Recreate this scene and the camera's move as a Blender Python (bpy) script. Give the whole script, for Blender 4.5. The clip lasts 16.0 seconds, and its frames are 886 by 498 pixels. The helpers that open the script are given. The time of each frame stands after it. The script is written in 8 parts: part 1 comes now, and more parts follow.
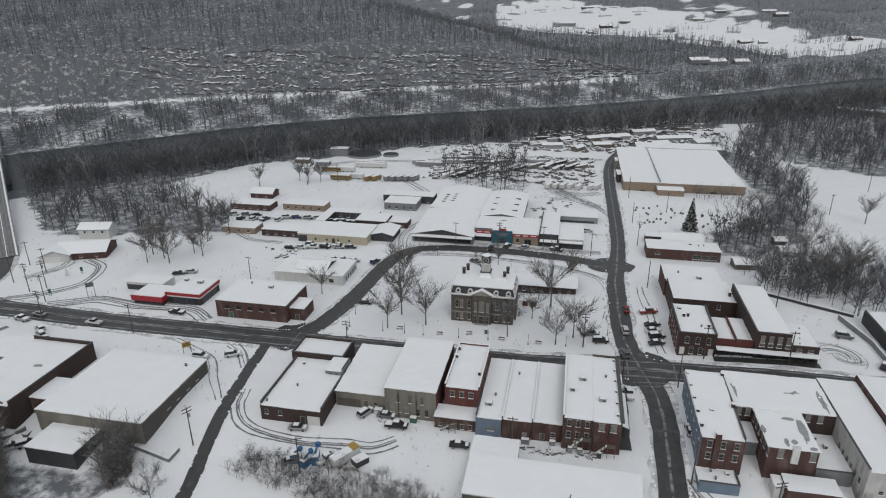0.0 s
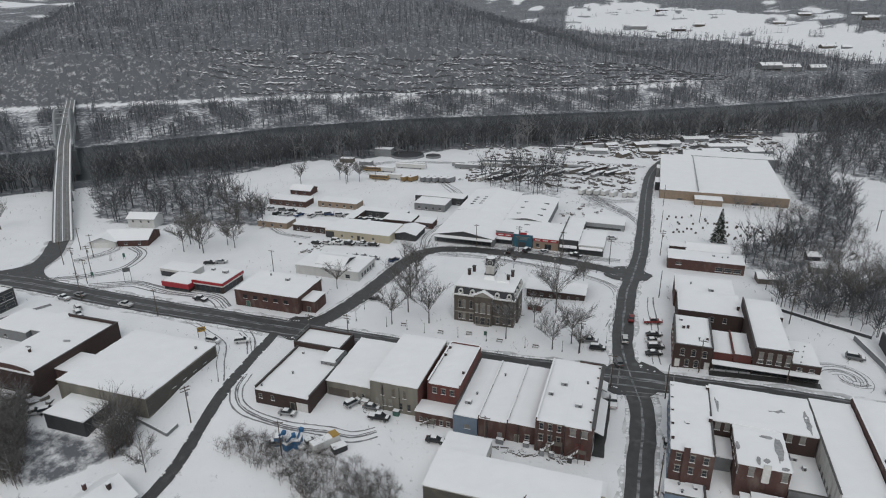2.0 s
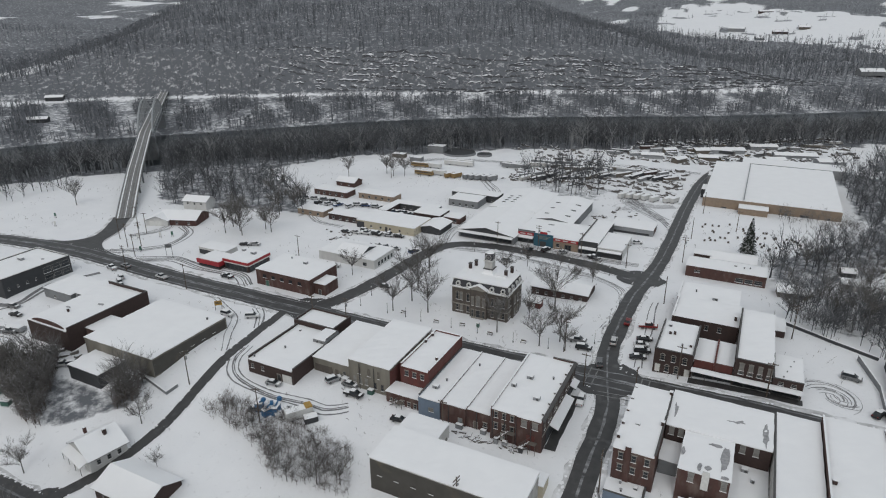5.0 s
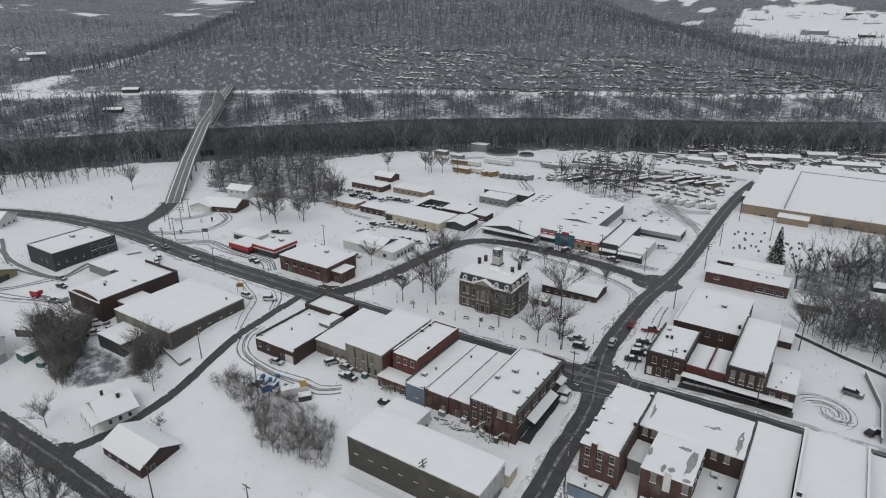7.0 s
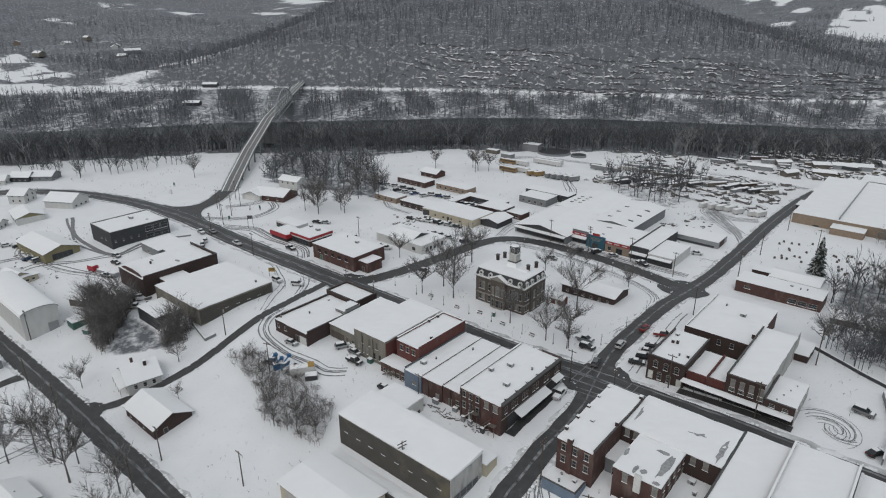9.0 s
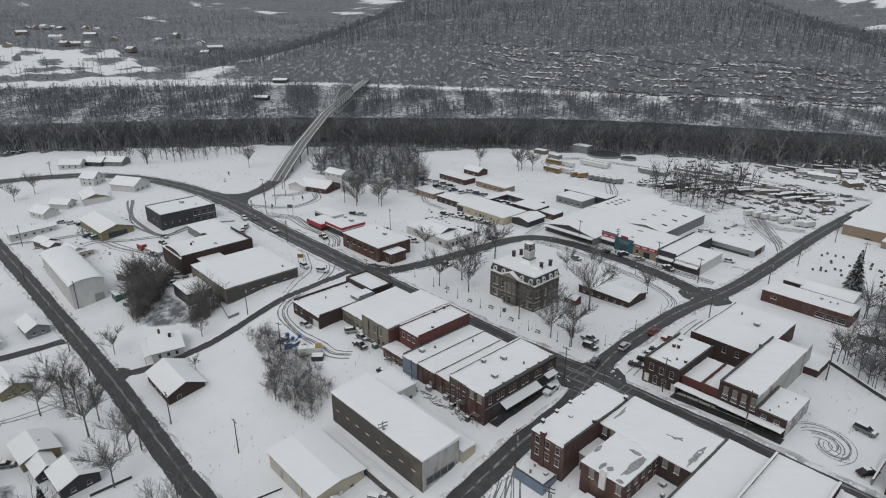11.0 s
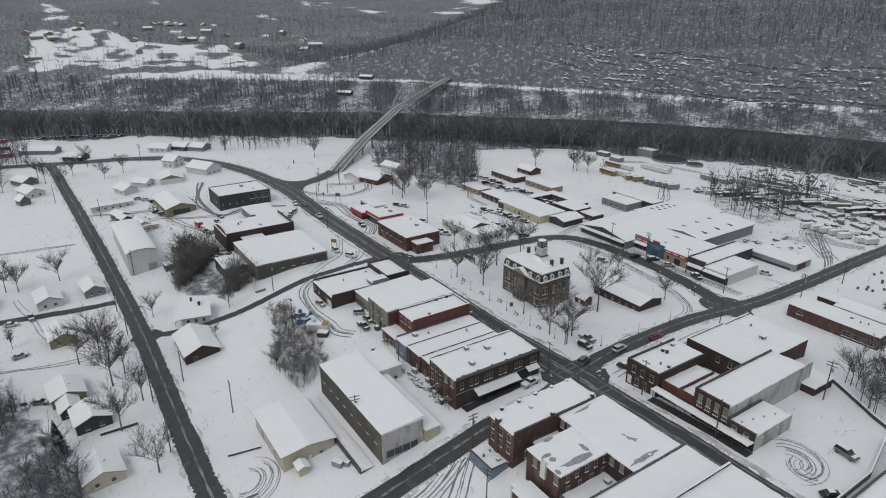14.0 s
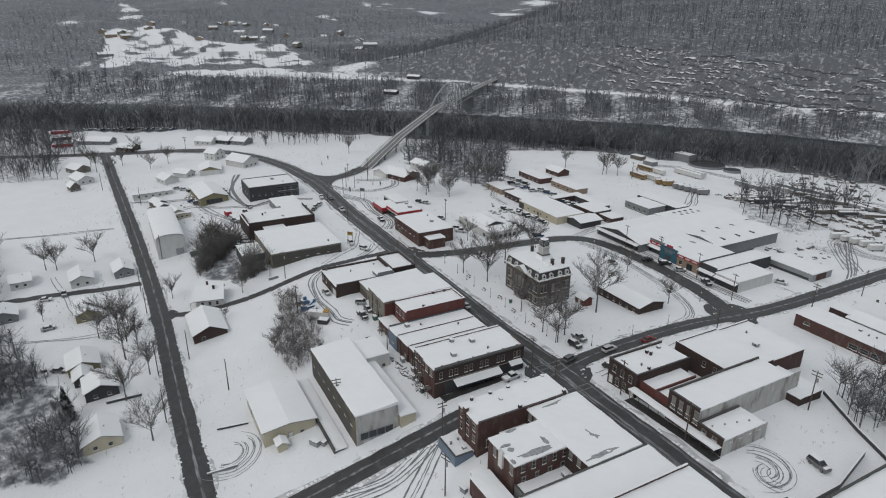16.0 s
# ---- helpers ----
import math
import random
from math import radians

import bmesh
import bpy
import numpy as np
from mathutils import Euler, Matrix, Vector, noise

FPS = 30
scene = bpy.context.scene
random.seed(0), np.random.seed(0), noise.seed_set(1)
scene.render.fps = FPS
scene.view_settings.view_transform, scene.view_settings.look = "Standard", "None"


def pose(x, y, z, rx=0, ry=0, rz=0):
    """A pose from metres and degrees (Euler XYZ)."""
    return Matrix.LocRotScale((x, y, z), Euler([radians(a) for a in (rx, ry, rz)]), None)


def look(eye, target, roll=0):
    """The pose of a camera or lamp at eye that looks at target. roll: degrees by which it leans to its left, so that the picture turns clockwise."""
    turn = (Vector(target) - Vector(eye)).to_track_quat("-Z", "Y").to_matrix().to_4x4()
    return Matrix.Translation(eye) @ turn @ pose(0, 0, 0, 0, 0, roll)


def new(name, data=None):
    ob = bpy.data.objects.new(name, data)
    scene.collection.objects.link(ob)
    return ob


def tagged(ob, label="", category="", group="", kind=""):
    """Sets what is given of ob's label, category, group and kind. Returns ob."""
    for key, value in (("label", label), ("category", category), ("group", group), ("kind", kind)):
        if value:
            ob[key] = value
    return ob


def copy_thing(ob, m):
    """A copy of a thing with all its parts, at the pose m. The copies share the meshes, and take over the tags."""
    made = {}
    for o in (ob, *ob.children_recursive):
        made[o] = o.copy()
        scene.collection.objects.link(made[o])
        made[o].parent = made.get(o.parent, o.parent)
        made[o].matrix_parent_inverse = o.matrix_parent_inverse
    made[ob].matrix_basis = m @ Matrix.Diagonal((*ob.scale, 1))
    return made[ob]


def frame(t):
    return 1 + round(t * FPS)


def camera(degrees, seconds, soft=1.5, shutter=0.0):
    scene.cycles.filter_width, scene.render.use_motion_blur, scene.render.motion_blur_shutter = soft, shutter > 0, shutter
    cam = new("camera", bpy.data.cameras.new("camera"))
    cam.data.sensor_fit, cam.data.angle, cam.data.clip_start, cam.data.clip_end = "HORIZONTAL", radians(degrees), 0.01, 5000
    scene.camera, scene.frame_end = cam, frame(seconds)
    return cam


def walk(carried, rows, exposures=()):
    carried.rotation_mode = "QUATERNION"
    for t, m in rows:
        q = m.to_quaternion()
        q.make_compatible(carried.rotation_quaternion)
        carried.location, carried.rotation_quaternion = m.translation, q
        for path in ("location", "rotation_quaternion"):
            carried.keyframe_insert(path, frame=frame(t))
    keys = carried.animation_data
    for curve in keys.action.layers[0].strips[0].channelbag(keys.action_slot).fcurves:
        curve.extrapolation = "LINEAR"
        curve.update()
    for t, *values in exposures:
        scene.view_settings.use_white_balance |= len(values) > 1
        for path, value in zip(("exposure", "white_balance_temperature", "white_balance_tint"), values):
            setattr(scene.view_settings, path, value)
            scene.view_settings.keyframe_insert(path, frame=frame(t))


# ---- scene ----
cam = camera(70.4, 16.0, 1.1)
PATH = [
    (0, (-0.21, -1.50, 96.52), (-4.01, 16.66, 89.05), -0.5),
    (0.5, (4.88, -1.34, 96.81), (0.54, 16.71, 89.37), -0.5),
    (1, (9.98, -1.14, 97.15), (5.12, 16.78, 89.72), -0.5),
    (1.5, (14.91, -0.91, 97.45), (9.54, 16.87, 90.04), -0.6),
    (2, (19.65, -0.52, 97.64), (13.79, 17.12, 90.24), -0.6),
    (2.5, (24.35, 0.01, 97.72), (18.01, 17.48, 90.33), -0.5),
    (3, (28.99, 0.61, 97.75), (22.18, 17.90, 90.36), -0.5),
    (3.5, (33.66, 1.15, 97.72), (26.41, 18.26, 90.34), -0.4),
    (4, (38.38, 1.77, 97.69), (30.71, 18.71, 90.31), -0.4),
    (6.5, (61.62, 6.68, 97.48), (52.00, 22.59, 90.11), -0.3),
    (7, (66.22, 8.04, 97.50), (56.06, 23.61, 90.13), -0.2),
    (7.5, (70.60, 9.52, 97.46), (59.96, 24.77, 90.10), -0.2),
    (8, (74.97, 11.22, 97.40), (63.86, 26.13, 90.04), -0.2),
    (8.5, (79.43, 13.14, 97.34), (67.86, 27.70, 89.98), -0.2),
    (9, (83.80, 15.29, 97.26), (71.77, 29.47, 89.89), -0.2),
    (11.5, (104.45, 27.17, 96.52), (90.46, 39.43, 89.19), 0.0),
    (12, (108.32, 29.95, 96.46), (93.99, 41.83, 89.14), -0.0),
    (12.5, (112.08, 32.83, 96.36), (97.43, 44.30, 89.02), 0.1),
    (13, (115.68, 35.77, 96.26), (100.73, 46.84, 88.92), 0.1),
    (13.5, (119.16, 38.77, 96.15), (103.94, 49.46, 88.81), 0.1),
    (14, (122.61, 41.88, 96.04), (107.12, 52.18, 88.69), 0.2),
    (14.5, (126.04, 45.07, 95.90), (110.30, 55.00, 88.56), 0.2),
    (15, (129.44, 48.31, 95.78), (113.47, 57.86, 88.45), 0.3),
    (15.5, (132.66, 51.56, 95.69), (116.47, 60.74, 88.37), 0.4),
    (16, (135.74, 54.79, 95.65), (119.34, 63.60, 88.33), 0.4),
]
walk(cam, [(t, look(eye, target, roll)) for t, eye, target, roll in PATH])

# ---- light ----
world = bpy.data.worlds.new("overcast_sky")
scene.world = world
world.use_nodes = True
wn, wl = world.node_tree.nodes, world.node_tree.links
sky = wn.new("ShaderNodeTexSky")
sky.sky_type = "NISHITA"
sky.sun_disc = False
sky.sun_elevation, sky.sun_rotation = radians(38), radians(205)
sky.air_density, sky.dust_density = 1.0, 4.0
grey = wn.new("ShaderNodeMixRGB")
grey.inputs[0].default_value = 0.8
grey.inputs[2].default_value = (5.43, 5.8, 6.05, 1)
wl.new(sky.outputs[0], grey.inputs[1])
wl.new(grey.outputs[0], wn["Background"].inputs[0])
wn["Background"].inputs[1].default_value = 0.085
sun = new("sun", bpy.data.lights.new("sun", "SUN"))
sun.data.energy, sun.data.angle, sun.data.color = 0.55, radians(25), (1.0, 0.985, 0.95)
sun.matrix_world = look((60, -120, 160), (0, 0, 0))
scene.view_settings.exposure = 0.19


# ---- materials ----
def mat(name, base, rough=0.8, second=None, scale=1.0, amount=0.5, bump=0.0, bump_scale=8.0, metal=0.0, third=None, third_scale=0.08, third_at=(0.5, 0.7), stretch=(1, 1, 1), rnd=0.0):
    """Base colour broken up by noise at two scales, with relief."""
    m = bpy.data.materials.new(name)
    m.use_nodes = True
    n, l = m.node_tree.nodes, m.node_tree.links
    p = n["Principled BSDF"]
    p.inputs["Roughness"].default_value = rough
    p.inputs["Metallic"].default_value = metal
    geo = n.new("ShaderNodeNewGeometry")
    mp = n.new("ShaderNodeMapping")
    mp.inputs["Scale"].default_value = stretch
    l.new(geo.outputs["Position"], mp.inputs[0])
    no = n.new("ShaderNodeTexNoise")
    no.inputs["Scale"].default_value, no.inputs["Detail"].default_value = scale, 6
    l.new(mp.outputs[0], no.inputs["Vector"])
    ramp = n.new("ShaderNodeMapRange")
    ramp.inputs[1].default_value, ramp.inputs[2].default_value = 0.5 - 0.5 * amount, 0.5 + 0.5 * amount
    l.new(no.outputs[0], ramp.inputs[0])
    mix = n.new("ShaderNodeMixRGB")
    mix.inputs[1].default_value = (*base, 1)
    mix.inputs[2].default_value = (*(second or [c * 0.7 for c in base]), 1)
    l.new(ramp.outputs[0], mix.inputs[0])
    out = mix.outputs[0]
    if third:
        n3 = n.new("ShaderNodeTexNoise")
        n3.inputs["Scale"].default_value, n3.inputs["Detail"].default_value = third_scale, 7
        l.new(mp.outputs[0], n3.inputs["Vector"])
        r3 = n.new("ShaderNodeMapRange")
        r3.inputs[1].default_value, r3.inputs[2].default_value = third_at
        l.new(n3.outputs[0], r3.inputs[0])
        m3 = n.new("ShaderNodeMixRGB")
        m3.inputs[2].default_value = (*third, 1)
        l.new(r3.outputs[0], m3.inputs[0])
        l.new(out, m3.inputs[1])
        out = m3.outputs[0]
    if rnd:
        oi = n.new("ShaderNodeObjectInfo")
        hs = n.new("ShaderNodeHueSaturation")
        rr = n.new("ShaderNodeMapRange")
        rr.inputs[3].default_value, rr.inputs[4].default_value = 1 - rnd, 1 + rnd
        l.new(oi.outputs["Random"], rr.inputs[0])
        l.new(rr.outputs[0], hs.inputs["Value"])
        l.new(out, hs.inputs["Color"])
        out = hs.outputs[0]
    l.new(out, p.inputs["Base Color"])
    if bump:
        nb = n.new("ShaderNodeTexNoise")
        nb.inputs["Scale"].default_value, nb.inputs["Detail"].default_value = bump_scale, 5
        l.new(geo.outputs["Position"], nb.inputs["Vector"])
        b = n.new("ShaderNodeBump")
        b.inputs["Strength"].default_value, b.inputs["Distance"].default_value = bump, 0.3
        l.new(nb.outputs[0], b.inputs["Height"])
        l.new(b.outputs[0], p.inputs["Normal"])
    return m


SNOW = mat("snow", (0.85, 0.855, 0.87), 0.7, (0.79, 0.795, 0.815), 0.15, 0.8, 0.25, 0.9)


def ground_material():
    """Snow, with leaf litter, rock and brush coming through where woods stand."""
    m = mat("snowy_ground", (0.855, 0.86, 0.875), 0.75, (0.77, 0.778, 0.80), 0.12, 0.8, 0.45, 1.3, third=(0.66, 0.665, 0.68), third_scale=0.8, third_at=(0.62, 0.8))
    n, l = m.node_tree.nodes, m.node_tree.links
    p = n["Principled BSDF"]
    snow = p.inputs["Base Color"].links[0].from_socket
    at = n.new("ShaderNodeAttribute")
    at.attribute_name = "cover"
    geo = n.new("ShaderNodeNewGeometry")
    fine = n.new("ShaderNodeTexNoise")
    fine.inputs["Scale"].default_value, fine.inputs["Detail"].default_value, fine.inputs["Roughness"].default_value = 0.2, 9, 0.75
    l.new(geo.outputs["Position"], fine.inputs["Vector"])
    add = n.new("ShaderNodeMath")
    add.operation = "MULTIPLY_ADD"
    l.new(at.outputs["Fac"], add.inputs[0])
    add.inputs[1].default_value = 0.46
    l.new(fine.outputs[0], add.inputs[2])
    rng = n.new("ShaderNodeMapRange")
    rng.inputs[1].default_value, rng.inputs[2].default_value = 0.72, 0.94
    l.new(add.outputs[0], rng.inputs[0])
    # Litter tones are lifted and blued to hold the far haze.
    litter = n.new("ShaderNodeMixRGB")
    litter.inputs[1].default_value, litter.inputs[2].default_value = (0.06, 0.064, 0.071, 1), (0.175, 0.186, 0.207, 1)
    l.new(fine.outputs[0], litter.inputs[0])
    mix = n.new("ShaderNodeMixRGB")
    l.new(rng.outputs[0], mix.inputs[0])
    l.new(snow, mix.inputs[1])
    l.new(litter.outputs[0], mix.inputs[2])
    l.new(mix.outputs[0], p.inputs["Base Color"])
    return m


def snow_topped(m, at=(0.45, 0.8), snow=(0.72, 0.73, 0.75)):
    """Snow lying on what faces upward."""
    n, l = m.node_tree.nodes, m.node_tree.links
    p = n["Principled BSDF"]
    base = p.inputs["Base Color"].links[0].from_socket
    geo = n.new("ShaderNodeNewGeometry")
    sep = n.new("ShaderNodeSeparateXYZ")
    l.new(geo.outputs["True Normal"], sep.inputs[0])
    rng = n.new("ShaderNodeMapRange")
    rng.inputs[1].default_value, rng.inputs[2].default_value = at
    l.new(sep.outputs[2], rng.inputs[0])
    mix = n.new("ShaderNodeMixRGB")
    mix.inputs[2].default_value = (*snow, 1)
    l.new(rng.outputs[0], mix.inputs[0])
    l.new(base, mix.inputs[1])
    l.new(mix.outputs[0], p.inputs["Base Color"])
    return m


GROUND = ground_material()
ROOF_SNOW = mat("roof_snow", (0.88, 0.885, 0.895), 0.7, (0.82, 0.825, 0.84), 0.22, 0.8, 0.12, 0.6)
DIRTY_SNOW = mat("churned_grey_snow", (0.72, 0.72, 0.73), 0.75, (0.33, 0.33, 0.335), 0.45, 0.55, 0.3, 2.5, third=(0.78, 0.785, 0.8), third_scale=0.16, third_at=(0.5, 0.62))
ASPHALT = mat("wet_asphalt", (0.036, 0.036, 0.037), 0.55, (0.068, 0.067, 0.067), 0.5, 0.5, 0.05, 6, third=(0.13, 0.13, 0.135), third_scale=0.25, third_at=(0.6, 0.85))
STREAK = mat("grey_slush_streak", (0.05, 0.05, 0.053), 0.6, (0.3, 0.305, 0.315), 0.7, 0.35, 0.1, 4, stretch=(0.35, 1, 1))
SLUSH = mat("slushy_track", (0.09, 0.09, 0.095), 0.6, (0.3, 0.3, 0.31), 0.9, 0.6, 0.1, 4)
BRICK = mat("red_brick", (0.105, 0.05, 0.042), 0.9, (0.055, 0.034, 0.031), 1.1, 0.8, 0.25, 12, third=(0.15, 0.11, 0.095), third_scale=0.55, third_at=(0.52, 0.75), stretch=(1, 1, 0.45))
BRICK_DARK = mat("dark_brick", (0.062, 0.038, 0.034), 0.9, (0.04, 0.028, 0.026), 1.2, 0.8, 0.2, 12)
BRICK_BRIGHT = mat("bright_red_brick", (0.15, 0.047, 0.04), 0.9, (0.085, 0.034, 0.03), 0.9, 0.7, 0.2, 12, third=(0.1, 0.06, 0.055), third_scale=0.5, third_at=(0.52, 0.75), stretch=(1, 1, 0.5))
BRICK_TAN = mat("tan_brick", (0.3, 0.23, 0.17), 0.9, (0.22, 0.17, 0.13), 0.9, 0.7, 0.15, 12)
STUCCO = mat("stained_stucco", (0.25, 0.235, 0.2), 0.9, (0.13, 0.12, 0.1), 0.35, 0.6, 0.15, 5, third=(0.12, 0.11, 0.1), third_scale=0.5, third_at=(0.55, 0.8), stretch=(1, 1, 0.25))
CREAM = mat("cream_metal_siding", (0.50, 0.45, 0.34), 0.6, (0.42, 0.38, 0.29), 0.5, 0.6, 0.05, 3, stretch=(1, 1, 0.3))
WHITE_WALL = mat("white_painted_wall", (0.60, 0.60, 0.59), 0.7, (0.48, 0.48, 0.47), 0.6, 0.6, 0.08, 4, stretch=(1, 1, 0.3))
WHITE_WORN = mat("worn_white_paint_on_brick", (0.52, 0.52, 0.50), 0.85, (0.36, 0.35, 0.34), 0.8, 0.5, 0.15, 8, third=(0.16, 0.14, 0.13), third_scale=0.45, third_at=(0.52, 0.72), stretch=(1, 1, 0.35))
BLUE_WALL = mat("slate_blue_paint", (0.17, 0.22, 0.29), 0.8, (0.13, 0.17, 0.22), 0.6, 0.6, 0.1, 6)
GREY_WALL = mat("grey_concrete_block", (0.22, 0.23, 0.24), 0.85, (0.17, 0.175, 0.18), 0.6, 0.6, 0.1, 5)
CHARCOAL = mat("charcoal_siding", (0.05, 0.053, 0.058), 0.7, (0.035, 0.037, 0.04), 0.6, 0.6, 0.05, 5)
OLIVE = mat("olive_siding", (0.25, 0.22, 0.12), 0.8, (0.19, 0.17, 0.1), 0.8, 0.6, 0.05, 5)
STONE_DARK = mat("weathered_sandstone", (0.135, 0.115, 0.097), 0.9, (0.07, 0.062, 0.056), 0.7, 0.7, 0.25, 5, third=(0.055, 0.05, 0.047), third_scale=0.5, third_at=(0.52, 0.75), stretch=(1, 1, 0.4))
SLATE = mat("dark_slate", (0.055, 0.057, 0.065), 0.7, (0.04, 0.04, 0.045), 2.0, 0.6, 0.1, 8)
TRIM = mat("white_trim", (0.68, 0.68, 0.66), 0.6, (0.55, 0.55, 0.53), 1.5, 0.5)
DULL_TRIM = mat("weathered_window_trim", (0.34, 0.33, 0.31), 0.7, (0.2, 0.195, 0.185), 1.5, 0.5)
PALE_STONE = mat("pale_limestone", (0.33, 0.31, 0.28), 0.85, (0.22, 0.205, 0.185), 1.5, 0.6)
PARAPET = mat("dark_coping", (0.06, 0.058, 0.057), 0.7, (0.1, 0.097, 0.095), 1.5, 0.5)
GLASS = mat("dark_window_glass", (0.025, 0.03, 0.035), 0.12, (0.04, 0.045, 0.05), 2.0, 0.5)
BLIND = mat("pale_window_blind", (0.27, 0.265, 0.25), 0.5, (0.12, 0.12, 0.115), 0.9, 0.6)
METAL_DARK = mat("dark_metal", (0.05, 0.05, 0.052), 0.45, (0.08, 0.08, 0.08), 3, 0.5, metal=0.3)
METAL_GREY = mat("galvanised_metal", (0.35, 0.36, 0.37), 0.5, (0.26, 0.27, 0.28), 2, 0.5, metal=0.5)
RED_PAINT = mat("red_paint", (0.38, 0.025, 0.035), 0.5, (0.28, 0.02, 0.03), 1, 0.5)
TEAL_PAINT = mat("teal_paint", (0.03, 0.12, 0.17), 0.6, (0.025, 0.09, 0.13), 1, 0.5)
YELLOW_PAINT = mat("yellow_paint", (0.42, 0.26, 0.05), 0.5, (0.33, 0.2, 0.05), 1, 0.5)
BLUE_PAINT = mat("bright_blue_paint", (0.03, 0.14, 0.3), 0.5, (0.02, 0.1, 0.22), 1, 0.5)
GREEN_PAINT = mat("green_paint", (0.05, 0.13, 0.1), 0.6, (0.04, 0.1, 0.08), 1, 0.5)
WOOD_POLE = mat("weathered_pole_wood", (0.11, 0.085, 0.065), 0.9, (0.07, 0.055, 0.045), 3, 0.6)
WOOD_GREY = mat("grey_timber", (0.16, 0.14, 0.12), 0.9, (0.1, 0.09, 0.08), 2, 0.6)
BARK = mat("bare_bark", (0.085, 0.079, 0.074), 0.95, (0.15, 0.142, 0.135), 1.5, 0.6)
PALE_BARK = mat("pale_sycamore_bark", (0.3, 0.305, 0.31), 0.9, (0.15, 0.153, 0.158), 0.6, 0.7)
WOODS = mat("bare_winter_woods", (0.056, 0.06, 0.065), 0.95, (0.095, 0.1, 0.109), 0.04, 0.6, third=(0.2, 0.204, 0.212), third_scale=0.35, third_at=(0.55, 0.78))
NEEDLES = mat("dark_conifer_needles", (0.025, 0.035, 0.027), 0.9, (0.04, 0.05, 0.04), 1.0, 0.6, third=(0.5, 0.51, 0.53), third_scale=0.9, third_at=(0.5, 0.6))
SCRUB = mat("brown_scrub", (0.09, 0.07, 0.06), 0.95, (0.14, 0.115, 0.1), 0.8, 0.6)
ROCK = snow_topped(mat("layered_grey_rock", (0.105, 0.108, 0.116), 0.95, (0.06, 0.062, 0.068), 0.25, 0.7, 0.4, 1.5), (0.6, 0.85))
for m_ in (BARK, WOODS, SCRUB, PALE_BARK):
    snow_topped(m_, (0.45, 0.9), (0.36, 0.365, 0.38))
RUBBER = mat("tyre_rubber", (0.02, 0.02, 0.02), 0.8)
WATER = mat("river_water", (0.016, 0.022, 0.027), 0.3, (0.02, 0.027, 0.032), 0.05, 0.6, 0.12, 0.5)
WATER.node_tree.nodes["Principled BSDF"].inputs["Specular IOR Level"].default_value = 0.22
# Far trees are greyed and blued: distance haze put into their colour.
FROST_HAZED = mat("frosted_hazed_bark", (0.2, 0.212, 0.232), 0.95, (0.12, 0.128, 0.142), 0.02, 0.8)
HAZED_WOODS = mat("hazed_grey_woods", (0.085, 0.091, 0.103), 0.95, (0.15, 0.159, 0.175), 0.03, 0.7, third=(0.07, 0.075, 0.084), third_scale=0.12, third_at=(0.5, 0.7))


# ---- shape helpers ----
def sm(a, b, x):
    t = np.clip((np.asarray(x, float) - a) / (b - a), 0, 1)
    return t * t * (3 - 2 * t)


FAR_BANK = [(-1100, -900), (-900, -420), (-720, -80), (-616, 71), (-555, 156), (-496, 244), (-436, 333), (-394, 372), (-334, 434), (-289, 483), (-241, 521), (-192, 555),
            (-63, 620), (-10, 644), (64, 690), (140, 742), (251, 833), (391, 930), (600, 1060), (1000, 1230), (1900, 1500)]
RIVER_WIDTH = 100.0


def bank_distance(x, y):
    """Signed distance from the far bank: positive on the town's side."""
    x, y = np.asarray(x, float), np.asarray(y, float)
    best = np.full(np.broadcast(x, y).shape, 1e9)
    side = np.ones_like(best)
    for (ax, ay), (bx, by) in zip(FAR_BANK, FAR_BANK[1:]):
        dx, dy = bx - ax, by - ay
        k = np.clip(((x - ax) * dx + (y - ay) * dy) / (dx * dx + dy * dy), 0, 1)
        px, py = x - ax - k * dx, y - ay - k * dy
        d = np.hypot(px, py)
        s = np.where(dx * py - dy * px > 0, -1.0, 1.0)
        near = d < best
        best = np.where(near, d, best)
        side = np.where(near, s, side)
    return best * side


def waves(x, y, size, seed):
    """Cheap smooth relief from a few crossed sines."""
    r = np.random.RandomState(seed)
    z = 0
    for i in range(7):
        a, p, f = r.uniform(0, 6.28), r.uniform(0, 6.28), r.uniform(0.6, 2.2) / size
        z = z + np.sin((x * np.cos(a) + y * np.sin(a)) * f * 6.28 + p) / 7
    return z


def plain(f, u):
    """Squeezes the flood plain, which is wide at the bridge, to one width."""
    wide = np.interp(u, [-500, -230, 0, 400], [190, 138, 80, 72])
    return np.where(f < 20, f, np.where(f < wide, 20 + (f - 20) * 60 / (wide - 20), f - wide + 80))


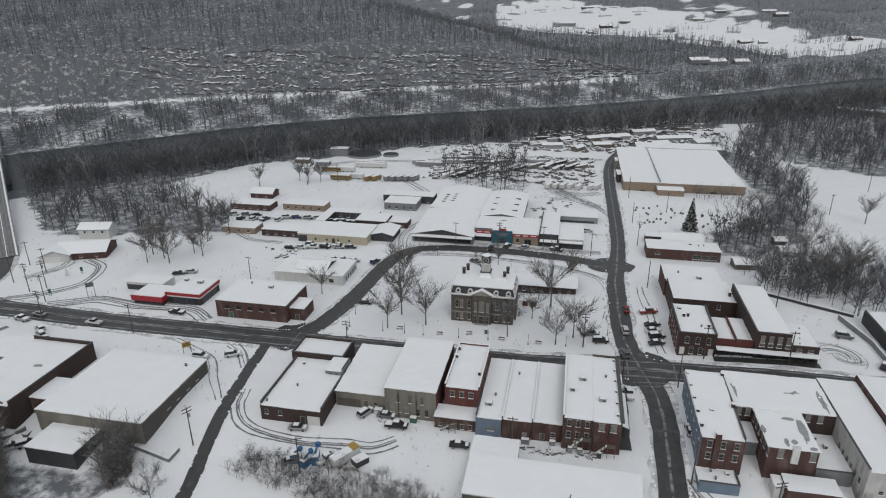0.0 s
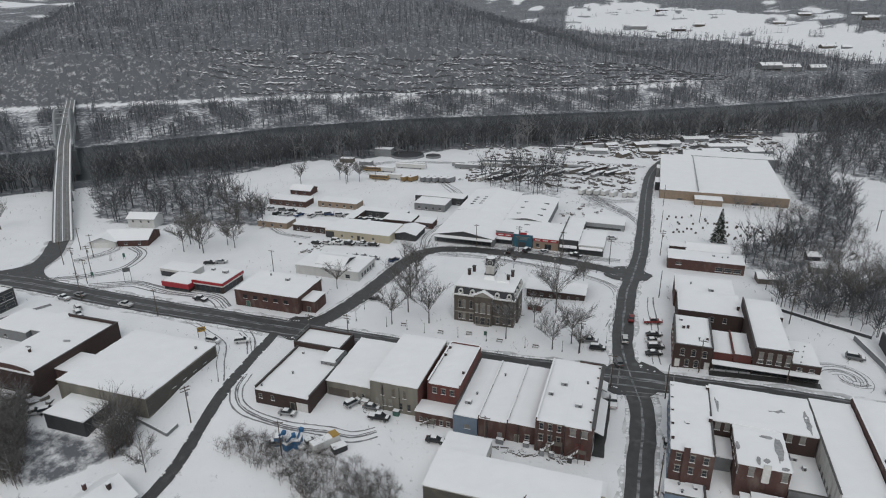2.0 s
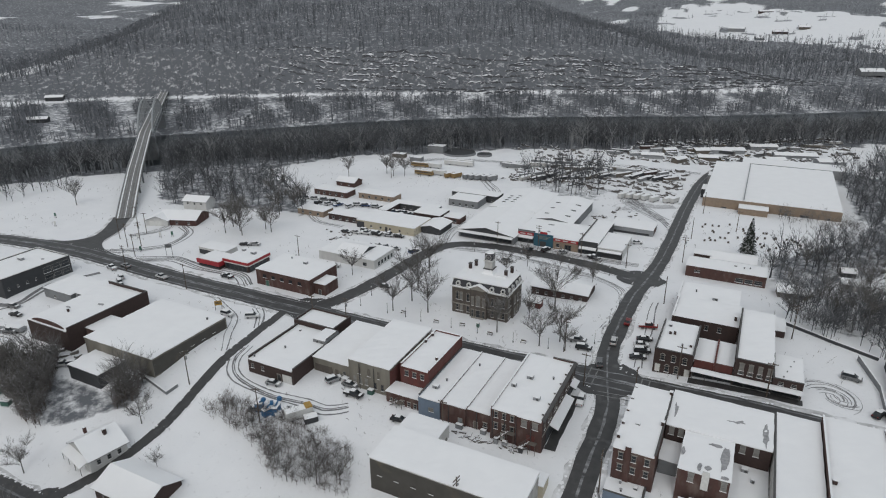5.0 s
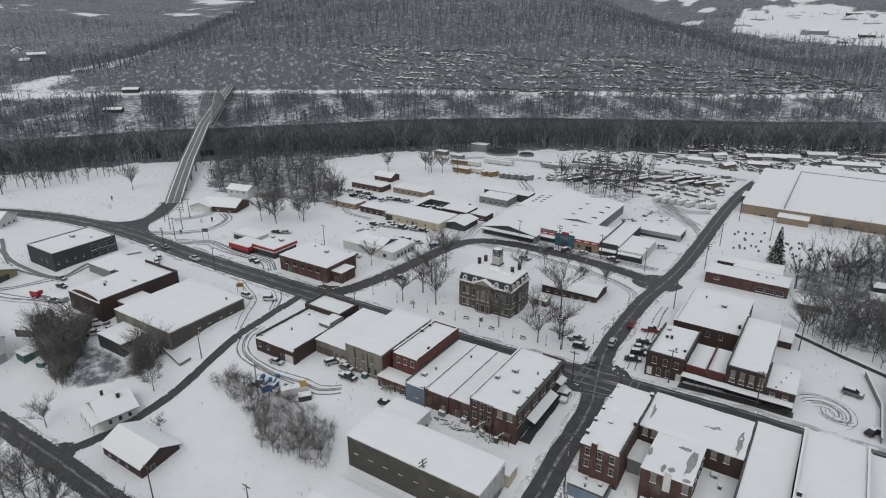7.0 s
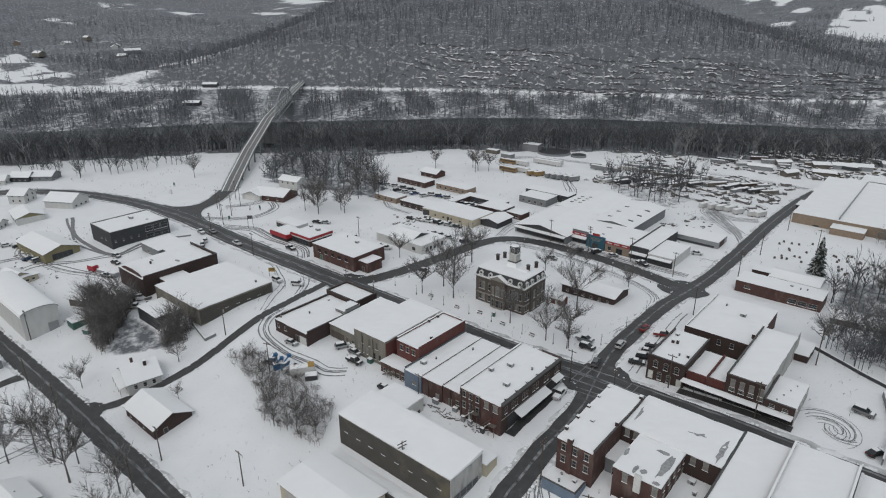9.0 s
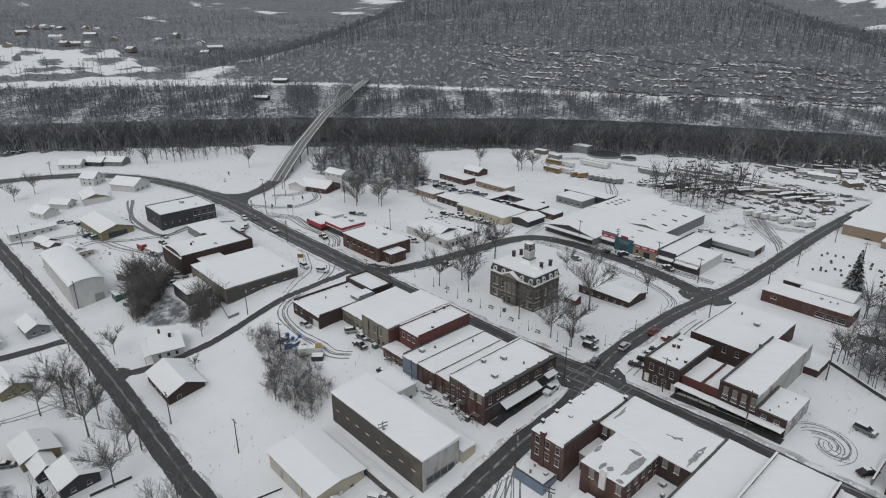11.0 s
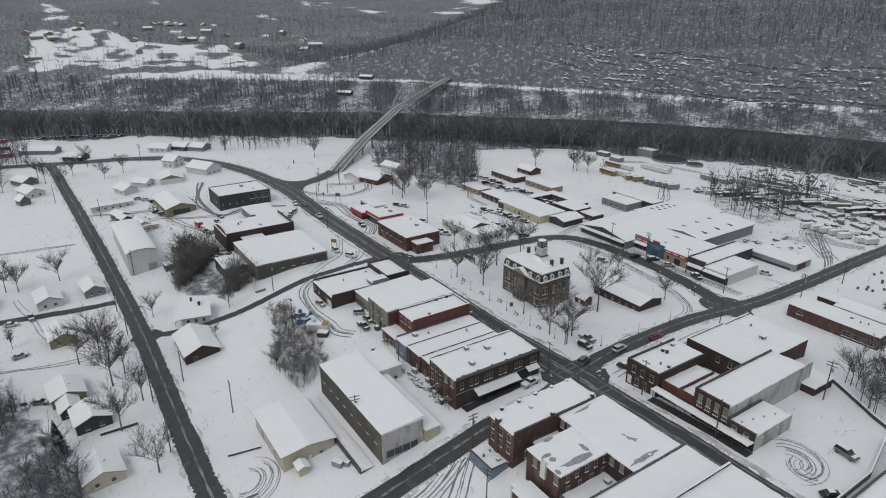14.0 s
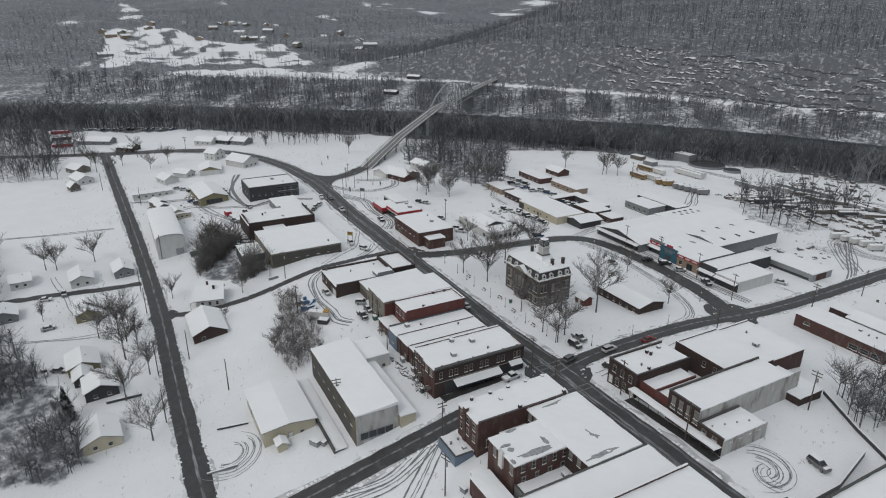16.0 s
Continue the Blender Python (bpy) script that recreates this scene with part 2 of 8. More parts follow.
def ground_z(x, y):
    x, y = np.asarray(x, float), np.asarray(y, float)
    town = -0.16 * np.clip(118 - y, 0, 50) - 0.03 * np.clip(68 - y, 0, 120)
    town = town * (1 - 0.55 * sm(0, 1, (-120 - x) / 120))
    town = town + 5.0 * sm(-20, 65, x) * sm(95, 145, y) * (1 - sm(192, 242, y)) - 3.0 * sm(300, 420, y)
    town = town + 1.4 * (1 - sm(9, 19, np.hypot((x + 24) / 1.4, y - 178))) + 0.12 * waves(x, y, 40, 3)
    d = bank_distance(x, y)
    # near bank and river bed
    z = town * sm(RIVER_WIDTH, RIVER_WIDTH + 60, d) + (-8.5) * (1 - sm(RIVER_WIDTH - 8, RIVER_WIDTH + 50, d))
    # far side: flood plain, bluff and wooded hill
    f = -d
    u = 0.82 * (x + 241) + 0.57 * (y - 521)
    f = plain(f, u)
    prof = np.interp(f, [-40, 0, 20, 70, 80, 88, 126, 300, 520, 760, 1000, 1300], [-8.5, -5.5, -2, 3, 8, 11, 49, 78, 108, 118, 100, 60])
    low = np.interp(f, [-40, 0, 20, 70, 80, 88, 200, 500], [-8.5, -5.5, -2, 2, 7, 8, 10, 14])
    w = sm(-520, -230, u) * (1 - sm(120, 520, u))
    fz = low + (prof - low) * w
    ravine = np.where(f > 90, sm(90, 140, f) * (2.5 * waves(x, y, 30, 5) + 8 * waves(x, y, 190, 8)), 0)
    far = np.hypot(x, y)
    fz = fz + ravine + sm(700, 1500, far) * (20 * waves(x, y, 700, 11)) + np.clip(far - 1100, 0, 5000) * 0.055 + sm(1800, 3200, far) * 60 * (1 + waves(x, y, 900, 4))
    return np.where(d < 40, fz, z)


def gz(x, y):
    return float(ground_z(x, y))


def add_mesh(name, verts, faces, material, parent=None, smooth=False):
    me = bpy.data.meshes.new(name)
    me.from_pydata([tuple(v) for v in verts], [], [tuple(f) for f in faces])
    if material:
        me.materials.append(material)
    if smooth:
        me.polygons.foreach_set("use_smooth", [True] * len(me.polygons))
    ob = new(name, me)
    if parent:
        ob.parent = parent
    return ob


def part(name, bm, material, parent, label=""):
    """Links a bmesh as one mesh under a thing or a part."""
    me = bpy.data.meshes.new(name)
    bm.to_mesh(me)
    bm.free()
    me.materials.append(material)
    ob = new(name, me)
    ob.parent = parent
    if label:
        ob["label"] = label
    return ob


def box(bm, x0, y0, z0, x1, y1, z1, bevel=0.0):
    """A box, bevelled on request, in a bmesh."""
    m = Matrix.Translation(((x0 + x1) / 2, (y0 + y1) / 2, (z0 + z1) / 2)) @ Matrix.Diagonal((x1 - x0, y1 - y0, z1 - z0, 1))
    r = bmesh.ops.create_cube(bm, size=1, matrix=m)
    if bevel:
        es = {e for v in r["verts"] for e in v.link_edges}
        bmesh.ops.bevel(bm, geom=list(es), offset=bevel, segments=1, affect="EDGES")
    return bm


def tube(bm, p, q, r0, r1=None, sides=6):
    """A tapered round bar from p to q."""
    p, q = Vector(p), Vector(q)
    r1 = r0 if r1 is None else r1
    a = (q - p)
    m = Matrix.Translation((p + q) / 2) @ a.to_track_quat("Z", "Y").to_matrix().to_4x4()
    bmesh.ops.create_cone(bm, cap_ends=True, segments=sides, radius1=r0, radius2=r1, depth=a.length, matrix=m)
    return bm


def prism(bm, outline, z0, z1):
    """A flat-topped solid over an outline of (x, y)."""
    lo = [bm.verts.new((x, y, z0)) for x, y in outline]
    hi = [bm.verts.new((x, y, z1)) for x, y in outline]
    n = len(outline)
    bm.faces.new(hi)
    bm.faces.new(lo[::-1])
    for i in range(n):
        bm.faces.new((lo[i], lo[(i + 1) % n], hi[(i + 1) % n], hi[i]))
    return bm


def empty(name, x, y, z, turn=0.0):
    ob = new(name)
    ob.empty_display_size = 0.5
    ob.matrix_basis = pose(x, y, z, 0, 0, turn)
    return ob


# ---- ground ----
WOOD_PLOTS = [
    [(-330, 310), (-262, 248), (-232, 222), (-206, 216), (-187, 226), (-153, 234), (-141, 229), (-150, 250), (-162, 256), (-196, 280), (-223, 296), (-205, 335), (-193, 375), (-240, 440), (-330, 360)],
    [(92, 459), (97, 351), (99, 334), (91, 307), (76, 291), (62, 272), (60, 248), (72, 243), (97, 269), (120, 335), (126, 380), (122, 440)],
    [(112, 470), (126, 432), (145, 412), (178, 392), (340, 420), (380, 520), (340, 640), (160, 600)],
    [(67, 224), (66, 205), (92, 201), (107, 215), (103, 233)],
    [(-184, 4), (-100, 10), (-66, 24), (-47, 31), (-16, 39), (-8, 33), (-14, 15), (-60, -30), (-180, -30)],
    [(-310, 18), (-290, 26), (-297, -8), (-420, -60), (-490, -20), (-450, 18), (-380, 42)],
    [(-146, 86), (-112, 76), (-104, 78), (-92, 94), (-98, 102.5), (-106, 93), (-120, 93), (-132, 99), (-140, 94)],
    [(-75, 345), (-48, 316), (-22, 318), (-21, 340), (-28, 385), (-60, 380)],
    [(-425, 112), (-340, 138), (-313, 150), (-300, 186), (-298, 222), (-330, 214), (-360, 250), (-420, 200)],
    [(56, 262), (66, 240), (100, 246), (104, 222), (66, 206), (70, 200), (96, 204), (112, 230), (112, 300), (96, 326), (60, 334), (62, 322), (88, 300), (84, 276)],
]
LOT_EDGE = [(64, 203), (76, 195), (88, 190), (112, 187), (128, 205), (122, 236), (72, 236), (62, 222)]
SCRUB_PLOT = [(-72, 98), (-54, 95.5), (-40, 88), (-20, 90.5), (-26, 101), (-48, 105), (-68, 105)]


def inside(x, y, plot):
    x, y = np.asarray(x, float), np.asarray(y, float)
    r = np.zeros(np.broadcast(x, y).shape, bool)
    for (ax, ay), (bx, by) in zip(plot, plot[1:] + plot[:1]):
        c = (ay > y) != (by > y)
        k = np.where(by == ay, 1e-9, by - ay)
        r ^= c & (x < (bx - ax) * (y - ay) / k + ax)
    return r


EAST_FIELDS = [(-180, 1467), (-95, 1462), (69, 1299), (156, 1251), (264, 1100), (317, 1016), (560, 1180), (469, 1333), (402, 1402), (331, 1578), (207, 1880), (-50, 2052), (-250, 2024)]
WEST_VILLAGE = [(-900, 60), (-1480, 90), (-1470, 200), (-1250, 250), (-1090, 370), (-810, 340), (-850, 224)]


def cover(x, y):
    """How far the ground lies under woods: 0 open snow, 1 leaf litter and trunks."""
    x, y = np.asarray(x, float), np.asarray(y, float)
    d = bank_distance(x, y) + 9 * waves(x, y, 45, 21)
    c = ((d > RIVER_WIDTH - 2) & (d < RIVER_WIDTH + 56)).astype(float)
    for i, plot in enumerate(WOOD_PLOTS[:8]):
        c = np.maximum(c, inside(x, y, plot) * (0.6 if i in (3, 5, 7) else 0.85))
    f = -bank_distance(x, y)
    u = 0.82 * (x + 241) + 0.57 * (y - 521)
    q = plain(f, u)
    far = np.hypot(x, y)
    hill = sm(77, 81, q) * sm(-560, -330, u) * (1 - sm(250, 480, u) * sm(500, 900, far))
    bank = sm(-14, -9, q) * (1 - sm(75, 78, q)) * (0.92 + 0.36 * waves(x, y, 70, 51))
    wild = (q > 95) * sm(-0.08, 0.1, waves(x, y, 420, 31) + 0.6 * waves(x, y, 130, 33) + 0.42)
    field = inside(x, y, EAST_FIELDS)
    belt = (y > 780) & (x > -420) & (y < 1500) & ~field
    wild = np.where(belt, 0.95, np.where(field, 0.95 * sm(0.26, 0.36, waves(x, y, 130, 37)), wild))
    west = (x < -790) & (y > -400) & (y < 900)
    village = inside(x, y, WEST_VILLAGE)
    wild = np.where(west, np.maximum(wild, 0.95 * sm(-0.5, -0.3, waves(x, y, 260, 43))), wild)
    wild = np.where(village, sm(-0.02, 0.22, waves(x, y, 110, 41)), wild)
    return np.clip(np.maximum(np.maximum(c, bank), np.maximum(hill, (f > 0) * wild)), 0, 1)


def axis(parts):
    out = []
    for a, b, step in parts:
        out += list(np.arange(a, b, step))
    return np.array(out + [parts[-1][1]], float)


def land():
    xs = axis([(-4200, -2400, 120), (-2400, -1200, 30), (-1200, -620, 16), (-620, -330, 6), (-330, 110, 4), (110, 260, 6), (260, 700, 16), (700, 1300, 40), (1300, 4200, 120)])
    ys = axis([(-700, -100, 50), (-100, 20, 10), (20, 260, 4), (260, 760, 6), (760, 1200, 16), (1200, 2400, 30), (2400, 4300, 120)])
    X, Y = np.meshgrid(xs, ys)
    Z = ground_z(X, Y)
    n, k = len(ys), len(xs)
    i = np.arange(n * k).reshape(n, k)
    quads = np.stack([i[:-1, :-1], i[:-1, 1:], i[1:, 1:], i[1:, :-1]], -1).reshape(-1, 4)
    me = bpy.data.meshes.new("ground")
    me.from_pydata(np.stack([X, Y, Z], -1).reshape(-1, 3).tolist(), [], quads.tolist())
    me.polygons.foreach_set("use_smooth", [True] * len(me.polygons))
    at = me.attributes.new("cover", "FLOAT", "POINT")
    at.data.foreach_set("value", cover(X, Y).reshape(-1).astype(np.float32))
    me.materials.append(GROUND)
    return tagged(new("ground", me), "snow-covered ground of the town, river banks and hills", "ground", kind="structure")


ground = land()


def river():
    """Water as a strip along the far bank."""
    verts, faces = [], []
    for i, (x, y) in enumerate(FAR_BANK):
        a, b = FAR_BANK[max(0, i - 1)], FAR_BANK[min(len(FAR_BANK) - 1, i + 1)]
        dx, dy = b[0] - a[0], b[1] - a[1]
        n = math.hypot(dx, dy)
        nx, ny = dy / n, -dx / n
        verts += [(x - nx * 25, y - ny * 25, -5.8), (x + nx * 125, y + ny * 125, -5.8)]
        if i:
            faces.append((2 * i - 2, 2 * i - 1, 2 * i + 1, 2 * i))
    return tagged(add_mesh("water", verts, faces, WATER), "dark slow river water between wooded banks", "river", kind="structure")


river()


# ---- roads ----
def smooth_line(points, step=4.0):
    """Catmull-Rom through the points, at even steps."""
    p = [Vector((*q, 0)) for q in points]
    p = [p[0] * 2 - p[1]] + p + [p[-1] * 2 - p[-2]]
    out = []
    for a, b, c, d in zip(p, p[1:], p[2:], p[3:]):
        n = max(2, int((c - b).length / step))
        for i in range(n):
            t = i / n
            out.append(0.5 * ((2 * b) + (c - a) * t + (2 * a - 5 * b + 4 * c - d) * t * t + (3 * b - 3 * c + d - a) * t ** 3))
    return [(v.x, v.y) for v in out] + [(p[-2].x, p[-2].y)]


def ribbon(points, width, lift, wobble=0.0, seed=0, across=4, step=3.0):
    """Vertices and faces of a strip along a line, lying on the ground."""
    r = random.Random(seed)
    line = smooth_line(points, step)
    flat, faces = [], []
    for i, (x, y) in enumerate(line):
        a = line[max(0, i - 1)]
        b = line[min(len(line) - 1, i + 1)]
        dx, dy = b[0] - a[0], b[1] - a[1]
        n = math.hypot(dx, dy) or 1
        nx, ny = -dy / n, dx / n
        wl_, wr_ = width / 2 + r.uniform(-wobble, wobble), width / 2 + r.uniform(-wobble, wobble)
        for k in range(across + 1):
            o = -wl_ + (wl_ + wr_) * k / across
            flat.append((x + nx * o, y + ny * o))
        if i:
            s, e = (i - 1) * (across + 1), i * (across + 1)
            for k in range(across):
                faces.append((s + k, s + k + 1, e + k + 1, e + k))
    q = np.array(flat)
    z = ground_z(q[:, 0], q[:, 1]) + lift
    return [(x, y, h) for (x, y), h in zip(flat, z.tolist())], [f[::-1] for f in faces]


def road(name, label, points, width, lift=0.12, wobble=0.22, material=None, seed=1):
    v, f = ribbon(points, width, lift, wobble, seed)
    ob = add_mesh(name, v, f, material or ASPHALT)
    return tagged(ob, label, "road", kind="structure")


MAIN = [(-392, -60), (-376, -12), (-366, 11), (-356, 38), (-343, 74), (-322, 105), (-302, 124), (-280, 138), (-247, 148.5), (-215, 153), (-190, 154), (-150, 152.5), (-110, 152.5), (-60, 152.5), (0, 152.3), (22, 151.3), (42, 149.8), (70, 149.2), (130, 149), (220, 149)]
SIDE = [(30, -20), (28, 40), (26.5, 80), (25.5, 106), (25.5, 135), (22.5, 150), (19.2, 165), (18.2, 185), (18.2, 208), (19.8, 228), (21.4, 255), (21.6, 300), (21.6, 346), (23.0, 388), (28, 421), (40, 454), (54, 484), (78, 520)]
SQUARE = [(20, 225), (4, 231), (-22, 235), (-50, 234), (-63, 227), (-68, 211), (-70.5, 185), (-74, 166), (-79, 155)]
APPROACH = [(-224, 193.5), (-218, 186.5), (-211, 177), (-207, 167), (-205.5, 158), (-206, 152)]
SLIP = [(-212.5, 178), (-207, 169), (-200, 161.5), (-190, 157), (-178, 155)]
SLIP_WEST = [(-209, 173), (-210, 165), (-215, 158.5), (-224, 155), (-236, 152.5)]
ALLEY = [(-86, 148), (-84, 130), (-81, 109), (-78, 92), (-79, 78), (-84, 63)]
LOWER = [(-352, 50), (-330, 51.5), (-288, 53), (-223, 55.8), (-164, 58.5), (-118, 60), (-80, 60.5), (-29, 60), (16, 60), (60, 60)]
SOUTH_LANE = [(-118.5, 57), (-121, 40), (-125, 20), (-128, 0), (-131, -30)]
for line_, w_, k_ in ((MAIN, 13.0, 31), (SIDE, 8.4, 32), (SQUARE, 8.6, 33), (LOWER, 7.6, 34), (APPROACH, 11.0, 35)):
    road("road_verge", "churned grey snow along the edge of the street", line_, w_, 0.055 + 0.004 * (k_ - 31), 0.7, DIRTY_SNOW, k_)
road("road_main", "wet dark main street asphalt with snow left along its edges", MAIN, 9.4, 0.14)
road("road_side", "wet asphalt side street running past the square", SIDE, 6.0, 0.12, seed=2)
road("road_square", "curved asphalt street round the courthouse square", SQUARE, 6.5, 0.10, seed=3)
road("road_approach", "curved wet approach road up to the bridge", APPROACH, 8.2, 0.16, 0.2, seed=8)
road("road_slip", "curved wet slip of asphalt off the bridge approach", SLIP, 5.0, 0.17, 0.2, seed=9)
road("road_slip_west", "curved wet slip of asphalt towards the river bend", SLIP_WEST, 4.6, 0.175, 0.2, seed=10)
road("road_alley", "narrow dark asphalt alley through snowy lots", ALLEY, 3.4, 0.10, 0.15, seed=4)
road("road_lower", "wet asphalt residential street in the snow", LOWER, 6.0, 0.10, seed=5)
road("road_lane", "narrow half-cleared lane between houses", SOUTH_LANE, 4.0, 0.09, 0.5, seed=6)


def junction(name, label, x, y, r, lift=0.13, seed=0):
    """A paved apron with an uneven edge where streets meet."""
    g = random.Random(seed)
    n, rings = 28, 4
    flat = [(x, y)]
    edge = [r * g.uniform(0.9, 1.06) for _ in range(n)]
    for k in range(1, rings + 1):
        flat += [(x + math.cos(6.283 * i / n) * edge[i] * k / rings, y + math.sin(6.283 * i / n) * edge[i] * k / rings) for i in range(n)]
    q = np.array(flat)
    z = ground_z(q[:, 0], q[:, 1]) + lift
    F = [(0, 1 + i, 1 + (i + 1) % n) for i in range(n)]
    for k in range(rings - 1):
        a, b_ = 1 + k * n, 1 + (k + 1) * n
        F += [(a + i, b_ + i, b_ + (i + 1) % n, a + (i + 1) % n) for i in range(n)]
    tagged(add_mesh(name, np.column_stack([q, z]), F, ASPHALT), label, "road", kind="structure")


for k, (x_, y_, r_j) in enumerate(((22.5, 151.5, 9.0), (-80.5, 154, 8.0), (17.5, 226.5, 8.5), (-206, 156, 8.0), (-84.5, 61.5, 5.0), (26.8, 62, 6.0), (-350, 51, 6.5))):
    junction("road_junction", "wet asphalt junction with slush round its edge", x_, y_, r_j, 0.128 + 0.004 * (k % 3), k)


# ---- woods and trees ----
def raw_mesh(name, verts, tris, material):
    """A triangle mesh from arrays."""
    me = bpy.data.meshes.new(name)
    me.vertices.add(len(verts))
    me.vertices.foreach_set("co", np.asarray(verts, np.float32).reshape(-1))
    me.loops.add(len(tris) * 3)
    me.loops.foreach_set("vertex_index", np.asarray(tris, np.int32).reshape(-1))
    me.polygons.add(len(tris))
    me.polygons.foreach_set("loop_start", np.arange(0, len(tris) * 3, 3, dtype=np.int32))
    me.polygons.foreach_set("loop_total", np.full(len(tris), 3, np.int32))
    me.update(calc_edges=True)
    me.materials.append(material)
    return me


def spike(p, q, r):
    """A twig: three sides that meet in a point."""
    p, q = np.array(p, float), np.array(q, float)
    a = q - p
    a = a / (np.linalg.norm(a) + 1e-9)
    s = np.cross(a, (0.31, 0.77, 0.56))
    s /= np.linalg.norm(s)
    t = np.cross(a, s)
    ring = [p + r * (math.cos(k * 2.094) * s + math.sin(k * 2.094) * t) for k in range(3)]
    return ring + [q], [(0, 1, 3), (1, 2, 3), (2, 0, 3)]


def woods_tree(seed, twigs, thick=1.0, spread=0.28):
    """A one metre high bare tree of spikes."""
    r = random.Random(seed)
    V, T = [], []

    def put(p, q, w):
        v, t = spike(p, q, w)
        o = len(V)
        V.extend(v)
        T.extend([(a + o, b + o, c + o) for a, b, c in t])
    lean = (r.uniform(-0.05, 0.05), r.uniform(-0.05, 0.05))
    put((0, 0, -0.05), (lean[0], lean[1], 0.98), 0.013 * thick)
    limbs = []
    for i in range(max(4, twigs // 5)):
        h = r.uniform(0.28, 0.85)
        a = r.uniform(0, 6.28)
        ln = spread * (1.25 - h) * r.uniform(0.8, 1.3)
        p = (lean[0] * h, lean[1] * h, h)
        q = (p[0] + math.cos(a) * ln, p[1] + math.sin(a) * ln, h + ln * r.uniform(0.6, 1.3))
        put(p, q, 0.0075 * thick)
        limbs.append((p, q))
    for i in range(twigs - len(limbs)):
        p, q = r.choice(limbs)
        k = r.uniform(0.25, 0.9)
        s = [p[j] + (q[j] - p[j]) * k for j in range(3)]
        a = r.uniform(0, 6.28)
        ln = spread * r.uniform(0.25, 0.6)
        put(s, (s[0] + math.cos(a) * ln, s[1] + math.sin(a) * ln, s[2] + ln * r.uniform(0.1, 1.1)), 0.0042 * thick)
    return np.array(V), np.array(T)


def scatter(name, label, category, points, height, templates, material, seed):
    """One mesh of many trees: far woods that nobody could count."""
    r = np.random.RandomState(seed)
    VV, TT, o = [], [], 0
    for x, y in points:
        v, t = templates[r.randint(len(templates))]
        h = r.uniform(*height)
        a = r.uniform(0, 6.28)
        c, s = math.cos(a) * h, math.sin(a) * h
        w = np.empty_like(v)
        w[:, 0], w[:, 1], w[:, 2] = v[:, 0] * c - v[:, 1] * s + x, v[:, 0] * s + v[:, 1] * c + y, v[:, 2] * h
        VV.append(w)
        TT.append(t + o)
        o += len(v)
    if not VV:
        return None
    base = np.repeat(ground_z(np.array([p[0] for p in points]), np.array([p[1] for p in points])), [len(v) for v in VV])
    V = np.concatenate(VV)
    V[:, 2] += base
    return tagged(new(name, raw_mesh(name, V, np.concatenate(TT), material)), label, category, kind="stuff")


def spots(n, x0, x1, y0, y1, keep, seed):
    r = np.random.RandomState(seed)
    x, y = r.uniform(x0, x1, n), r.uniform(y0, y1, n)
    k = keep(x, y)
    return list(zip(x[k], y[k]))


def hill_keep(x, y):
    f = plain(-bank_distance(x, y), 0.82 * (x + 241) + 0.57 * (y - 521))
    r = np.random.RandomState(5).uniform(0, 1, len(x))
    return (f > 82) & (f < 900) & (r < np.interp(f, [82, 86, 118, 124, 400, 900], [0.7, 0.45, 0.5, 1.0, 0.7, 0.3])) & (cover(x, y) > 0.35)


def bank_keep(x, y):
    d = bank_distance(x, y) + 9 * waves(x, y, 45, 21)
    bridge = np.abs((x + 186) * 0.693 + (y - 164) * 0.721) < 9
    return (d > RIVER_WIDTH - 4) & (d < RIVER_WIDTH + 56) & ~bridge


def plots_keep(which):
    def keep(x, y):
        k = np.zeros(len(x), bool)
        for w in which:
            k |= inside(x, y, WOOD_PLOTS[w])
        return k & ~(np.abs((x + 186) * 0.693 + (y - 164) * 0.721) < 9)
    return keep


def farbank_keep(x, y):
    f = plain(-bank_distance(x, y), 0.82 * (x + 241) + 0.57 * (y - 521))
    clump = waves(x, y, 70, 51) > -0.05
    return (f > 1) & (f < 72) & ((f < 14) | clump) & ~(np.abs((x + 186) * 0.693 + (y - 164) * 0.721) < 9)


def crowned_tree(seed, limbs, twigs, spread=0.4, thick=1.0):
    """A one metre high bare tree with a forked trunk and a rounded crown of fine twigs."""
    r = random.Random(seed)
    V, T = [], []

    def put(p, q, w):
        v, t = spike(p, q, w * thick)
        o = len(V)
        V.extend(v)
        T.extend([(a + o, b + o, c + o) for a, b, c in t])
    lean = (r.uniform(-0.06, 0.06), r.uniform(-0.06, 0.06))
    put((0, 0, -0.05), (lean[0], lean[1], 0.9), 0.017)
    arms = []
    for i in range(limbs):
        a, h = 6.283 * i / limbs + r.uniform(-0.5, 0.5), r.uniform(0.2, 0.6)
        out, up = spread * r.uniform(0.5, 1.0), r.uniform(0.18, 0.5)
        p = (lean[0] * h, lean[1] * h, h)
        q = (p[0] + math.cos(a) * out, p[1] + math.sin(a) * out, min(0.97, h + up))
        put(p, q, 0.011)
        arms.append((p, q))
    for i in range(twigs):
        p, q = r.choice(arms)
        k = r.uniform(0.25, 1.0)
        s = [p[j] + (q[j] - p[j]) * k for j in range(3)]
        d = Vector((q[0] - p[0], q[1] - p[1], q[2] - p[2])).normalized() + Vector((r.uniform(-1, 1), r.uniform(-1, 1), r.uniform(-0.3, 1.1)))
        e = d.normalized() * r.uniform(0.09, 0.22)
        put(s, (s[0] + e.x, s[1] + e.y, s[2] + e.z), 0.0052)
    return np.array(V), np.array(T)


def west_bank_keep(x, y):
    return inside(x, y, WOOD_PLOTS[8]) & (waves(x, y, 30, 23) > -0.12)


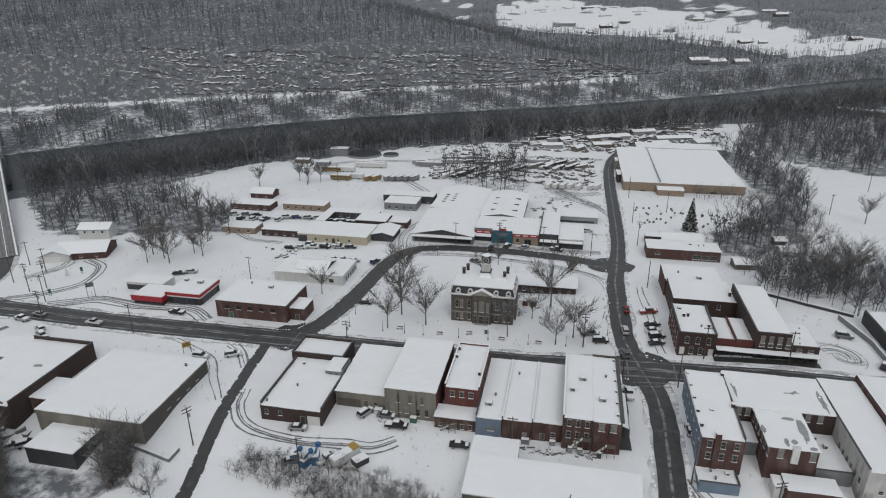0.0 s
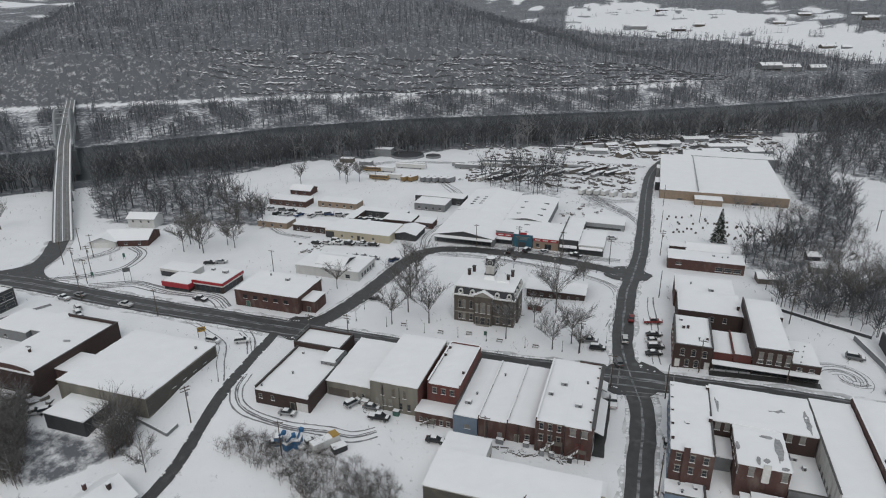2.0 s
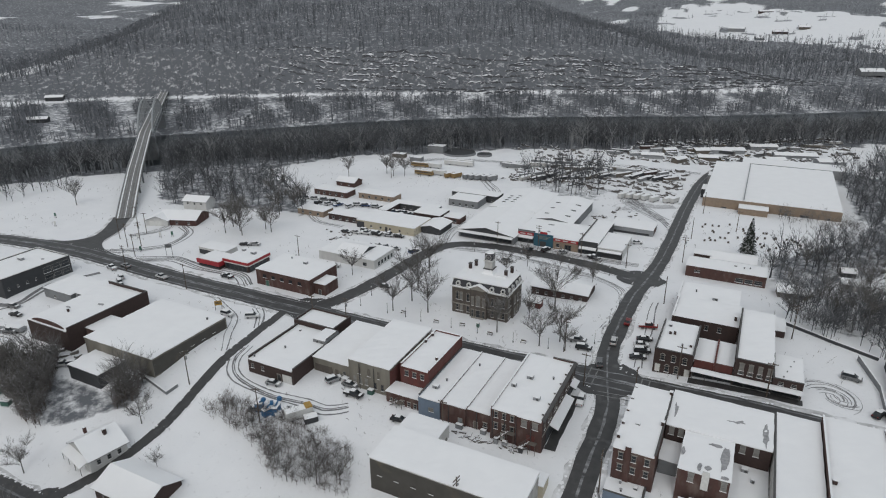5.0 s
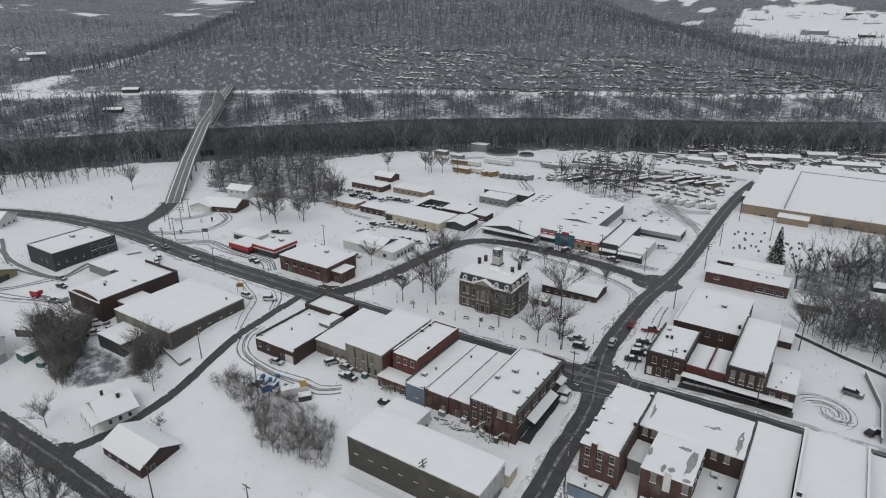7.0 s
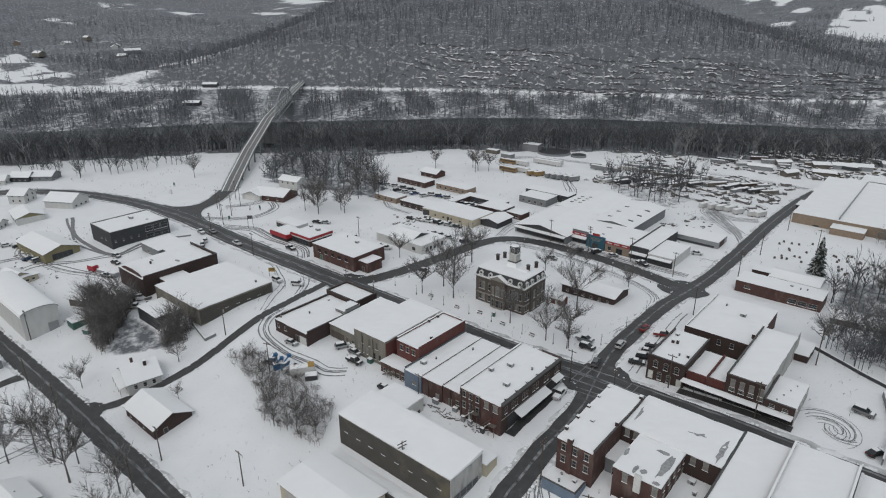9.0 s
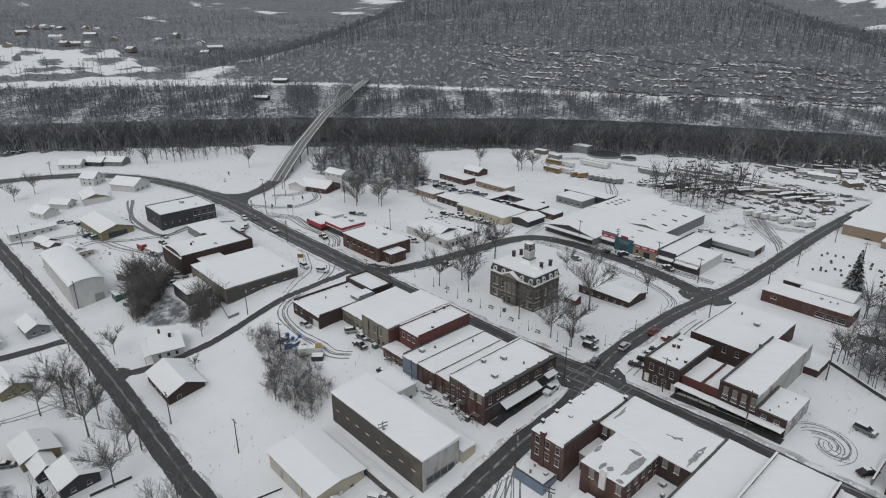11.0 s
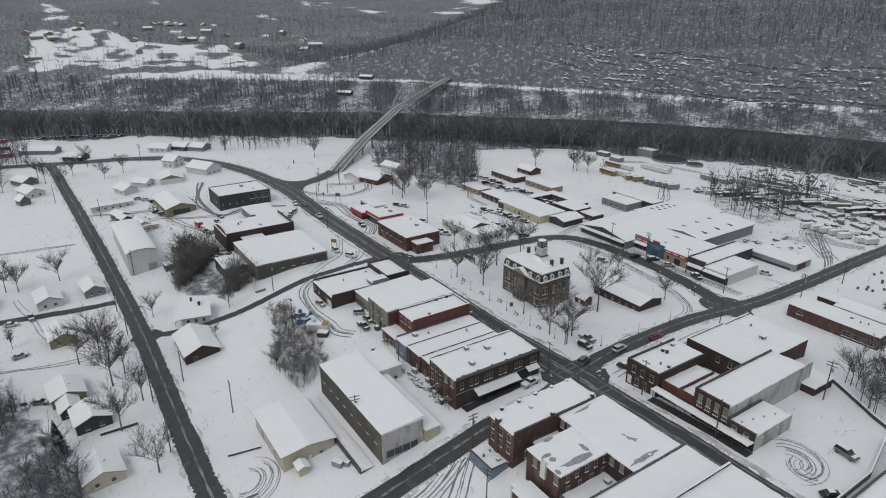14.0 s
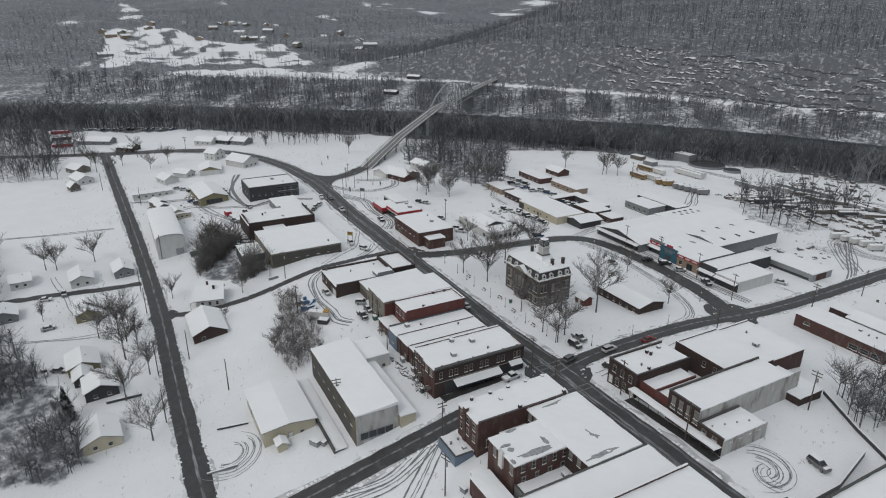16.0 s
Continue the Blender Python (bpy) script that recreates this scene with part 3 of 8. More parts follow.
THIN = [woods_tree(100 + i, 14, 2.3, 0.22) for i in range(5)]
ROUND = [crowned_tree(500 + i, 9, 52, 0.36, 1.0) for i in range(6)]
PALE = [crowned_tree(540 + i, 8, 24, 0.36, 1.3) for i in range(5)]
FINE = [crowned_tree(590 + i, 11, 95, 0.4, 0.5) for i in range(5)]
DENSE = [crowned_tree(620 + i, 11, 80, 0.42, 0.75) for i in range(5)]
TALL = [crowned_tree(570 + i, 8, 44, 0.2, 0.85) for i in range(4)]
MID = [woods_tree(200 + i, 18, 2.4, 0.26) for i in range(5)]
scatter("hill_woods", "bare grey winter woods on the snowy hillside", "woods", spots(38000, -1000, 500, 380, 1500, hill_keep, 1)[:6500], (9, 16), THIN, HAZED_WOODS, 1)
scatter("frosted_hill_woods", "pale frosted trees, tinted with haze, among the hillside woods", "woods", spots(38000, -1000, 500, 380, 1500, hill_keep, 41)[:6000], (8, 15), [woods_tree(600 + i, 9, 2.0, 0.2) for i in range(4)], FROST_HAZED, 41)
scatter("valley_woods", "hazy bare woods across the far valley", "woods", spots(9000, -1900, -560, -100, 900, lambda x, y: (bank_distance(x, y) < -150) & (cover(x, y) > 0.6), 9)[:2300], (10, 17), THIN, HAZED_WOODS, 9)
scatter("far_fields_woods", "bare hedgerow trees among far snowy fields", "woods", spots(9000, -300, 900, 900, 2100, lambda x, y: (bank_distance(x, y) < -100) & (cover(x, y) > 0.75), 10)[:2400], (7, 13), THIN, HAZED_WOODS, 10)
scatter("far_bank_trees", "thin bare trees along the far river bank", "woods", spots(46000, -900, 420, 0, 1080, farbank_keep, 2)[:3400], (6, 13), MID, HAZED_WOODS, 2)
POLES = [woods_tree(150 + i, 9, 2.2, 0.2) for i in range(4)]
scatter("far_bank_saplings", "tall slim pale saplings above the river", "woods", spots(40000, -700, 420, 150, 1080, farbank_keep, 22)[:3600], (8, 15), POLES, FROST_HAZED, 22)
scatter("near_bank_woods", "dense bare trees along the near river bank", "woods", spots(70000, -620, 420, -200, 900, bank_keep, 3)[:2900], (11, 22), ROUND, WOODS, 3)
scatter("pale_bank_trees", "pale-limbed bare trees along the near river bank", "woods", spots(20000, -620, 420, -200, 900, bank_keep, 43)[:620], (12, 22), PALE, PALE_BARK, 43)
scatter("west_bank_woods", "bare trees between the road bend and the river", "woods", spots(3000, -430, -290, 100, 260, west_bank_keep, 44)[:210], (8, 16), ROUND, WOODS, 44)
scatter("town_woods", "tangled bare trees and brush on wild plots", "woods", spots(34000, -480, 380, -40, 640, plots_keep([0, 1, 2, 5]), 4)[:2400], (8, 16), ROUND, WOODS, 4)
scatter("slope_brush", "snow-dusted brush and saplings on the wooded slope", "woods", spots(6000, 50, 116, 196, 338, plots_keep([9]), 45)[:300], (3, 9), FINE, BARK, 45)
scatter("lot_woods", "bare trees and brush along the snowy lot", "woods", spots(3000, 55, 130, 190, 245, lambda x, y: inside(x, y, LOT_EDGE), 47)[:300], (5, 13), DENSE, WOODS, 47)
scatter("yard_woods", "dark tangled woods beside the houses", "woods", spots(3000, -190, -4, -34, 42, plots_keep([4]), 14)[:900], (5, 12), DENSE, WOODS, 14)
scatter("thicket", "overgrown bare thicket behind the shops", "woods", spots(4000, -150, -90, 75, 106, plots_keep([6]), 5)[:150], (6, 13.5), DENSE, BARK, 5)
scatter("tall_grove", "tall bare trees behind the stores", "woods", spots(4000, -80, -18, 314, 390, plots_keep([7]), 6)[:46], (11, 21), TALL, WOODS, 6)
scatter("grove_brush", "low dark brush among the trailers of the yard", "scrub", spots(4000, -80, -18, 314, 390, plots_keep([7]), 46)[:150], (1.5, 3.2), ROUND, SCRUB, 46)
BUSHES = [woods_tree(400 + i, 44, 1.7, 0.8) for i in range(4)]
scatter("scrub", "brown leafless scrub poking out of the snow", "scrub", spots(3000, -74, -18, 86, 108, lambda x, y: inside(x, y, SCRUB_PLOT), 7)[:520], (1.0, 3.0), BUSHES, SCRUB, 7)
scatter("thicket_brush", "low tangled brush under the thicket trees", "scrub", spots(4000, -150, -88, 72, 106, plots_keep([6]), 15)[:560], (1.4, 3.6), [woods_tree(420 + i, 34, 2.6, 0.8) for i in range(4)], SCRUB, 15)
WEEDS = [woods_tree(480 + i, 11, 3.0, 0.8) for i in range(3)]
scatter("weeds", "dead weeds and stalks poking through the snow", "weeds", spots(14000, -330, 100, 20, 330, lambda x, y: waves(x, y, 50, 61) + 0.5 * waves(x, y, 17, 62) > 0.13, 16)[:3400], (0.3, 1.0), WEEDS, SCRUB, 16)
scatter("bank_brush", "low snow-dusted brush on the far bank", "scrub", spots(9000, -700, 300, 200, 900, farbank_keep, 8)[:1200], (1.5, 3.5), [woods_tree(450 + i, 24, 2.2, 0.7) for i in range(3)], WOODS, 8)


def bluff():
    """Layered rock ledges under the hill, each a real step with snow on it."""
    r = np.random.RandomState(12)
    # the foot of the bluff as a line along the river
    foot = [(-505, 508), (-460, 522), (-420, 535), (-330, 572), (-240, 612), (-150, 660), (-60, 700), (40, 768), (130, 832), (190, 880)]
    line = smooth_line(foot, 2.6)
    P = np.array(line)
    D = np.gradient(P, axis=0)
    D /= np.linalg.norm(D, axis=1)[:, None]
    N = np.stack([-D[:, 1], D[:, 0]], 1)
    steps = 24
    V, F = [], []
    along = np.arange(len(P))
    m = len(P)
    fade = np.clip(np.minimum(along / 46.0, (m - 1 - along) / 70.0), 0.0, 1)
    rows = range(2 * steps)
    for k in range(steps):
        out = k * 1.8 + 0.9 * np.sin(along / 13.0 + k * 2.1) + r.uniform(-0.7, 0.7, m)
        gate = np.repeat(r.uniform(0, 1, m // 4 + 1), 4)[:m] > 0.42
        step = np.where(gate, np.clip(1.2 + 0.7 * np.sin(along / 4.0 + k * 1.7) + r.uniform(-0.9, 0.9, m), -0.3, 2.2), -0.7)
        for o, up in ((out, -0.45 + 0 * step), (out + 0.5, -0.45 + step)):
            x, y = P[:, 0] + N[:, 0] * o, P[:, 1] + N[:, 1] * o
            V.append(np.stack([x, y, ground_z(P[:, 0] + N[:, 0] * out, P[:, 1] + N[:, 1] * out) + up * fade - 0.8 * (1 - fade)], 1))
    V = np.concatenate(V)
    n = len(rows)
    for k in range(n - 1):
        for i in range(m - 1):
            a = k * m + i
            F.append((a, a + 1, a + m + 1, a + m))
    return tagged(add_mesh("bluff", V, F, ROCK), "layered rock bluff with snow on every ledge", "bluff", kind="structure")


bluff()


def bare_tree(seed, height, spread=0.55, twigs=1.0, material=None, name="bare_tree", label="", stem=0.22):
    """A leafless tree: a tapered trunk with limbs that fork into a crown of fine twigs."""
    r = random.Random(seed)
    root = empty(name, 0, 0, 0)
    trunk = bmesh.new()
    V, T = [], []

    def put(p, q, w):
        v, t = spike(p, q, w)
        o = len(V)
        V.extend(v)
        T.extend([(a + o, b + o, c + o) for a, b, c in t])

    tips = []
    base_r = height * 0.0145
    fork = height * r.uniform(stem, stem + 0.1)
    tube(trunk, (0, 0, -0.3), (0, 0, fork), base_r * 1.25, base_r * 0.8, 7)
    tube(trunk, (0, 0, fork - 0.05), (r.uniform(-0.3, 0.3), r.uniform(-0.3, 0.3), height * 0.72), base_r * 0.8, base_r * 0.22, 6)
    n = r.randint(7, 9)
    for i in range(n):
        a = i * 6.283 / n + r.uniform(-0.4, 0.4)
        z0 = fork * r.uniform(0.9, 1.9)
        out = height * spread * r.uniform(0.45, 0.75)
        up = height * r.uniform(0.28, 0.55)
        p = Vector((0, 0, z0))
        mid = p + Vector((math.cos(a) * out * 0.45, math.sin(a) * out * 0.45, up * 0.55))
        end = p + Vector((math.cos(a) * out, math.sin(a) * out, up))
        tube(trunk, p, mid, base_r * 0.32, base_r * 0.18, 5)
        tube(trunk, mid, end, base_r * 0.18, base_r * 0.05, 4)
        tips += [(p, mid, 0.35), (mid, end, 1.0), (mid, end, 1.0)]
    tips.append((Vector((0, 0, fork * 1.5)), Vector((0, 0, height * 0.75)), 0.8))
    second = []
    for i in range(int(190 * twigs)):
        p, q, w = r.choice(tips)
        s = p.lerp(q, r.uniform(0.1, 1.0))
        d = (q - p).normalized() * 0.8 + Vector((r.uniform(-1, 1), r.uniform(-1, 1), r.uniform(-0.1, 1.0)))
        e = s + d.normalized() * height * r.uniform(0.14, 0.30)
        put(s, e, 0.042)
        second.append((s, e))
    for i in range(int(1100 * twigs)):
        p, q = r.choice(second)
        s = p.lerp(q, r.uniform(0.15, 1.0))
        d = (q - p).normalized() + Vector((r.uniform(-1, 1), r.uniform(-1, 1), r.uniform(-0.4, 0.9))) * 0.9
        put(s, s + d.normalized() * height * r.uniform(0.06, 0.15), 0.029)
    part("trunk", trunk, material or BARK, root)
    crown = new("crown", raw_mesh("crown", V, T, material or BARK))
    crown.parent = root
    return tagged(root, label or "leafless tree with snow on its branches", "tree")


def conifer(seed, height, name="conifer"):
    """A dark evergreen with drooping, snow-laden boughs."""
    r = random.Random(seed)
    root = empty(name, 0, 0, 0)
    part("trunk", tube(bmesh.new(), (0, 0, -0.3), (0, 0, height * 0.95), height * 0.02, 0.03, 7), BARK, root)
    V, T = [], []
    for i in range(900):
        h = r.uniform(0.06, 1.0) ** 0.9
        reach = height * 0.27 * (1.03 - h) * r.uniform(0.55, 1.1) + 0.15
        a = r.uniform(0, 6.28)
        p = Vector((math.cos(a) * reach * 0.15, math.sin(a) * reach * 0.15, h * height))
        e = Vector((math.cos(a) * reach, math.sin(a) * reach, h * height - reach * 0.28))
        v, t = spike(p.lerp(e, r.uniform(0.0, 0.5)), e, 0.16 + 0.1 * reach * 0.3)
        o = len(V)
        V.extend(v)
        T.extend([(x + o, y + o, z + o) for x, y, z in t])
    crown = new("crown", raw_mesh("crown", V, T, NEEDLES))
    crown.parent = root
    return tagged(root, "dark evergreen conifer with snow on its boughs", "tree")


def plant(protos, places, group=""):
    r = random.Random(77)
    for i, (x, y, h) in enumerate(places):
        src, full = protos[i % len(protos)]
        k = 1.12 * h / full
        m = pose(x, y, gz(x, y), 0, 0, r.uniform(0, 360))
        t = copy_thing(src, m)
        t.matrix_basis = m @ Matrix.Diagonal((k, k, k, 1))
        if group:
            t["group"] = group


def retire(protos):
    """Drops the patterns once their copies stand."""
    for src, _ in protos:
        for o in [*src.children_recursive, src]:
            bpy.data.objects.remove(o)


OAKS = [(bare_tree(s, 11, 0.6), 11) for s in (1, 2, 3, 4)]
plant(OAKS, [(-53, 165, 11), (-51, 174.5, 13), (-41.5, 168.5, 12.5), (-54, 184.5, 15.5), (-57, 199, 14), (-15.5, 165.5, 10.5), (-8.9, 176.8, 8), (-1, 163.5, 11), (4, 168, 11.5), (-3.5, 187, 15.5), (2.5, 213.5, 8.5), (-30, 210.5, 8),
             (6.8, 162.5, 8), (-25, 221, 7)], "trees round the courthouse")
plant(OAKS, [(-82.4, 184, 8.5), (131, 297, 10.6), (86, 208, 13), (78, 214, 12), (96, 218, 13), (91, 246, 11), (72, 262, 10), (104, 236, 12), (88, 226, 11), (66, 206, 9)])
plant(OAKS, [(-60, 48, 14.5), (-79, 41, 10.6), (-47, 54, 10.6), (-14, 52, 11.9), (-36, 47, 11.9), (-151, 23, 10.6), (-151, 41, 10.6), (-149, 27, 10.6), (-78, 47, 14.5), (-68, 80, 4.0), (-98, 66, 7.9), (-84, 89, 7.9), (-49, 95, 4.4), (-42, 92, 5.2), (-36, 89, 6.2),
             (-29, 91, 7.0), (-24, 93, 6.2), (-33, 94, 5.4), (-55, 99, 3.6), (-318, 42, 11.9), (-300, 45, 11.9), (-285, 52, 9.2), (-310, 60, 10.6), (-290, 75, 9.2), (-296, 86, 10.6), (-330, 70, 10.6), (-262, 196, 11.9), (-150, 236, 13.2), (-156, 229, 11.9),
             (-164, 206, 11.9), (-157, 203, 13.2), (-152, 199, 11.9), (-161, 198, 10.6), (-173, 246, 11.9), (-150, 320, 10.6), (-143, 316, 11.9), (-137, 319, 10.6), (-166, 303, 10.6), (-148, 210, 10.6), (-143, 208, 11.9), (-168, 212, 10.6)])
retire(OAKS)
SPIRES = [(bare_tree(s, 11, 0.22, 0.8, name="columnar_tree", label="narrow leafless tree with upright branches"), 11) for s in (21, 22)]
plant(SPIRES, [(-102, 24, 6), (-72, 49, 12), (-37, 30, 5), (-65, 52, 10)])
retire(SPIRES)
FIRS = [(conifer(31, 10), 10)]
plant(FIRS, [(-34, 33, 9.5), (51.5, 267, 15)])
retire(FIRS)


# ---- building kit ----
class Building:
    """A building on its base: walls, snowy roof, and what is fixed to them."""
    tall = True

    def __init__(self, name, label, x0, y0, x1, y1, top, wall, parapet="", rise=0.5, category="building", turn=0.0, base=None, coping=None, pitch=0.0, snow=True):
        corners = [(x0, y0), (x1, y0), (x0, y1), (x1, y1)]
        self.zb = (min(gz(*c) for c in corners) if base is None else base) - 0.4
        self.hx, self.hy, self.h = (x1 - x0) / 2, (y1 - y0) / 2, top - self.zb
        self.e = empty(name, (x0 + x1) / 2, (y0 + y1) / 2, self.zb, turn)
        tagged(self.e, label, category)
        hx, hy, h, k = self.hx, self.hy, self.h, 0.3
        tops = {s: h + (rise if s in parapet else -0.12) for s in "NESW"}
        spans = {"S": (-hx, -hy, hx, -hy + k), "N": (-hx, hy - k, hx, hy), "W": (-hx, -hy + k, -hx + k, hy - k), "E": (hx - k, -hy + k, hx, hy - k)}
        for s, (a, b, c, d) in spans.items():
            part("wall", box(bmesh.new(), a, b, 0, c, d, tops[s]), wall, self.e)
            if s in parapet:
                part("coping", box(bmesh.new(), a - 0.08, b - 0.08, tops[s], c + 0.08, d + 0.08, tops[s] + 0.12, 0.03), coping or PARAPET, self.e)
        part("roof", box(bmesh.new(), -hx + k, -hy + k, h - 0.5, hx - k, hy - k, h - 0.2), PARAPET, self.e)
        if snow:
            inset = {s: (k if s in parapet else -0.12) for s in "NESW"}
            snow_sheet(self.e, -hx + inset["W"], -hy + inset["S"], hx - inset["E"], hy - inset["N"], h - 0.2, 0.28, pitch)

    def spot(self, side, u, out=0.0):
        """Pose on a wall, u metres from its left end as seen from outside, facing outward."""
        hx, hy = self.hx, self.hy
        return {"S": pose(-hx + u, -hy - out, 0, 0, 0, 0), "E": pose(hx + out, -hy + u, 0, 0, 0, 90), "N": pose(hx - u, hy + out, 0, 0, 0, 180), "W": pose(-hx - out, hy - u, 0, 0, 0, 270)}[side]

    def width(self, side):
        return 2 * (self.hx if side in "SN" else self.hy)

    def window(self, side, u, z, w, h, style="plain", glass=None, trim=None):
        z = min(z, self.h - h - (0.75 if style in ("arched", "hood") else 0.4)) if self.tall else z
        win = new("window")
        win.empty_display_size = 0.2
        win.parent = self.e
        win.matrix_basis = self.spot(side, u) @ Matrix.Translation((0, 0, z))
        for n, me in window_meshes(round(w, 2), round(h, 2), style, glass or GLASS, trim or DULL_TRIM):
            o = new(n, me)
            o.parent = win
        return win

    def row(self, side, n, z, w, h, a=0.8, b=None, style="plain", glass=None, trim=None):
        """n windows evenly along a wall between a and b metres from its left end."""
        b = self.width(side) - 0.8 if b is None else b
        for i in range(n):
            self.window(side, a + (b - a) * (i + 0.5) / n, z, w, h, style, glass, trim)

    def door(self, side, u, w=1.0, h=2.1, material=None, z=0.4):
        m = self.spot(side, u)
        d = part("door", box(bmesh.new(), -w / 2, -0.05, z, w / 2, 0, z + h, 0.01), material or TRIM, self.e)
        d.matrix_basis = m
        f = bmesh.new()
        box(f, -w / 2 - 0.12, -0.08, z, -w / 2, 0, z + h + 0.12)
        box(f, w / 2, -0.08, z, w / 2 + 0.12, 0, z + h + 0.12)
        box(f, -w / 2, -0.08, z + h, w / 2, 0, z + h + 0.12)
        f = part("door_frame", f, PALE_STONE, d)
        k = part("handle", box(bmesh.new(), w / 2 - 0.16, -0.11, z + 0.95, w / 2 - 0.08, -0.05, z + 1.15), METAL_DARK, d)

    def awning(self, side, a, b, z, depth, drop=0.5, material=None, posts=0):
        """A sloped canopy with snow on it."""
        m = self.spot(side, (a + b) / 2)
        w = (b - a) / 2
        bm = bmesh.new()
        vs = [bm.verts.new(v) for v in [(-w, 0, z), (w, 0, z), (w, -depth, z - drop), (-w, -depth, z - drop), (-w, 0, z - 0.2), (w, 0, z - 0.2), (w, -depth, z - drop - 0.2), (-w, -depth, z - drop - 0.2)]]
        for f in [(0, 3, 2, 1), (4, 5, 6, 7), (0, 1, 5, 4), (1, 2, 6, 5), (2, 3, 7, 6), (3, 0, 4, 7)]:
            bm.faces.new([vs[i] for i in f])
        aw = part("awning", bm, material or METAL_DARK, self.e)
        aw.matrix_basis = m
        bm = bmesh.new()
        vs = [bm.verts.new(v) for v in [(-w, -0.02, z + 0.16), (w, -0.02, z + 0.16), (w, -depth - 0.04, z - drop + 0.14), (-w, -depth - 0.04, z - drop + 0.14), (-w, -0.02, z + 0.01), (w, -0.02, z + 0.01), (w, -depth - 0.04, z - drop + 0.01), (-w, -depth - 0.04, z - drop + 0.01)]]
        for f in [(0, 3, 2, 1), (4, 5, 6, 7), (0, 1, 5, 4), (1, 2, 6, 5), (2, 3, 7, 6), (3, 0, 4, 7)]:
            bm.faces.new([vs[i] for i in f])
        sn = part("snow_cover", bm, ROOF_SNOW, aw)
        for i in range(posts):
            x = -w + 0.15 + (2 * w - 0.3) * i / max(1, posts - 1)
            po = part("post", tube(bmesh.new(), (x, -depth + 0.15, 0.2), (x, -depth + 0.15, z - drop - 0.15), 0.06), METAL_DARK, aw)

    def band(self, side, a, b, z0, z1, material, name="sign_band", out=0.08):
        """A flat board or course fixed to a wall."""
        if self.tall and name.endswith("face"):
            z1 = min(z1, self.h - 0.15)
        o = part(name, box(bmesh.new(), -(b - a) / 2, -out, z0, (b - a) / 2, 0.02, z1), material, self.e)
        o.matrix_basis = self.spot(side, (a + b) / 2)
        return o

    def shopfront(self, side, a, b, z0=0.5, z1=2.9, material=None):
        """Display windows in a dark frame with a door recess."""
        w = (b - a) / 2
        f = bmesh.new()
        n = max(2, int((b - a) / 2.0))
        for i in range(n + 1):
            x = -w + 2 * w * i / n
            box(f, x - 0.06, -0.1, z0, x + 0.06, 0, z1)
        box(f, -w, -0.12, z1, w, 0, z1 + 0.15)
        box(f, -w, -0.12, z0, w, 0, z0 + 0.35)
        fr = part("shopfront", f, material or METAL_DARK, self.e)
        fr.matrix_basis = self.spot(side, (a + b) / 2)
        for i in range(n):
            x0, x1 = -w + 2 * w * i / n + 0.07, -w + 2 * w * (i + 1) / n - 0.07
            part("pane", box(bmesh.new(), x0, -0.05, z0 + 0.36, x1, -0.004, z1 - 0.01), GLASS, fr)

    def chimney(self, x, y, h=1.2, w=0.7, material=None):
        c = part("chimney", box(bmesh.new(), x - w / 2, y - w / 2, self.h - 0.3, x + w / 2, y + w / 2, self.h + h, 0.03), material or BRICK_DARK, self.e)
        b = bmesh.new()
        box(b, x - w / 2 - 0.07, y - w / 2 - 0.07, self.h + h, x + w / 2 + 0.07, y + w / 2 + 0.07, self.h + h + 0.14)
        part("chimney_cap", b, ROOF_SNOW, c)

    def vent(self, x, y, h=0.7, r=0.22):
        v = part("roof_vent", tube(bmesh.new(), (x, y, self.h - 0.2), (x, y, self.h + h), r, r, 8), METAL_DARK, self.e)
        part("vent_cap", tube(bmesh.new(), (x, y, self.h + h), (x, y, self.h + h + 0.15), r * 1.5, r * 0.6, 8), METAL_GREY, v)

    def unit(self, x, y, w=1.6, d=1.2, h=0.9):
        u = part("roof_unit", box(bmesh.new(), x - w / 2, y - d / 2, self.h - 0.1, x + w / 2, y + d / 2, self.h + h, 0.05), METAL_GREY, self.e)
        part("snow_cover", box(bmesh.new(), x - w / 2 + 0.03, y - d / 2 + 0.03, self.h + h, x + w / 2 - 0.03, y + d / 2 - 0.03, self.h + h + 0.12, 0.04), ROOF_SNOW, u)
        part("fan_grille", tube(bmesh.new(), (x + w * 0.15, y - d / 2 - 0.03, self.h + h / 2), (x + w * 0.15, y - d / 2, self.h + h / 2), 0.3, 0.3, 10), METAL_DARK, u)

    def melt(self, x, y, w, d, seed=0):
        """A patch where the snow has slid off and the dark roof shows."""
        r = random.Random(seed)
        out = [(x + math.cos(a * 0.45) * w * r.uniform(0.5, 1), y + math.sin(a * 0.45) * d * r.uniform(0.5, 1)) for a in range(14)]
        part("bare_patch", prism(bmesh.new(), out, self.h + 0.0, self.h + 0.24), MELT, self.e)


MELT = mat("bare_wet_roofing", (0.2, 0.2, 0.205), 0.6, (0.4, 0.4, 0.41), 1.6, 0.5)
SHEETS = [0]


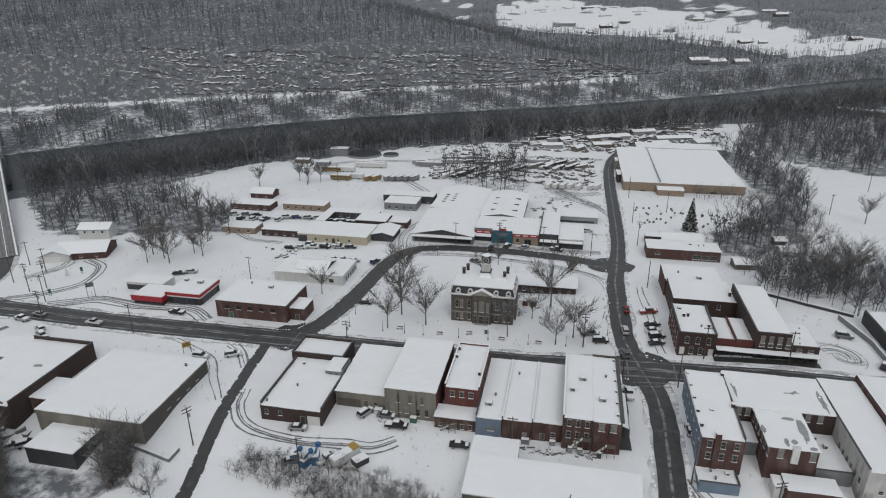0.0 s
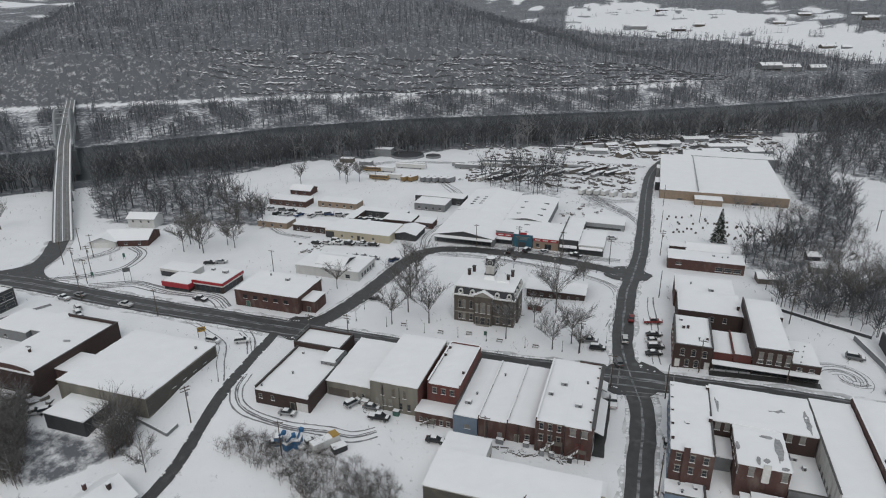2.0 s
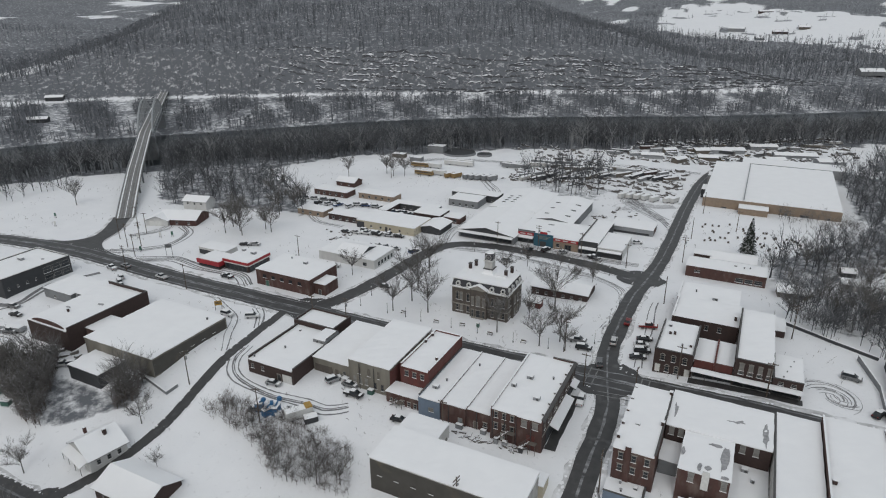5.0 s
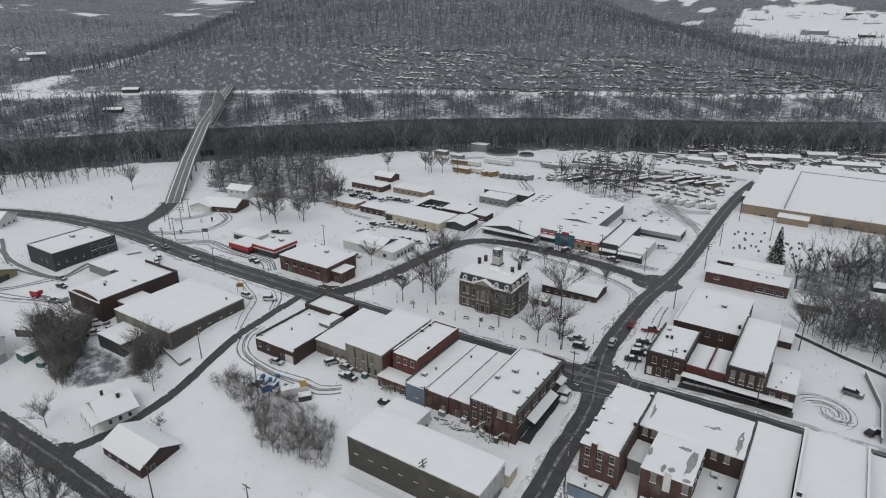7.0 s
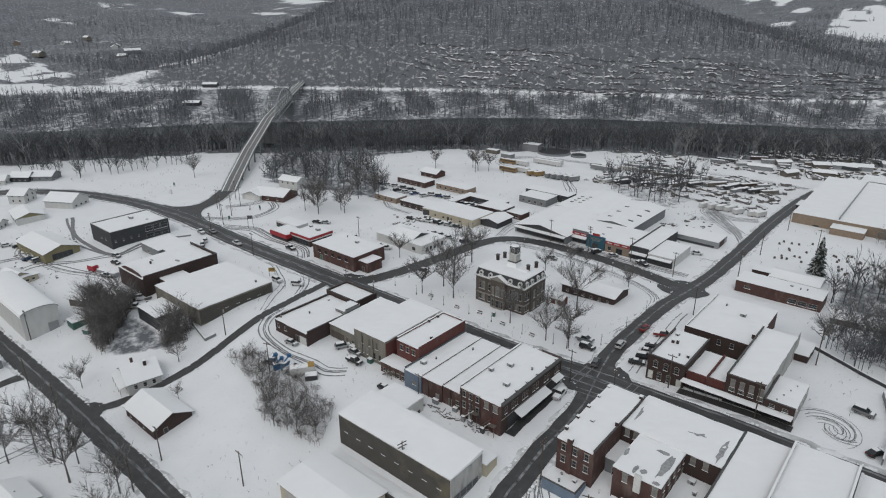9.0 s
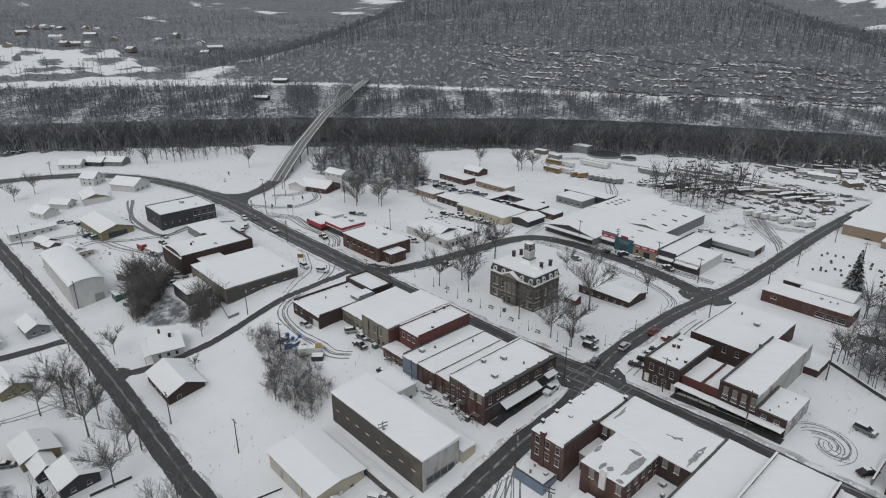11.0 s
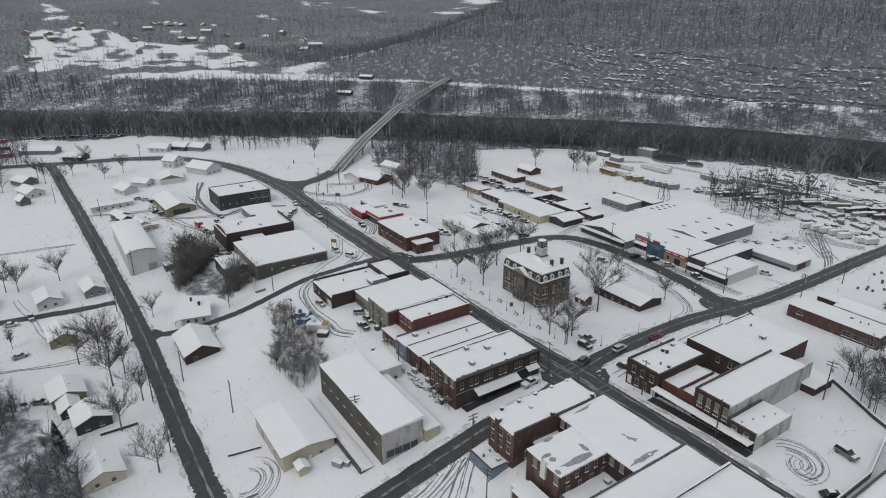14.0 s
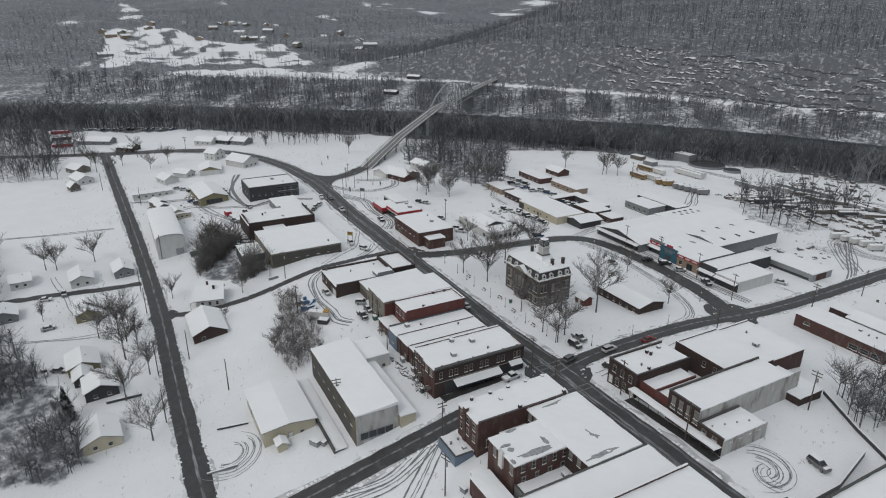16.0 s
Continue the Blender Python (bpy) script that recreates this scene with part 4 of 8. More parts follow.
def snow_sheet(parent, x0, y0, x1, y1, z, thick, pitch=0.0, name="snow_cover"):
    """An uneven layer of snow with a ragged edge over a flat roof."""
    SHEETS[0] += 1
    r = random.Random(SHEETS[0])
    nx, ny = max(3, min(24, int((x1 - x0) / 1.5))), max(3, min(30, int((y1 - y0) / 1.5)))
    V, F = [], []
    for j in range(ny + 1):
        for i in range(nx + 1):
            edge = i in (0, nx) or j in (0, ny)
            x, y = x0 + (x1 - x0) * i / nx, y0 + (y1 - y0) * j / ny
            if edge:
                x += r.uniform(-0.07, 0.07)
                y += r.uniform(-0.07, 0.07)
            V.append((x, y, z + thick + (r.uniform(-0.13, -0.05) if edge else r.uniform(-0.03, 0.06)) + pitch * (y - y0)))
    for j in range(ny):
        for i in range(nx):
            a = j * (nx + 1) + i
            F.append((a, a + 1, a + nx + 2, a + nx + 1))
    ring = [i for i in range(nx + 1)] + [j * (nx + 1) + nx for j in range(1, ny + 1)] + [ny * (nx + 1) + i for i in range(nx - 1, -1, -1)] + [j * (nx + 1) for j in range(ny - 1, 0, -1)]
    o = len(V)
    for i in ring:
        V.append((V[i][0], V[i][1], z - 0.05))
    n = len(ring)
    for k in range(n):
        F.append((ring[(k + 1) % n], ring[k], o + k, o + (k + 1) % n))
    ob = add_mesh(name, V, F, ROOF_SNOW, parent)
    return ob


WINDOW_CACHE = {}


def window_meshes(w, h, style, glass, trim):
    key = (w, h, style, glass.name, trim.name)
    if key in WINDOW_CACHE:
        return WINDOW_CACHE[key]
    t = 0.075
    f = bmesh.new()
    box(f, -w / 2, -0.08, 0, -w / 2 + t, 0, h)
    box(f, w / 2 - t, -0.08, 0, w / 2, 0, h)
    box(f, -w / 2 + t, -0.08, h - t, w / 2 - t, 0, h)
    box(f, -w / 2 + t, -0.08, 0, w / 2 - t, 0, t)
    box(f, -w / 2 + t, -0.07, h / 2 - 0.03, w / 2 - t, 0, h / 2 + 0.03)
    g = bmesh.new()
    box(g, -w / 2 + t, -0.03, t, w / 2 - t, -0.004, h - t)
    bits = [("frame", f, trim), ("pane", g, glass)]
    s = bmesh.new()
    box(s, -w / 2 - 0.1, -0.14, -0.1, w / 2 + 0.1, 0, 0)
    bits.append(("sill", s, ROOF_SNOW))
    if style in ("arched", "hood"):
        hd = bmesh.new()
        n = 7
        r0, r1 = w / 2, w / 2 + 0.15
        k = 0.9 if style == "arched" else 0.35
        for i in range(n):
            a0, a1 = math.pi * i / n, math.pi * (i + 1) / n
            q = [(math.cos(a) * r, h + math.sin(a) * r * k) for a, r in ((a0, r0), (a0, r1), (a1, r1), (a1, r0))]
            lo = [hd.verts.new((x, 0, z)) for x, z in q]
            hi = [hd.verts.new((x, -0.12, z)) for x, z in q]
            hd.faces.new(hi)
            for m in range(4):
                hd.faces.new((lo[m], lo[(m + 1) % 4], hi[(m + 1) % 4], hi[m]))
        bits.append(("lintel", hd, trim))
        top = bmesh.new()
        arc = [(math.cos(math.pi * i / 8) * r0, h + math.sin(math.pi * i / 8) * r0 * k) for i in range(9)]
        top.faces.new([top.verts.new((x, -0.03, z)) for x, z in arc][::-1])
        bits.append(("fanlight", top, glass))
    elif style == "stone":
        hd = bmesh.new()
        box(hd, -w / 2 - 0.15, -0.1, h, w / 2 + 0.15, 0, h + 0.22)
        bits.append(("lintel", hd, PALE_STONE))
    out = []
    for n, bm, m in bits:
        me = bpy.data.meshes.new(n)
        bm.to_mesh(me)
        bm.free()
        me.materials.append(m)
        out.append((n, me))
    WINDOW_CACHE[key] = out
    return out


def gable_roof(parent, hx, hy, h, rise, along="x", over=0.5, snow=True, wall=None, end_name="gable"):
    """Two pitched slabs with an overhang, the snow on them, and the gable walls."""
    if along == "y":
        hx, hy = hy, hx
    turn = 90 if along == "y" else 0
    for s in (1, -1):
        for nm, m, lift, th, ov in (("roof_slope", PARAPET, 0.0, 0.14, over), ("snow_cover", ROOF_SNOW, 0.15, 0.2, over + 0.04)):
            if nm == "snow_cover" and not snow:
                continue
            bm = bmesh.new()
            k = rise / hy
            pts = [(0, rise), (s * (hy + ov), -k * ov)]
            vs = []
            for x in (-hx - ov, hx + ov):
                for (y, z), d in ((pts[0], 0), (pts[1], 0), (pts[1], th), (pts[0], th)):
                    vs.append(bm.verts.new((x, y, h + z + lift + d)))
            for f in [(0, 1, 2, 3), (7, 6, 5, 4), (3, 2, 6, 7), (0, 4, 5, 1), (1, 5, 6, 2), (0, 3, 7, 4)]:
                bm.faces.new([vs[i] for i in f])
            bmesh.ops.recalc_face_normals(bm, faces=bm.faces)
            if nm == "roof_slope":
                slope = part(nm, bm, m, parent)
                slope.matrix_basis = pose(0, 0, 0, 0, 0, turn)
            else:
                part(nm, bm, m, slope)
    if wall:
        for s in (1, -1):
            bm = bmesh.new()
            x0, x1 = s * hx, s * (hx - 0.25)
            a = [bm.verts.new((x0, y, z)) for y, z in ((-hy, h), (hy, h), (0, h + rise - 0.02))]
            b = [bm.verts.new((x1, y, z)) for y, z in ((-hy, h), (hy, h), (0, h + rise - 0.02))]
            bm.faces.new(a)
            bm.faces.new(b[::-1])
            for i in range(3):
                bm.faces.new((a[i], b[i], b[(i + 1) % 3], a[(i + 1) % 3]))
            bmesh.ops.recalc_face_normals(bm, faces=bm.faces)
            g = part(end_name, bm, wall, parent)
            g.matrix_basis = pose(0, 0, 0, 0, 0, turn)


def arched_roof(parent, hx, hy, h, rise, wall, n=10):
    """A rounded roof along x with snow on it, and the arched end walls."""
    arc = [(-hy * math.cos(math.pi * i / n), rise * math.sin(math.pi * i / n) ** 0.8) for i in range(n + 1)]
    for nm, m, lift, th, ov in (("roof_vault", PARAPET, 0.0, 0.12, 0.3), ("snow_cover", ROOF_SNOW, 0.13, 0.2, 0.36)):
        bm = bmesh.new()
        rows = [[bm.verts.new((x, y * (1 + 0.3 / hy), h + z + lift + d)) for y, z in arc] for x in (-hx - ov, hx + ov) for d in (0, th)]
        a, b_, c, d_ = rows
        for i in range(n):
            bm.faces.new((b_[i], b_[i + 1], d_[i + 1], d_[i]))
            bm.faces.new((a[i], c[i], c[i + 1], a[i + 1]))
            bm.faces.new((a[i], a[i + 1], b_[i + 1], b_[i]))
            bm.faces.new((c[i], d_[i], d_[i + 1], c[i + 1]))
        bmesh.ops.recalc_face_normals(bm, faces=bm.faces)
        ob = part(nm, bm, m, parent if nm == "roof_vault" else ob)
    for s in (1, -1):
        bm = bmesh.new()
        lo = [bm.verts.new((s * hx, y, h + z)) for y, z in arc]
        hi = [bm.verts.new((s * (hx - 0.25), y, h + z)) for y, z in arc]
        bm.faces.new(lo)
        bm.faces.new(hi[::-1])
        for i in range(n):
            bm.faces.new((lo[i], lo[i + 1], hi[i + 1], hi[i]))
        bmesh.ops.recalc_face_normals(bm, faces=bm.faces)
        part("arched_gable", bm, wall, parent)


class House(Building):
    """A building under a gable roof."""
    tall = False

    def __init__(self, name, label, x, y, w, d, wall_h, rise, wall, turn=0.0, along="x", category="house", base=None, over=0.45, gable=None):
        zb = gz(x, y) if base is None else base
        self.zb, self.hx, self.hy, self.h = zb - 0.6, w / 2, d / 2, wall_h + 0.6
        self.e = tagged(empty(name, x, y, self.zb, turn), label, category)
        hx, hy, k = self.hx, self.hy, 0.25
        for a, b, c, dd in ((-hx, -hy, hx, -hy + k), (-hx, hy - k, hx, hy), (-hx, -hy + k, -hx + k, hy - k), (hx - k, -hy + k, hx, hy - k)):
            part("wall", box(bmesh.new(), a, b, 0, c, dd, self.h), wall, self.e)
        gable_roof(self.e, hx, hy, self.h, rise, along, over, True, gable or wall)
        self.h += rise * 0.7


class Shell(Building):
    """Lends a building's window and wall fixtures to a thing built by hand."""
    tall = False

    def __init__(self, root, hx, hy, h, zb):
        self.e, self.hx, self.hy, self.h, self.zb = root, hx, hy, h, zb


# ---- south side of the main street ----
b = Building("corner_store", "one-storey brick corner store with snow on its flat roof", -71, 115.5, -55, 137.5, 4.0, BRICK_DARK, "EW", 0.55)
b.window("S", 1.6, 2.2, 0.9, 1.4)
b.window("S", 5.2, 2.2, 0.9, 1.4)
b.door("S", 11, 1.2, 2.2, METAL_DARK)
b.band("S", 12.2, 15.4, 0.5, 3.0, TRIM, "garage_door")
b.vent(-6.8, -9.5)
b.vent(-2, -2)
b.chimney(-4.5, 8, 0.6, 0.5)
b = Building("stepped_store", "stepped brick storefront wing with dark parapet", -72.5, 137.8, -57.5, 147, 4.8, BRICK_DARK, "NESW", 0.6, base=-0.5)
b = Building("roof_room", "small raised room on the store's roof", -60, 131, -55.2, 137.4, 5.4, GREY_WALL, "E", 0.3, base=0)
b.row("S", 2, 4.3, 1.0, 0.8)
b = Building("storage_store", "low beige block store with sloping snowy roof", -54.6, 124, -41.6, 146, 4.5, STUCCO, "", pitch=0.03)
b.door("S", 8, 1.2, 2.3, WOOD_GREY)
b.window("S", 10.5, 1.6, 1.0, 1.0)
b.band("S", 0.6, 6.5, 0.5, 2.8, STONE_DARK, "loading_door")
b = Building("stucco_hall", "two-storey stained stucco building with snowy roof", -41, 122, -28.2, 146, 8.5, STUCCO, "", pitch=0.01)
for x in (3.4, 6.4, 9.4):
    b.window("S", x, 5.0, 0.8, 2.2, glass=WOOD_GREY, trim=STUCCO)
b.row("S", 3, 2.0, 1.0, 2.1, 1.0, 6.4, trim=PALE_STONE, glass=BLIND)
b.row("S", 2, 1.6, 0.9, 1.9, 7.2, 11.6, trim=WOOD_GREY)
b.band("E", 0.3, 23.5, 0.0, 8.0, BRICK_BRIGHT, "brick_face", 0.06)
b = Building("brick_house_store", "two-storey red brick store with tin-capped parapet", -26.6, 125, -18.1, 145.4, 8.7, BRICK_BRIGHT, "NEW", 0.4, coping=ROOF_SNOW)
b.row("S", 3, 6.3, 1.1, 1.5, style="stone")
b.chimney(3.4, -4, 0.9, 0.6)
b.chimney(-3.6, 3, 0.9, 0.6)
b.chimney(-3.6, 7, 0.9, 0.6)
b = Building("rear_annex", "one-storey brick annex with snowy lean-to roof", -28.1, 120, -18.2, 124.8, 3.4, BRICK, "", base=-0.6)
b.row("S", 2, 1.7, 0.8, 1.0, 0.8, 3.6)
b.row("S", 3, 1.4, 0.9, 1.3, 4.0, 9.5, style="stone")
b.door("S", 4.4, 1.0, 2.1)
b = Building("blue_store", "narrow store with a slate-blue painted rear wall", -18, 119, -12, 145, 5.4, BLUE_WALL, "W", 0.25)
b.window("S", 3.6, 2.2, 1.4, 1.1, glass=BLIND)
b.unit(-0.5, -8)
b.vent(0.6, -4)
b = Building("brick_store", "long brick store with snow on its sloping roof", -11.9, 119.3, -5.1, 145, 5.5, BRICK, "W", 0.3, coping=ROOF_SNOW)
b.door("S", 5.4, 1.0, 2.1, METAL_GREY)
b.vent(-1, 6)
b = Building("brick_store", "long brick store with snow on its sloping roof", -5.0, 119.6, 1.9, 145, 5.5, BRICK, "W", 0.3, coping=ROOF_SNOW)
b.door("S", 2.5, 1.0, 2.1, WOOD_GREY)
b.window("S", 5, 1.8, 1.0, 1.2, "stone")
b = Building("two_storey_brick_block", "two-storey brick block with pipes and meters behind", 2, 118, 8.7, 145, 8.9, BRICK, "W", 0.3, coping=ROOF_SNOW)
b.row("S", 3, 6.6, 0.9, 1.6, 0.4, 6.4, "stone")
b.row("S", 3, 3.4, 0.9, 1.7, 0.4, 6.4, "stone")
b.door("S", 3.2, 1.0, 2.1, TRIM, 0.6)
b.unit(1, 2)
b.unit(-1.5, -3, 1.2, 1.0)
b = Building("corner_bank_block", "two-storey dark brick corner block with ornate cornice", 8.8, 117.5, 14.8, 145, 9.1, BRICK, "NE", 0.35)
b.band("E", 0.05, 27.4, 0.0, 9.0, BRICK_DARK, "dark_face", 0.04)
# Dark shopfront band; its black also holds the shade under the awnings.
b.band("E", 3, 27.3, 0.4, 4.4, CHARCOAL, "dark_front", 0.1)
b.row("S", 2, 6.4, 1.3, 1.8, 0.4, 5.6, "stone", BLIND)
b.band("S", 2.4, 4.4, 1.0, 4.6, BRICK_BRIGHT, "stair_door")
b.band("E", 0.1, 27.4, 9.0, 9.4, PARAPET, "cornice", 0.5)
b.band("E", 0.1, 27.4, 4.9, 5.1, PALE_STONE, "string_course", 0.15)
for k, (a, c) in enumerate(((1.2, 2.6), (4.0, 7.2), (8.6, 11.6), (13.2, 16.4), (18.5, 21.5), (24, 26.4))):
    b.row("E", 1 if k in (0,) else 2, 6.0, 0.95, 1.9, a, c, "plain", BLIND, PALE_STONE)
b.awning("E", 5.5, 19.5, 4.6, 2.2, 0.9)
b.awning("E", 22.5, 26.5, 5.2, 1.6, 0.6)
b.shopfront("E", 20, 27)
for k in range(6):
    b.chimney(2.2, -11 + 4.6 * k, 0.45, 0.45)
b.unit(-1, -6)
b.vent(0, 4)

def rear_stair(x, y, z0, rise, run, label):
    """A steep timber stair with a landing and rails against a rear wall."""
    root = tagged(empty("rear_stair", x, y, z0), label, "stair")
    n = 12
    for i in range(n):
        part("tread", box(bmesh.new(), run * i / n, -1.0, rise * (i + 1) / n - 0.06, run * (i + 1) / n + 0.04, -0.1, rise * (i + 1) / n), ROOF_SNOW if i % 3 else WOOD_GREY, root)
    for y_ in (-1.0, -0.1):
        part("stringer", tube(bmesh.new(), (0, y_, 0), (run, y_, rise), 0.09, 0.09, 4), WOOD_GREY, root)
        part("rail", tube(bmesh.new(), (0, y_, 1.0), (run, y_, rise + 1.0), 0.05, 0.05, 4), WOOD_GREY, root)
    part("landing", box(bmesh.new(), run, -1.3, rise - 0.12, run + 1.8, -0.02, rise), WOOD_GREY, root)
    for x_ in (run + 0.1, run + 1.7):
        part("post", tube(bmesh.new(), (x_, -1.2, -0.4), (x_, -1.2, rise + 1.0), 0.07, 0.07, 5), WOOD_GREY, root)


rear_stair(3.2, 117.9, gz(4, 117), 3.6, 3.4, "weathered timber stair behind the brick block")
rear_stair(9.4, 117.4, gz(10, 116.8), 2.8, 2.6, "weathered timber stair behind the corner block")
rear_stair(-26.5, 119.9, gz(-25, 119), 1.4, 2.0, "short timber stair at the brick annex")
for x_, y_, h_ in ((2.6, 117.8, 8), (5.6, 117.8, 8.2), (8.6, 117.3, 8.4), (12.2, 117.3, 7.5), (-9.6, 119.1, 5), (-2.2, 119.4, 5), (-33, 121.8, 7.5), (-37.5, 121.8, 7.8)):
    e_ = tagged(empty("drain_pipe", x_, y_, gz(x_, y_)), "dark drain pipe on the rear brick wall", "pipe")
    part("pipe", tube(bmesh.new(), (0, 0, -0.2), (0, 0, h_), 0.09, 0.09, 6), METAL_DARK, e_)
    part("bracket", box(bmesh.new(), -0.16, -0.1, h_ * 0.6, 0.16, 0.14, h_ * 0.6 + 0.08), METAL_DARK, e_)

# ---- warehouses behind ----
WAREHOUSE_SIDE = mat("dark_block_wall", (0.085, 0.08, 0.072), 0.9, (0.06, 0.057, 0.05), 0.5, 0.6, 0.15, 5, third=(0.15, 0.13, 0.09), third_scale=0.15, third_at=(0.55, 0.75))
b = Building("warehouse", "long concrete-block warehouse with a snowy low roof", -17, 95, 18, 106, 5.0, WHITE_WORN, "", base=-4.2, pitch=0.06)
b.shopfront("E", 1.0, 9.5, 2.0, 4.2, METAL_GREY)
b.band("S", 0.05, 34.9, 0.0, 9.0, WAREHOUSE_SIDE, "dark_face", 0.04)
for k in range(8):
    b.window("S", 2.5 + 4.2 * k, 5.2, 1.1, 0.5, trim=WAREHOUSE_SIDE)
b = Building("lean_to", "cream lean-to shed along the warehouse", -10, 106.2, 19, 110.2, 2.0, CREAM, "", base=-1.8)
b = Building("block_annex", "small white block annex with a flat snowy roof", -17.5, 107, -7.2, 114.6, 3.6, WHITE_WALL, "")
b.row("E", 3, 1.6, 1.0, 1.0)
b = Building("loading_dock", "long walled loading dock filled with snow", -16, 89.6, 17, 93, -3.6, PARAPET, "S", 0.25)
b = House("metal_workshop", "cream metal workshop with a low gable roof", -5.5, 82.5, 20, 13, 4.4, 0.8, CREAM, along="x", category="warehouse", base=-6.6)
b.door("E", 6.6, 1.0, 2.1, TRIM, 0.8)
b.window("E", 9.5, 1.8, 1.0, 0.9)
for k in range(3):
    b.band("S", 2 + 6.2 * k, 6.2 + 6.2 * k, 0.7, 4.0, WHITE_WORN, "roller_door", 0.07)
b = House("entry_shed", "small cream entry shed with snowy roof", 7.3, 79.5, 2.4, 2.2, 2.2, 0.5, CREAM, category="shed", base=-6.2)


# ---- east block ----
b = Building("brick_inn", "two-storey brick building with blue painted side", 31, 115.4, 39.6, 140, 10.0, BRICK, "E", 0.35, pitch=0.03)
b.band("W", 0.1, 24.4, 0, 10.2, BLUE_WALL, "painted_face", 0.04)
b.row("W", 7, 7.2, 1.0, 1.8, 1, 24, "hood")
b.row("W", 7, 3.4, 1.0, 1.8, 1, 24, "hood")
b.row("S", 3, 7.0, 1.0, 1.7, 0.3, 8.4, "stone")
b.row("S", 3, 4.0, 1.0, 1.6, 0.3, 8.4, "stone")
b.chimney(-1.2, -12.1, 1.0, 0.9, BRICK)
part("chimney_breast", box(bmesh.new(), -1.8, -12.7, 1, -0.6, -12.3, b.h + 0.9), BRICK, b.e)
for k in range(5):
    b.chimney(-4.0, -9 + 5 * k, 0.9, 0.6)
b.chimney(3.9, -1, 1.3, 0.7)
b.chimney(3.9, 11.4, 1.4, 0.7)
b.unit(-1, -3, 1.0, 0.8, 0.6)
b = Building("blue_annex", "low blue-painted annex with roof vents in the snow", 30.6, 110.4, 38.6, 115.2, 2.1, BLUE_WALL, "SE", 0.2)
b.vent(-0.6, -1)
b.unit(2, 1, 0.9, 0.9, 0.5)
b.vent(-1.2, 1.2, 0.5)
b = Building("porch_room", "small rear porch room between brick wings", 39.8, 121, 43.8, 128, 6.0, GREY_WALL, "")
b = Building("brick_hotel", "two-storey brick front range with patchy snow roof", 39.8, 128.3, 61, 142.3, 9.9, BRICK_DARK, "", pitch=0.02)
b.row("S", 2, 6.2, 1.1, 2.0, 0.3, 4.2, "stone", BLIND)
b.row("S", 2, 6.2, 1.1, 2.0, 14.4, 19.6, "stone", BLIND)
b.melt(3, 0.5, 2.6, 1.5, 3)
b.melt(9.2, -2, 0.9, 5.0, 31)
b.melt(5, 5.6, 1.0, 0.6, 32)
b.melt(-9.3, 1, 0.5, 5.5, 33)
b.melt(-6, 5, 0.8, 0.5, 4)
b = Building("brick_hotel_wing", "two-storey brick rear wing with sagging snow cover", 44, 115.4, 53.8, 128.2, 9.5, BRICK, "", pitch=0.01)
b.row("S", 1, 6.4, 1.1, 2.0, 1.2, 4, "arched", BLIND)
b.row("S", 1, 6.4, 1.1, 2.0, 7.6, 10, "arched", BLIND)
b.band("S", 4.6, 6.0, 5.2, 9.4, TRIM, "stair_bay", 0.5)
b.row("W", 6, 6.6, 0.9, 1.8, 0.5, 14, "stone")
b.row("E", 5, 6.4, 0.9, 1.8, 0.8, 14, "stone")
b.row("E", 4, 3.2, 0.9, 1.8, 0.8, 14, "stone")
b.melt(3.4, -0.5, 1.1, 5.4, 5)
b.melt(-1.0, -4.8, 0.5, 1.6, 36)
b.melt(1.4, 3.6, 1.6, 0.8, 37)
b.melt(0.6, -4.5, 0.8, 0.9, 35)
b.melt(-4.6, -1, 0.5, 1.6, 6)
b.melt(3.8, -6, 1.0, 0.6, 7)
b = Building("brick_shed", "one-storey brick shed under a snowy roof", 47, 109.2, 57, 113.8, 4.2, BRICK, "")
b.door("E", 2.5, 1.2, 2.1, METAL_DARK)
b = Building("stair_landing", "white timber stair landing with snow", 45, 110.5, 46.8, 113.8, 3.6, WHITE_WALL, "")
b = Building("light_well_room", "low room in the hotel's light well", 54, 115.5, 61, 128.2, 4.6, GREY_WALL, "S", 0.3)
b.unit(-1, 4.5, 1.4, 1.2, 0.8)
b.unit(0.6, 1.5, 0.8, 0.8, 0.9)
b = Building("long_white_store", "long store with white rear wall and flat snowy roof", 61.3, 111, 70.2, 143.5, 9.6, WHITE_WORN, "W", 0.2, pitch=0.01)
b.window("S", 3.0, 4.5, 0.9, 0.9)
b.door("S", 6.5, 1.0, 2.1, GREY_WALL)
b.row("W", 6, 4.6, 0.9, 1.4, 18, 31)
b = Building("parapet_store", "brick-parapet store with snow-filled flat roof", 70.6, 111, 82.5, 145, 10.8, BRICK, "EW", 0.5, coping=ROOF_SNOW)
b.chimney(-5, -6, 1.0, 0.8)
b = Building("low_store", "low flat store with snowy roof and coping", 82.8, 111, 95, 145, 9.4, BRICK_DARK, "EW", 0.4, coping=ROOF_SNOW)
b.vent(0, 3)
b = Building("block_garage", "dark-walled block garage beside the snowy lot", 88, 156, 104, 186, 9.0, CHARCOAL, "W", 0.3)

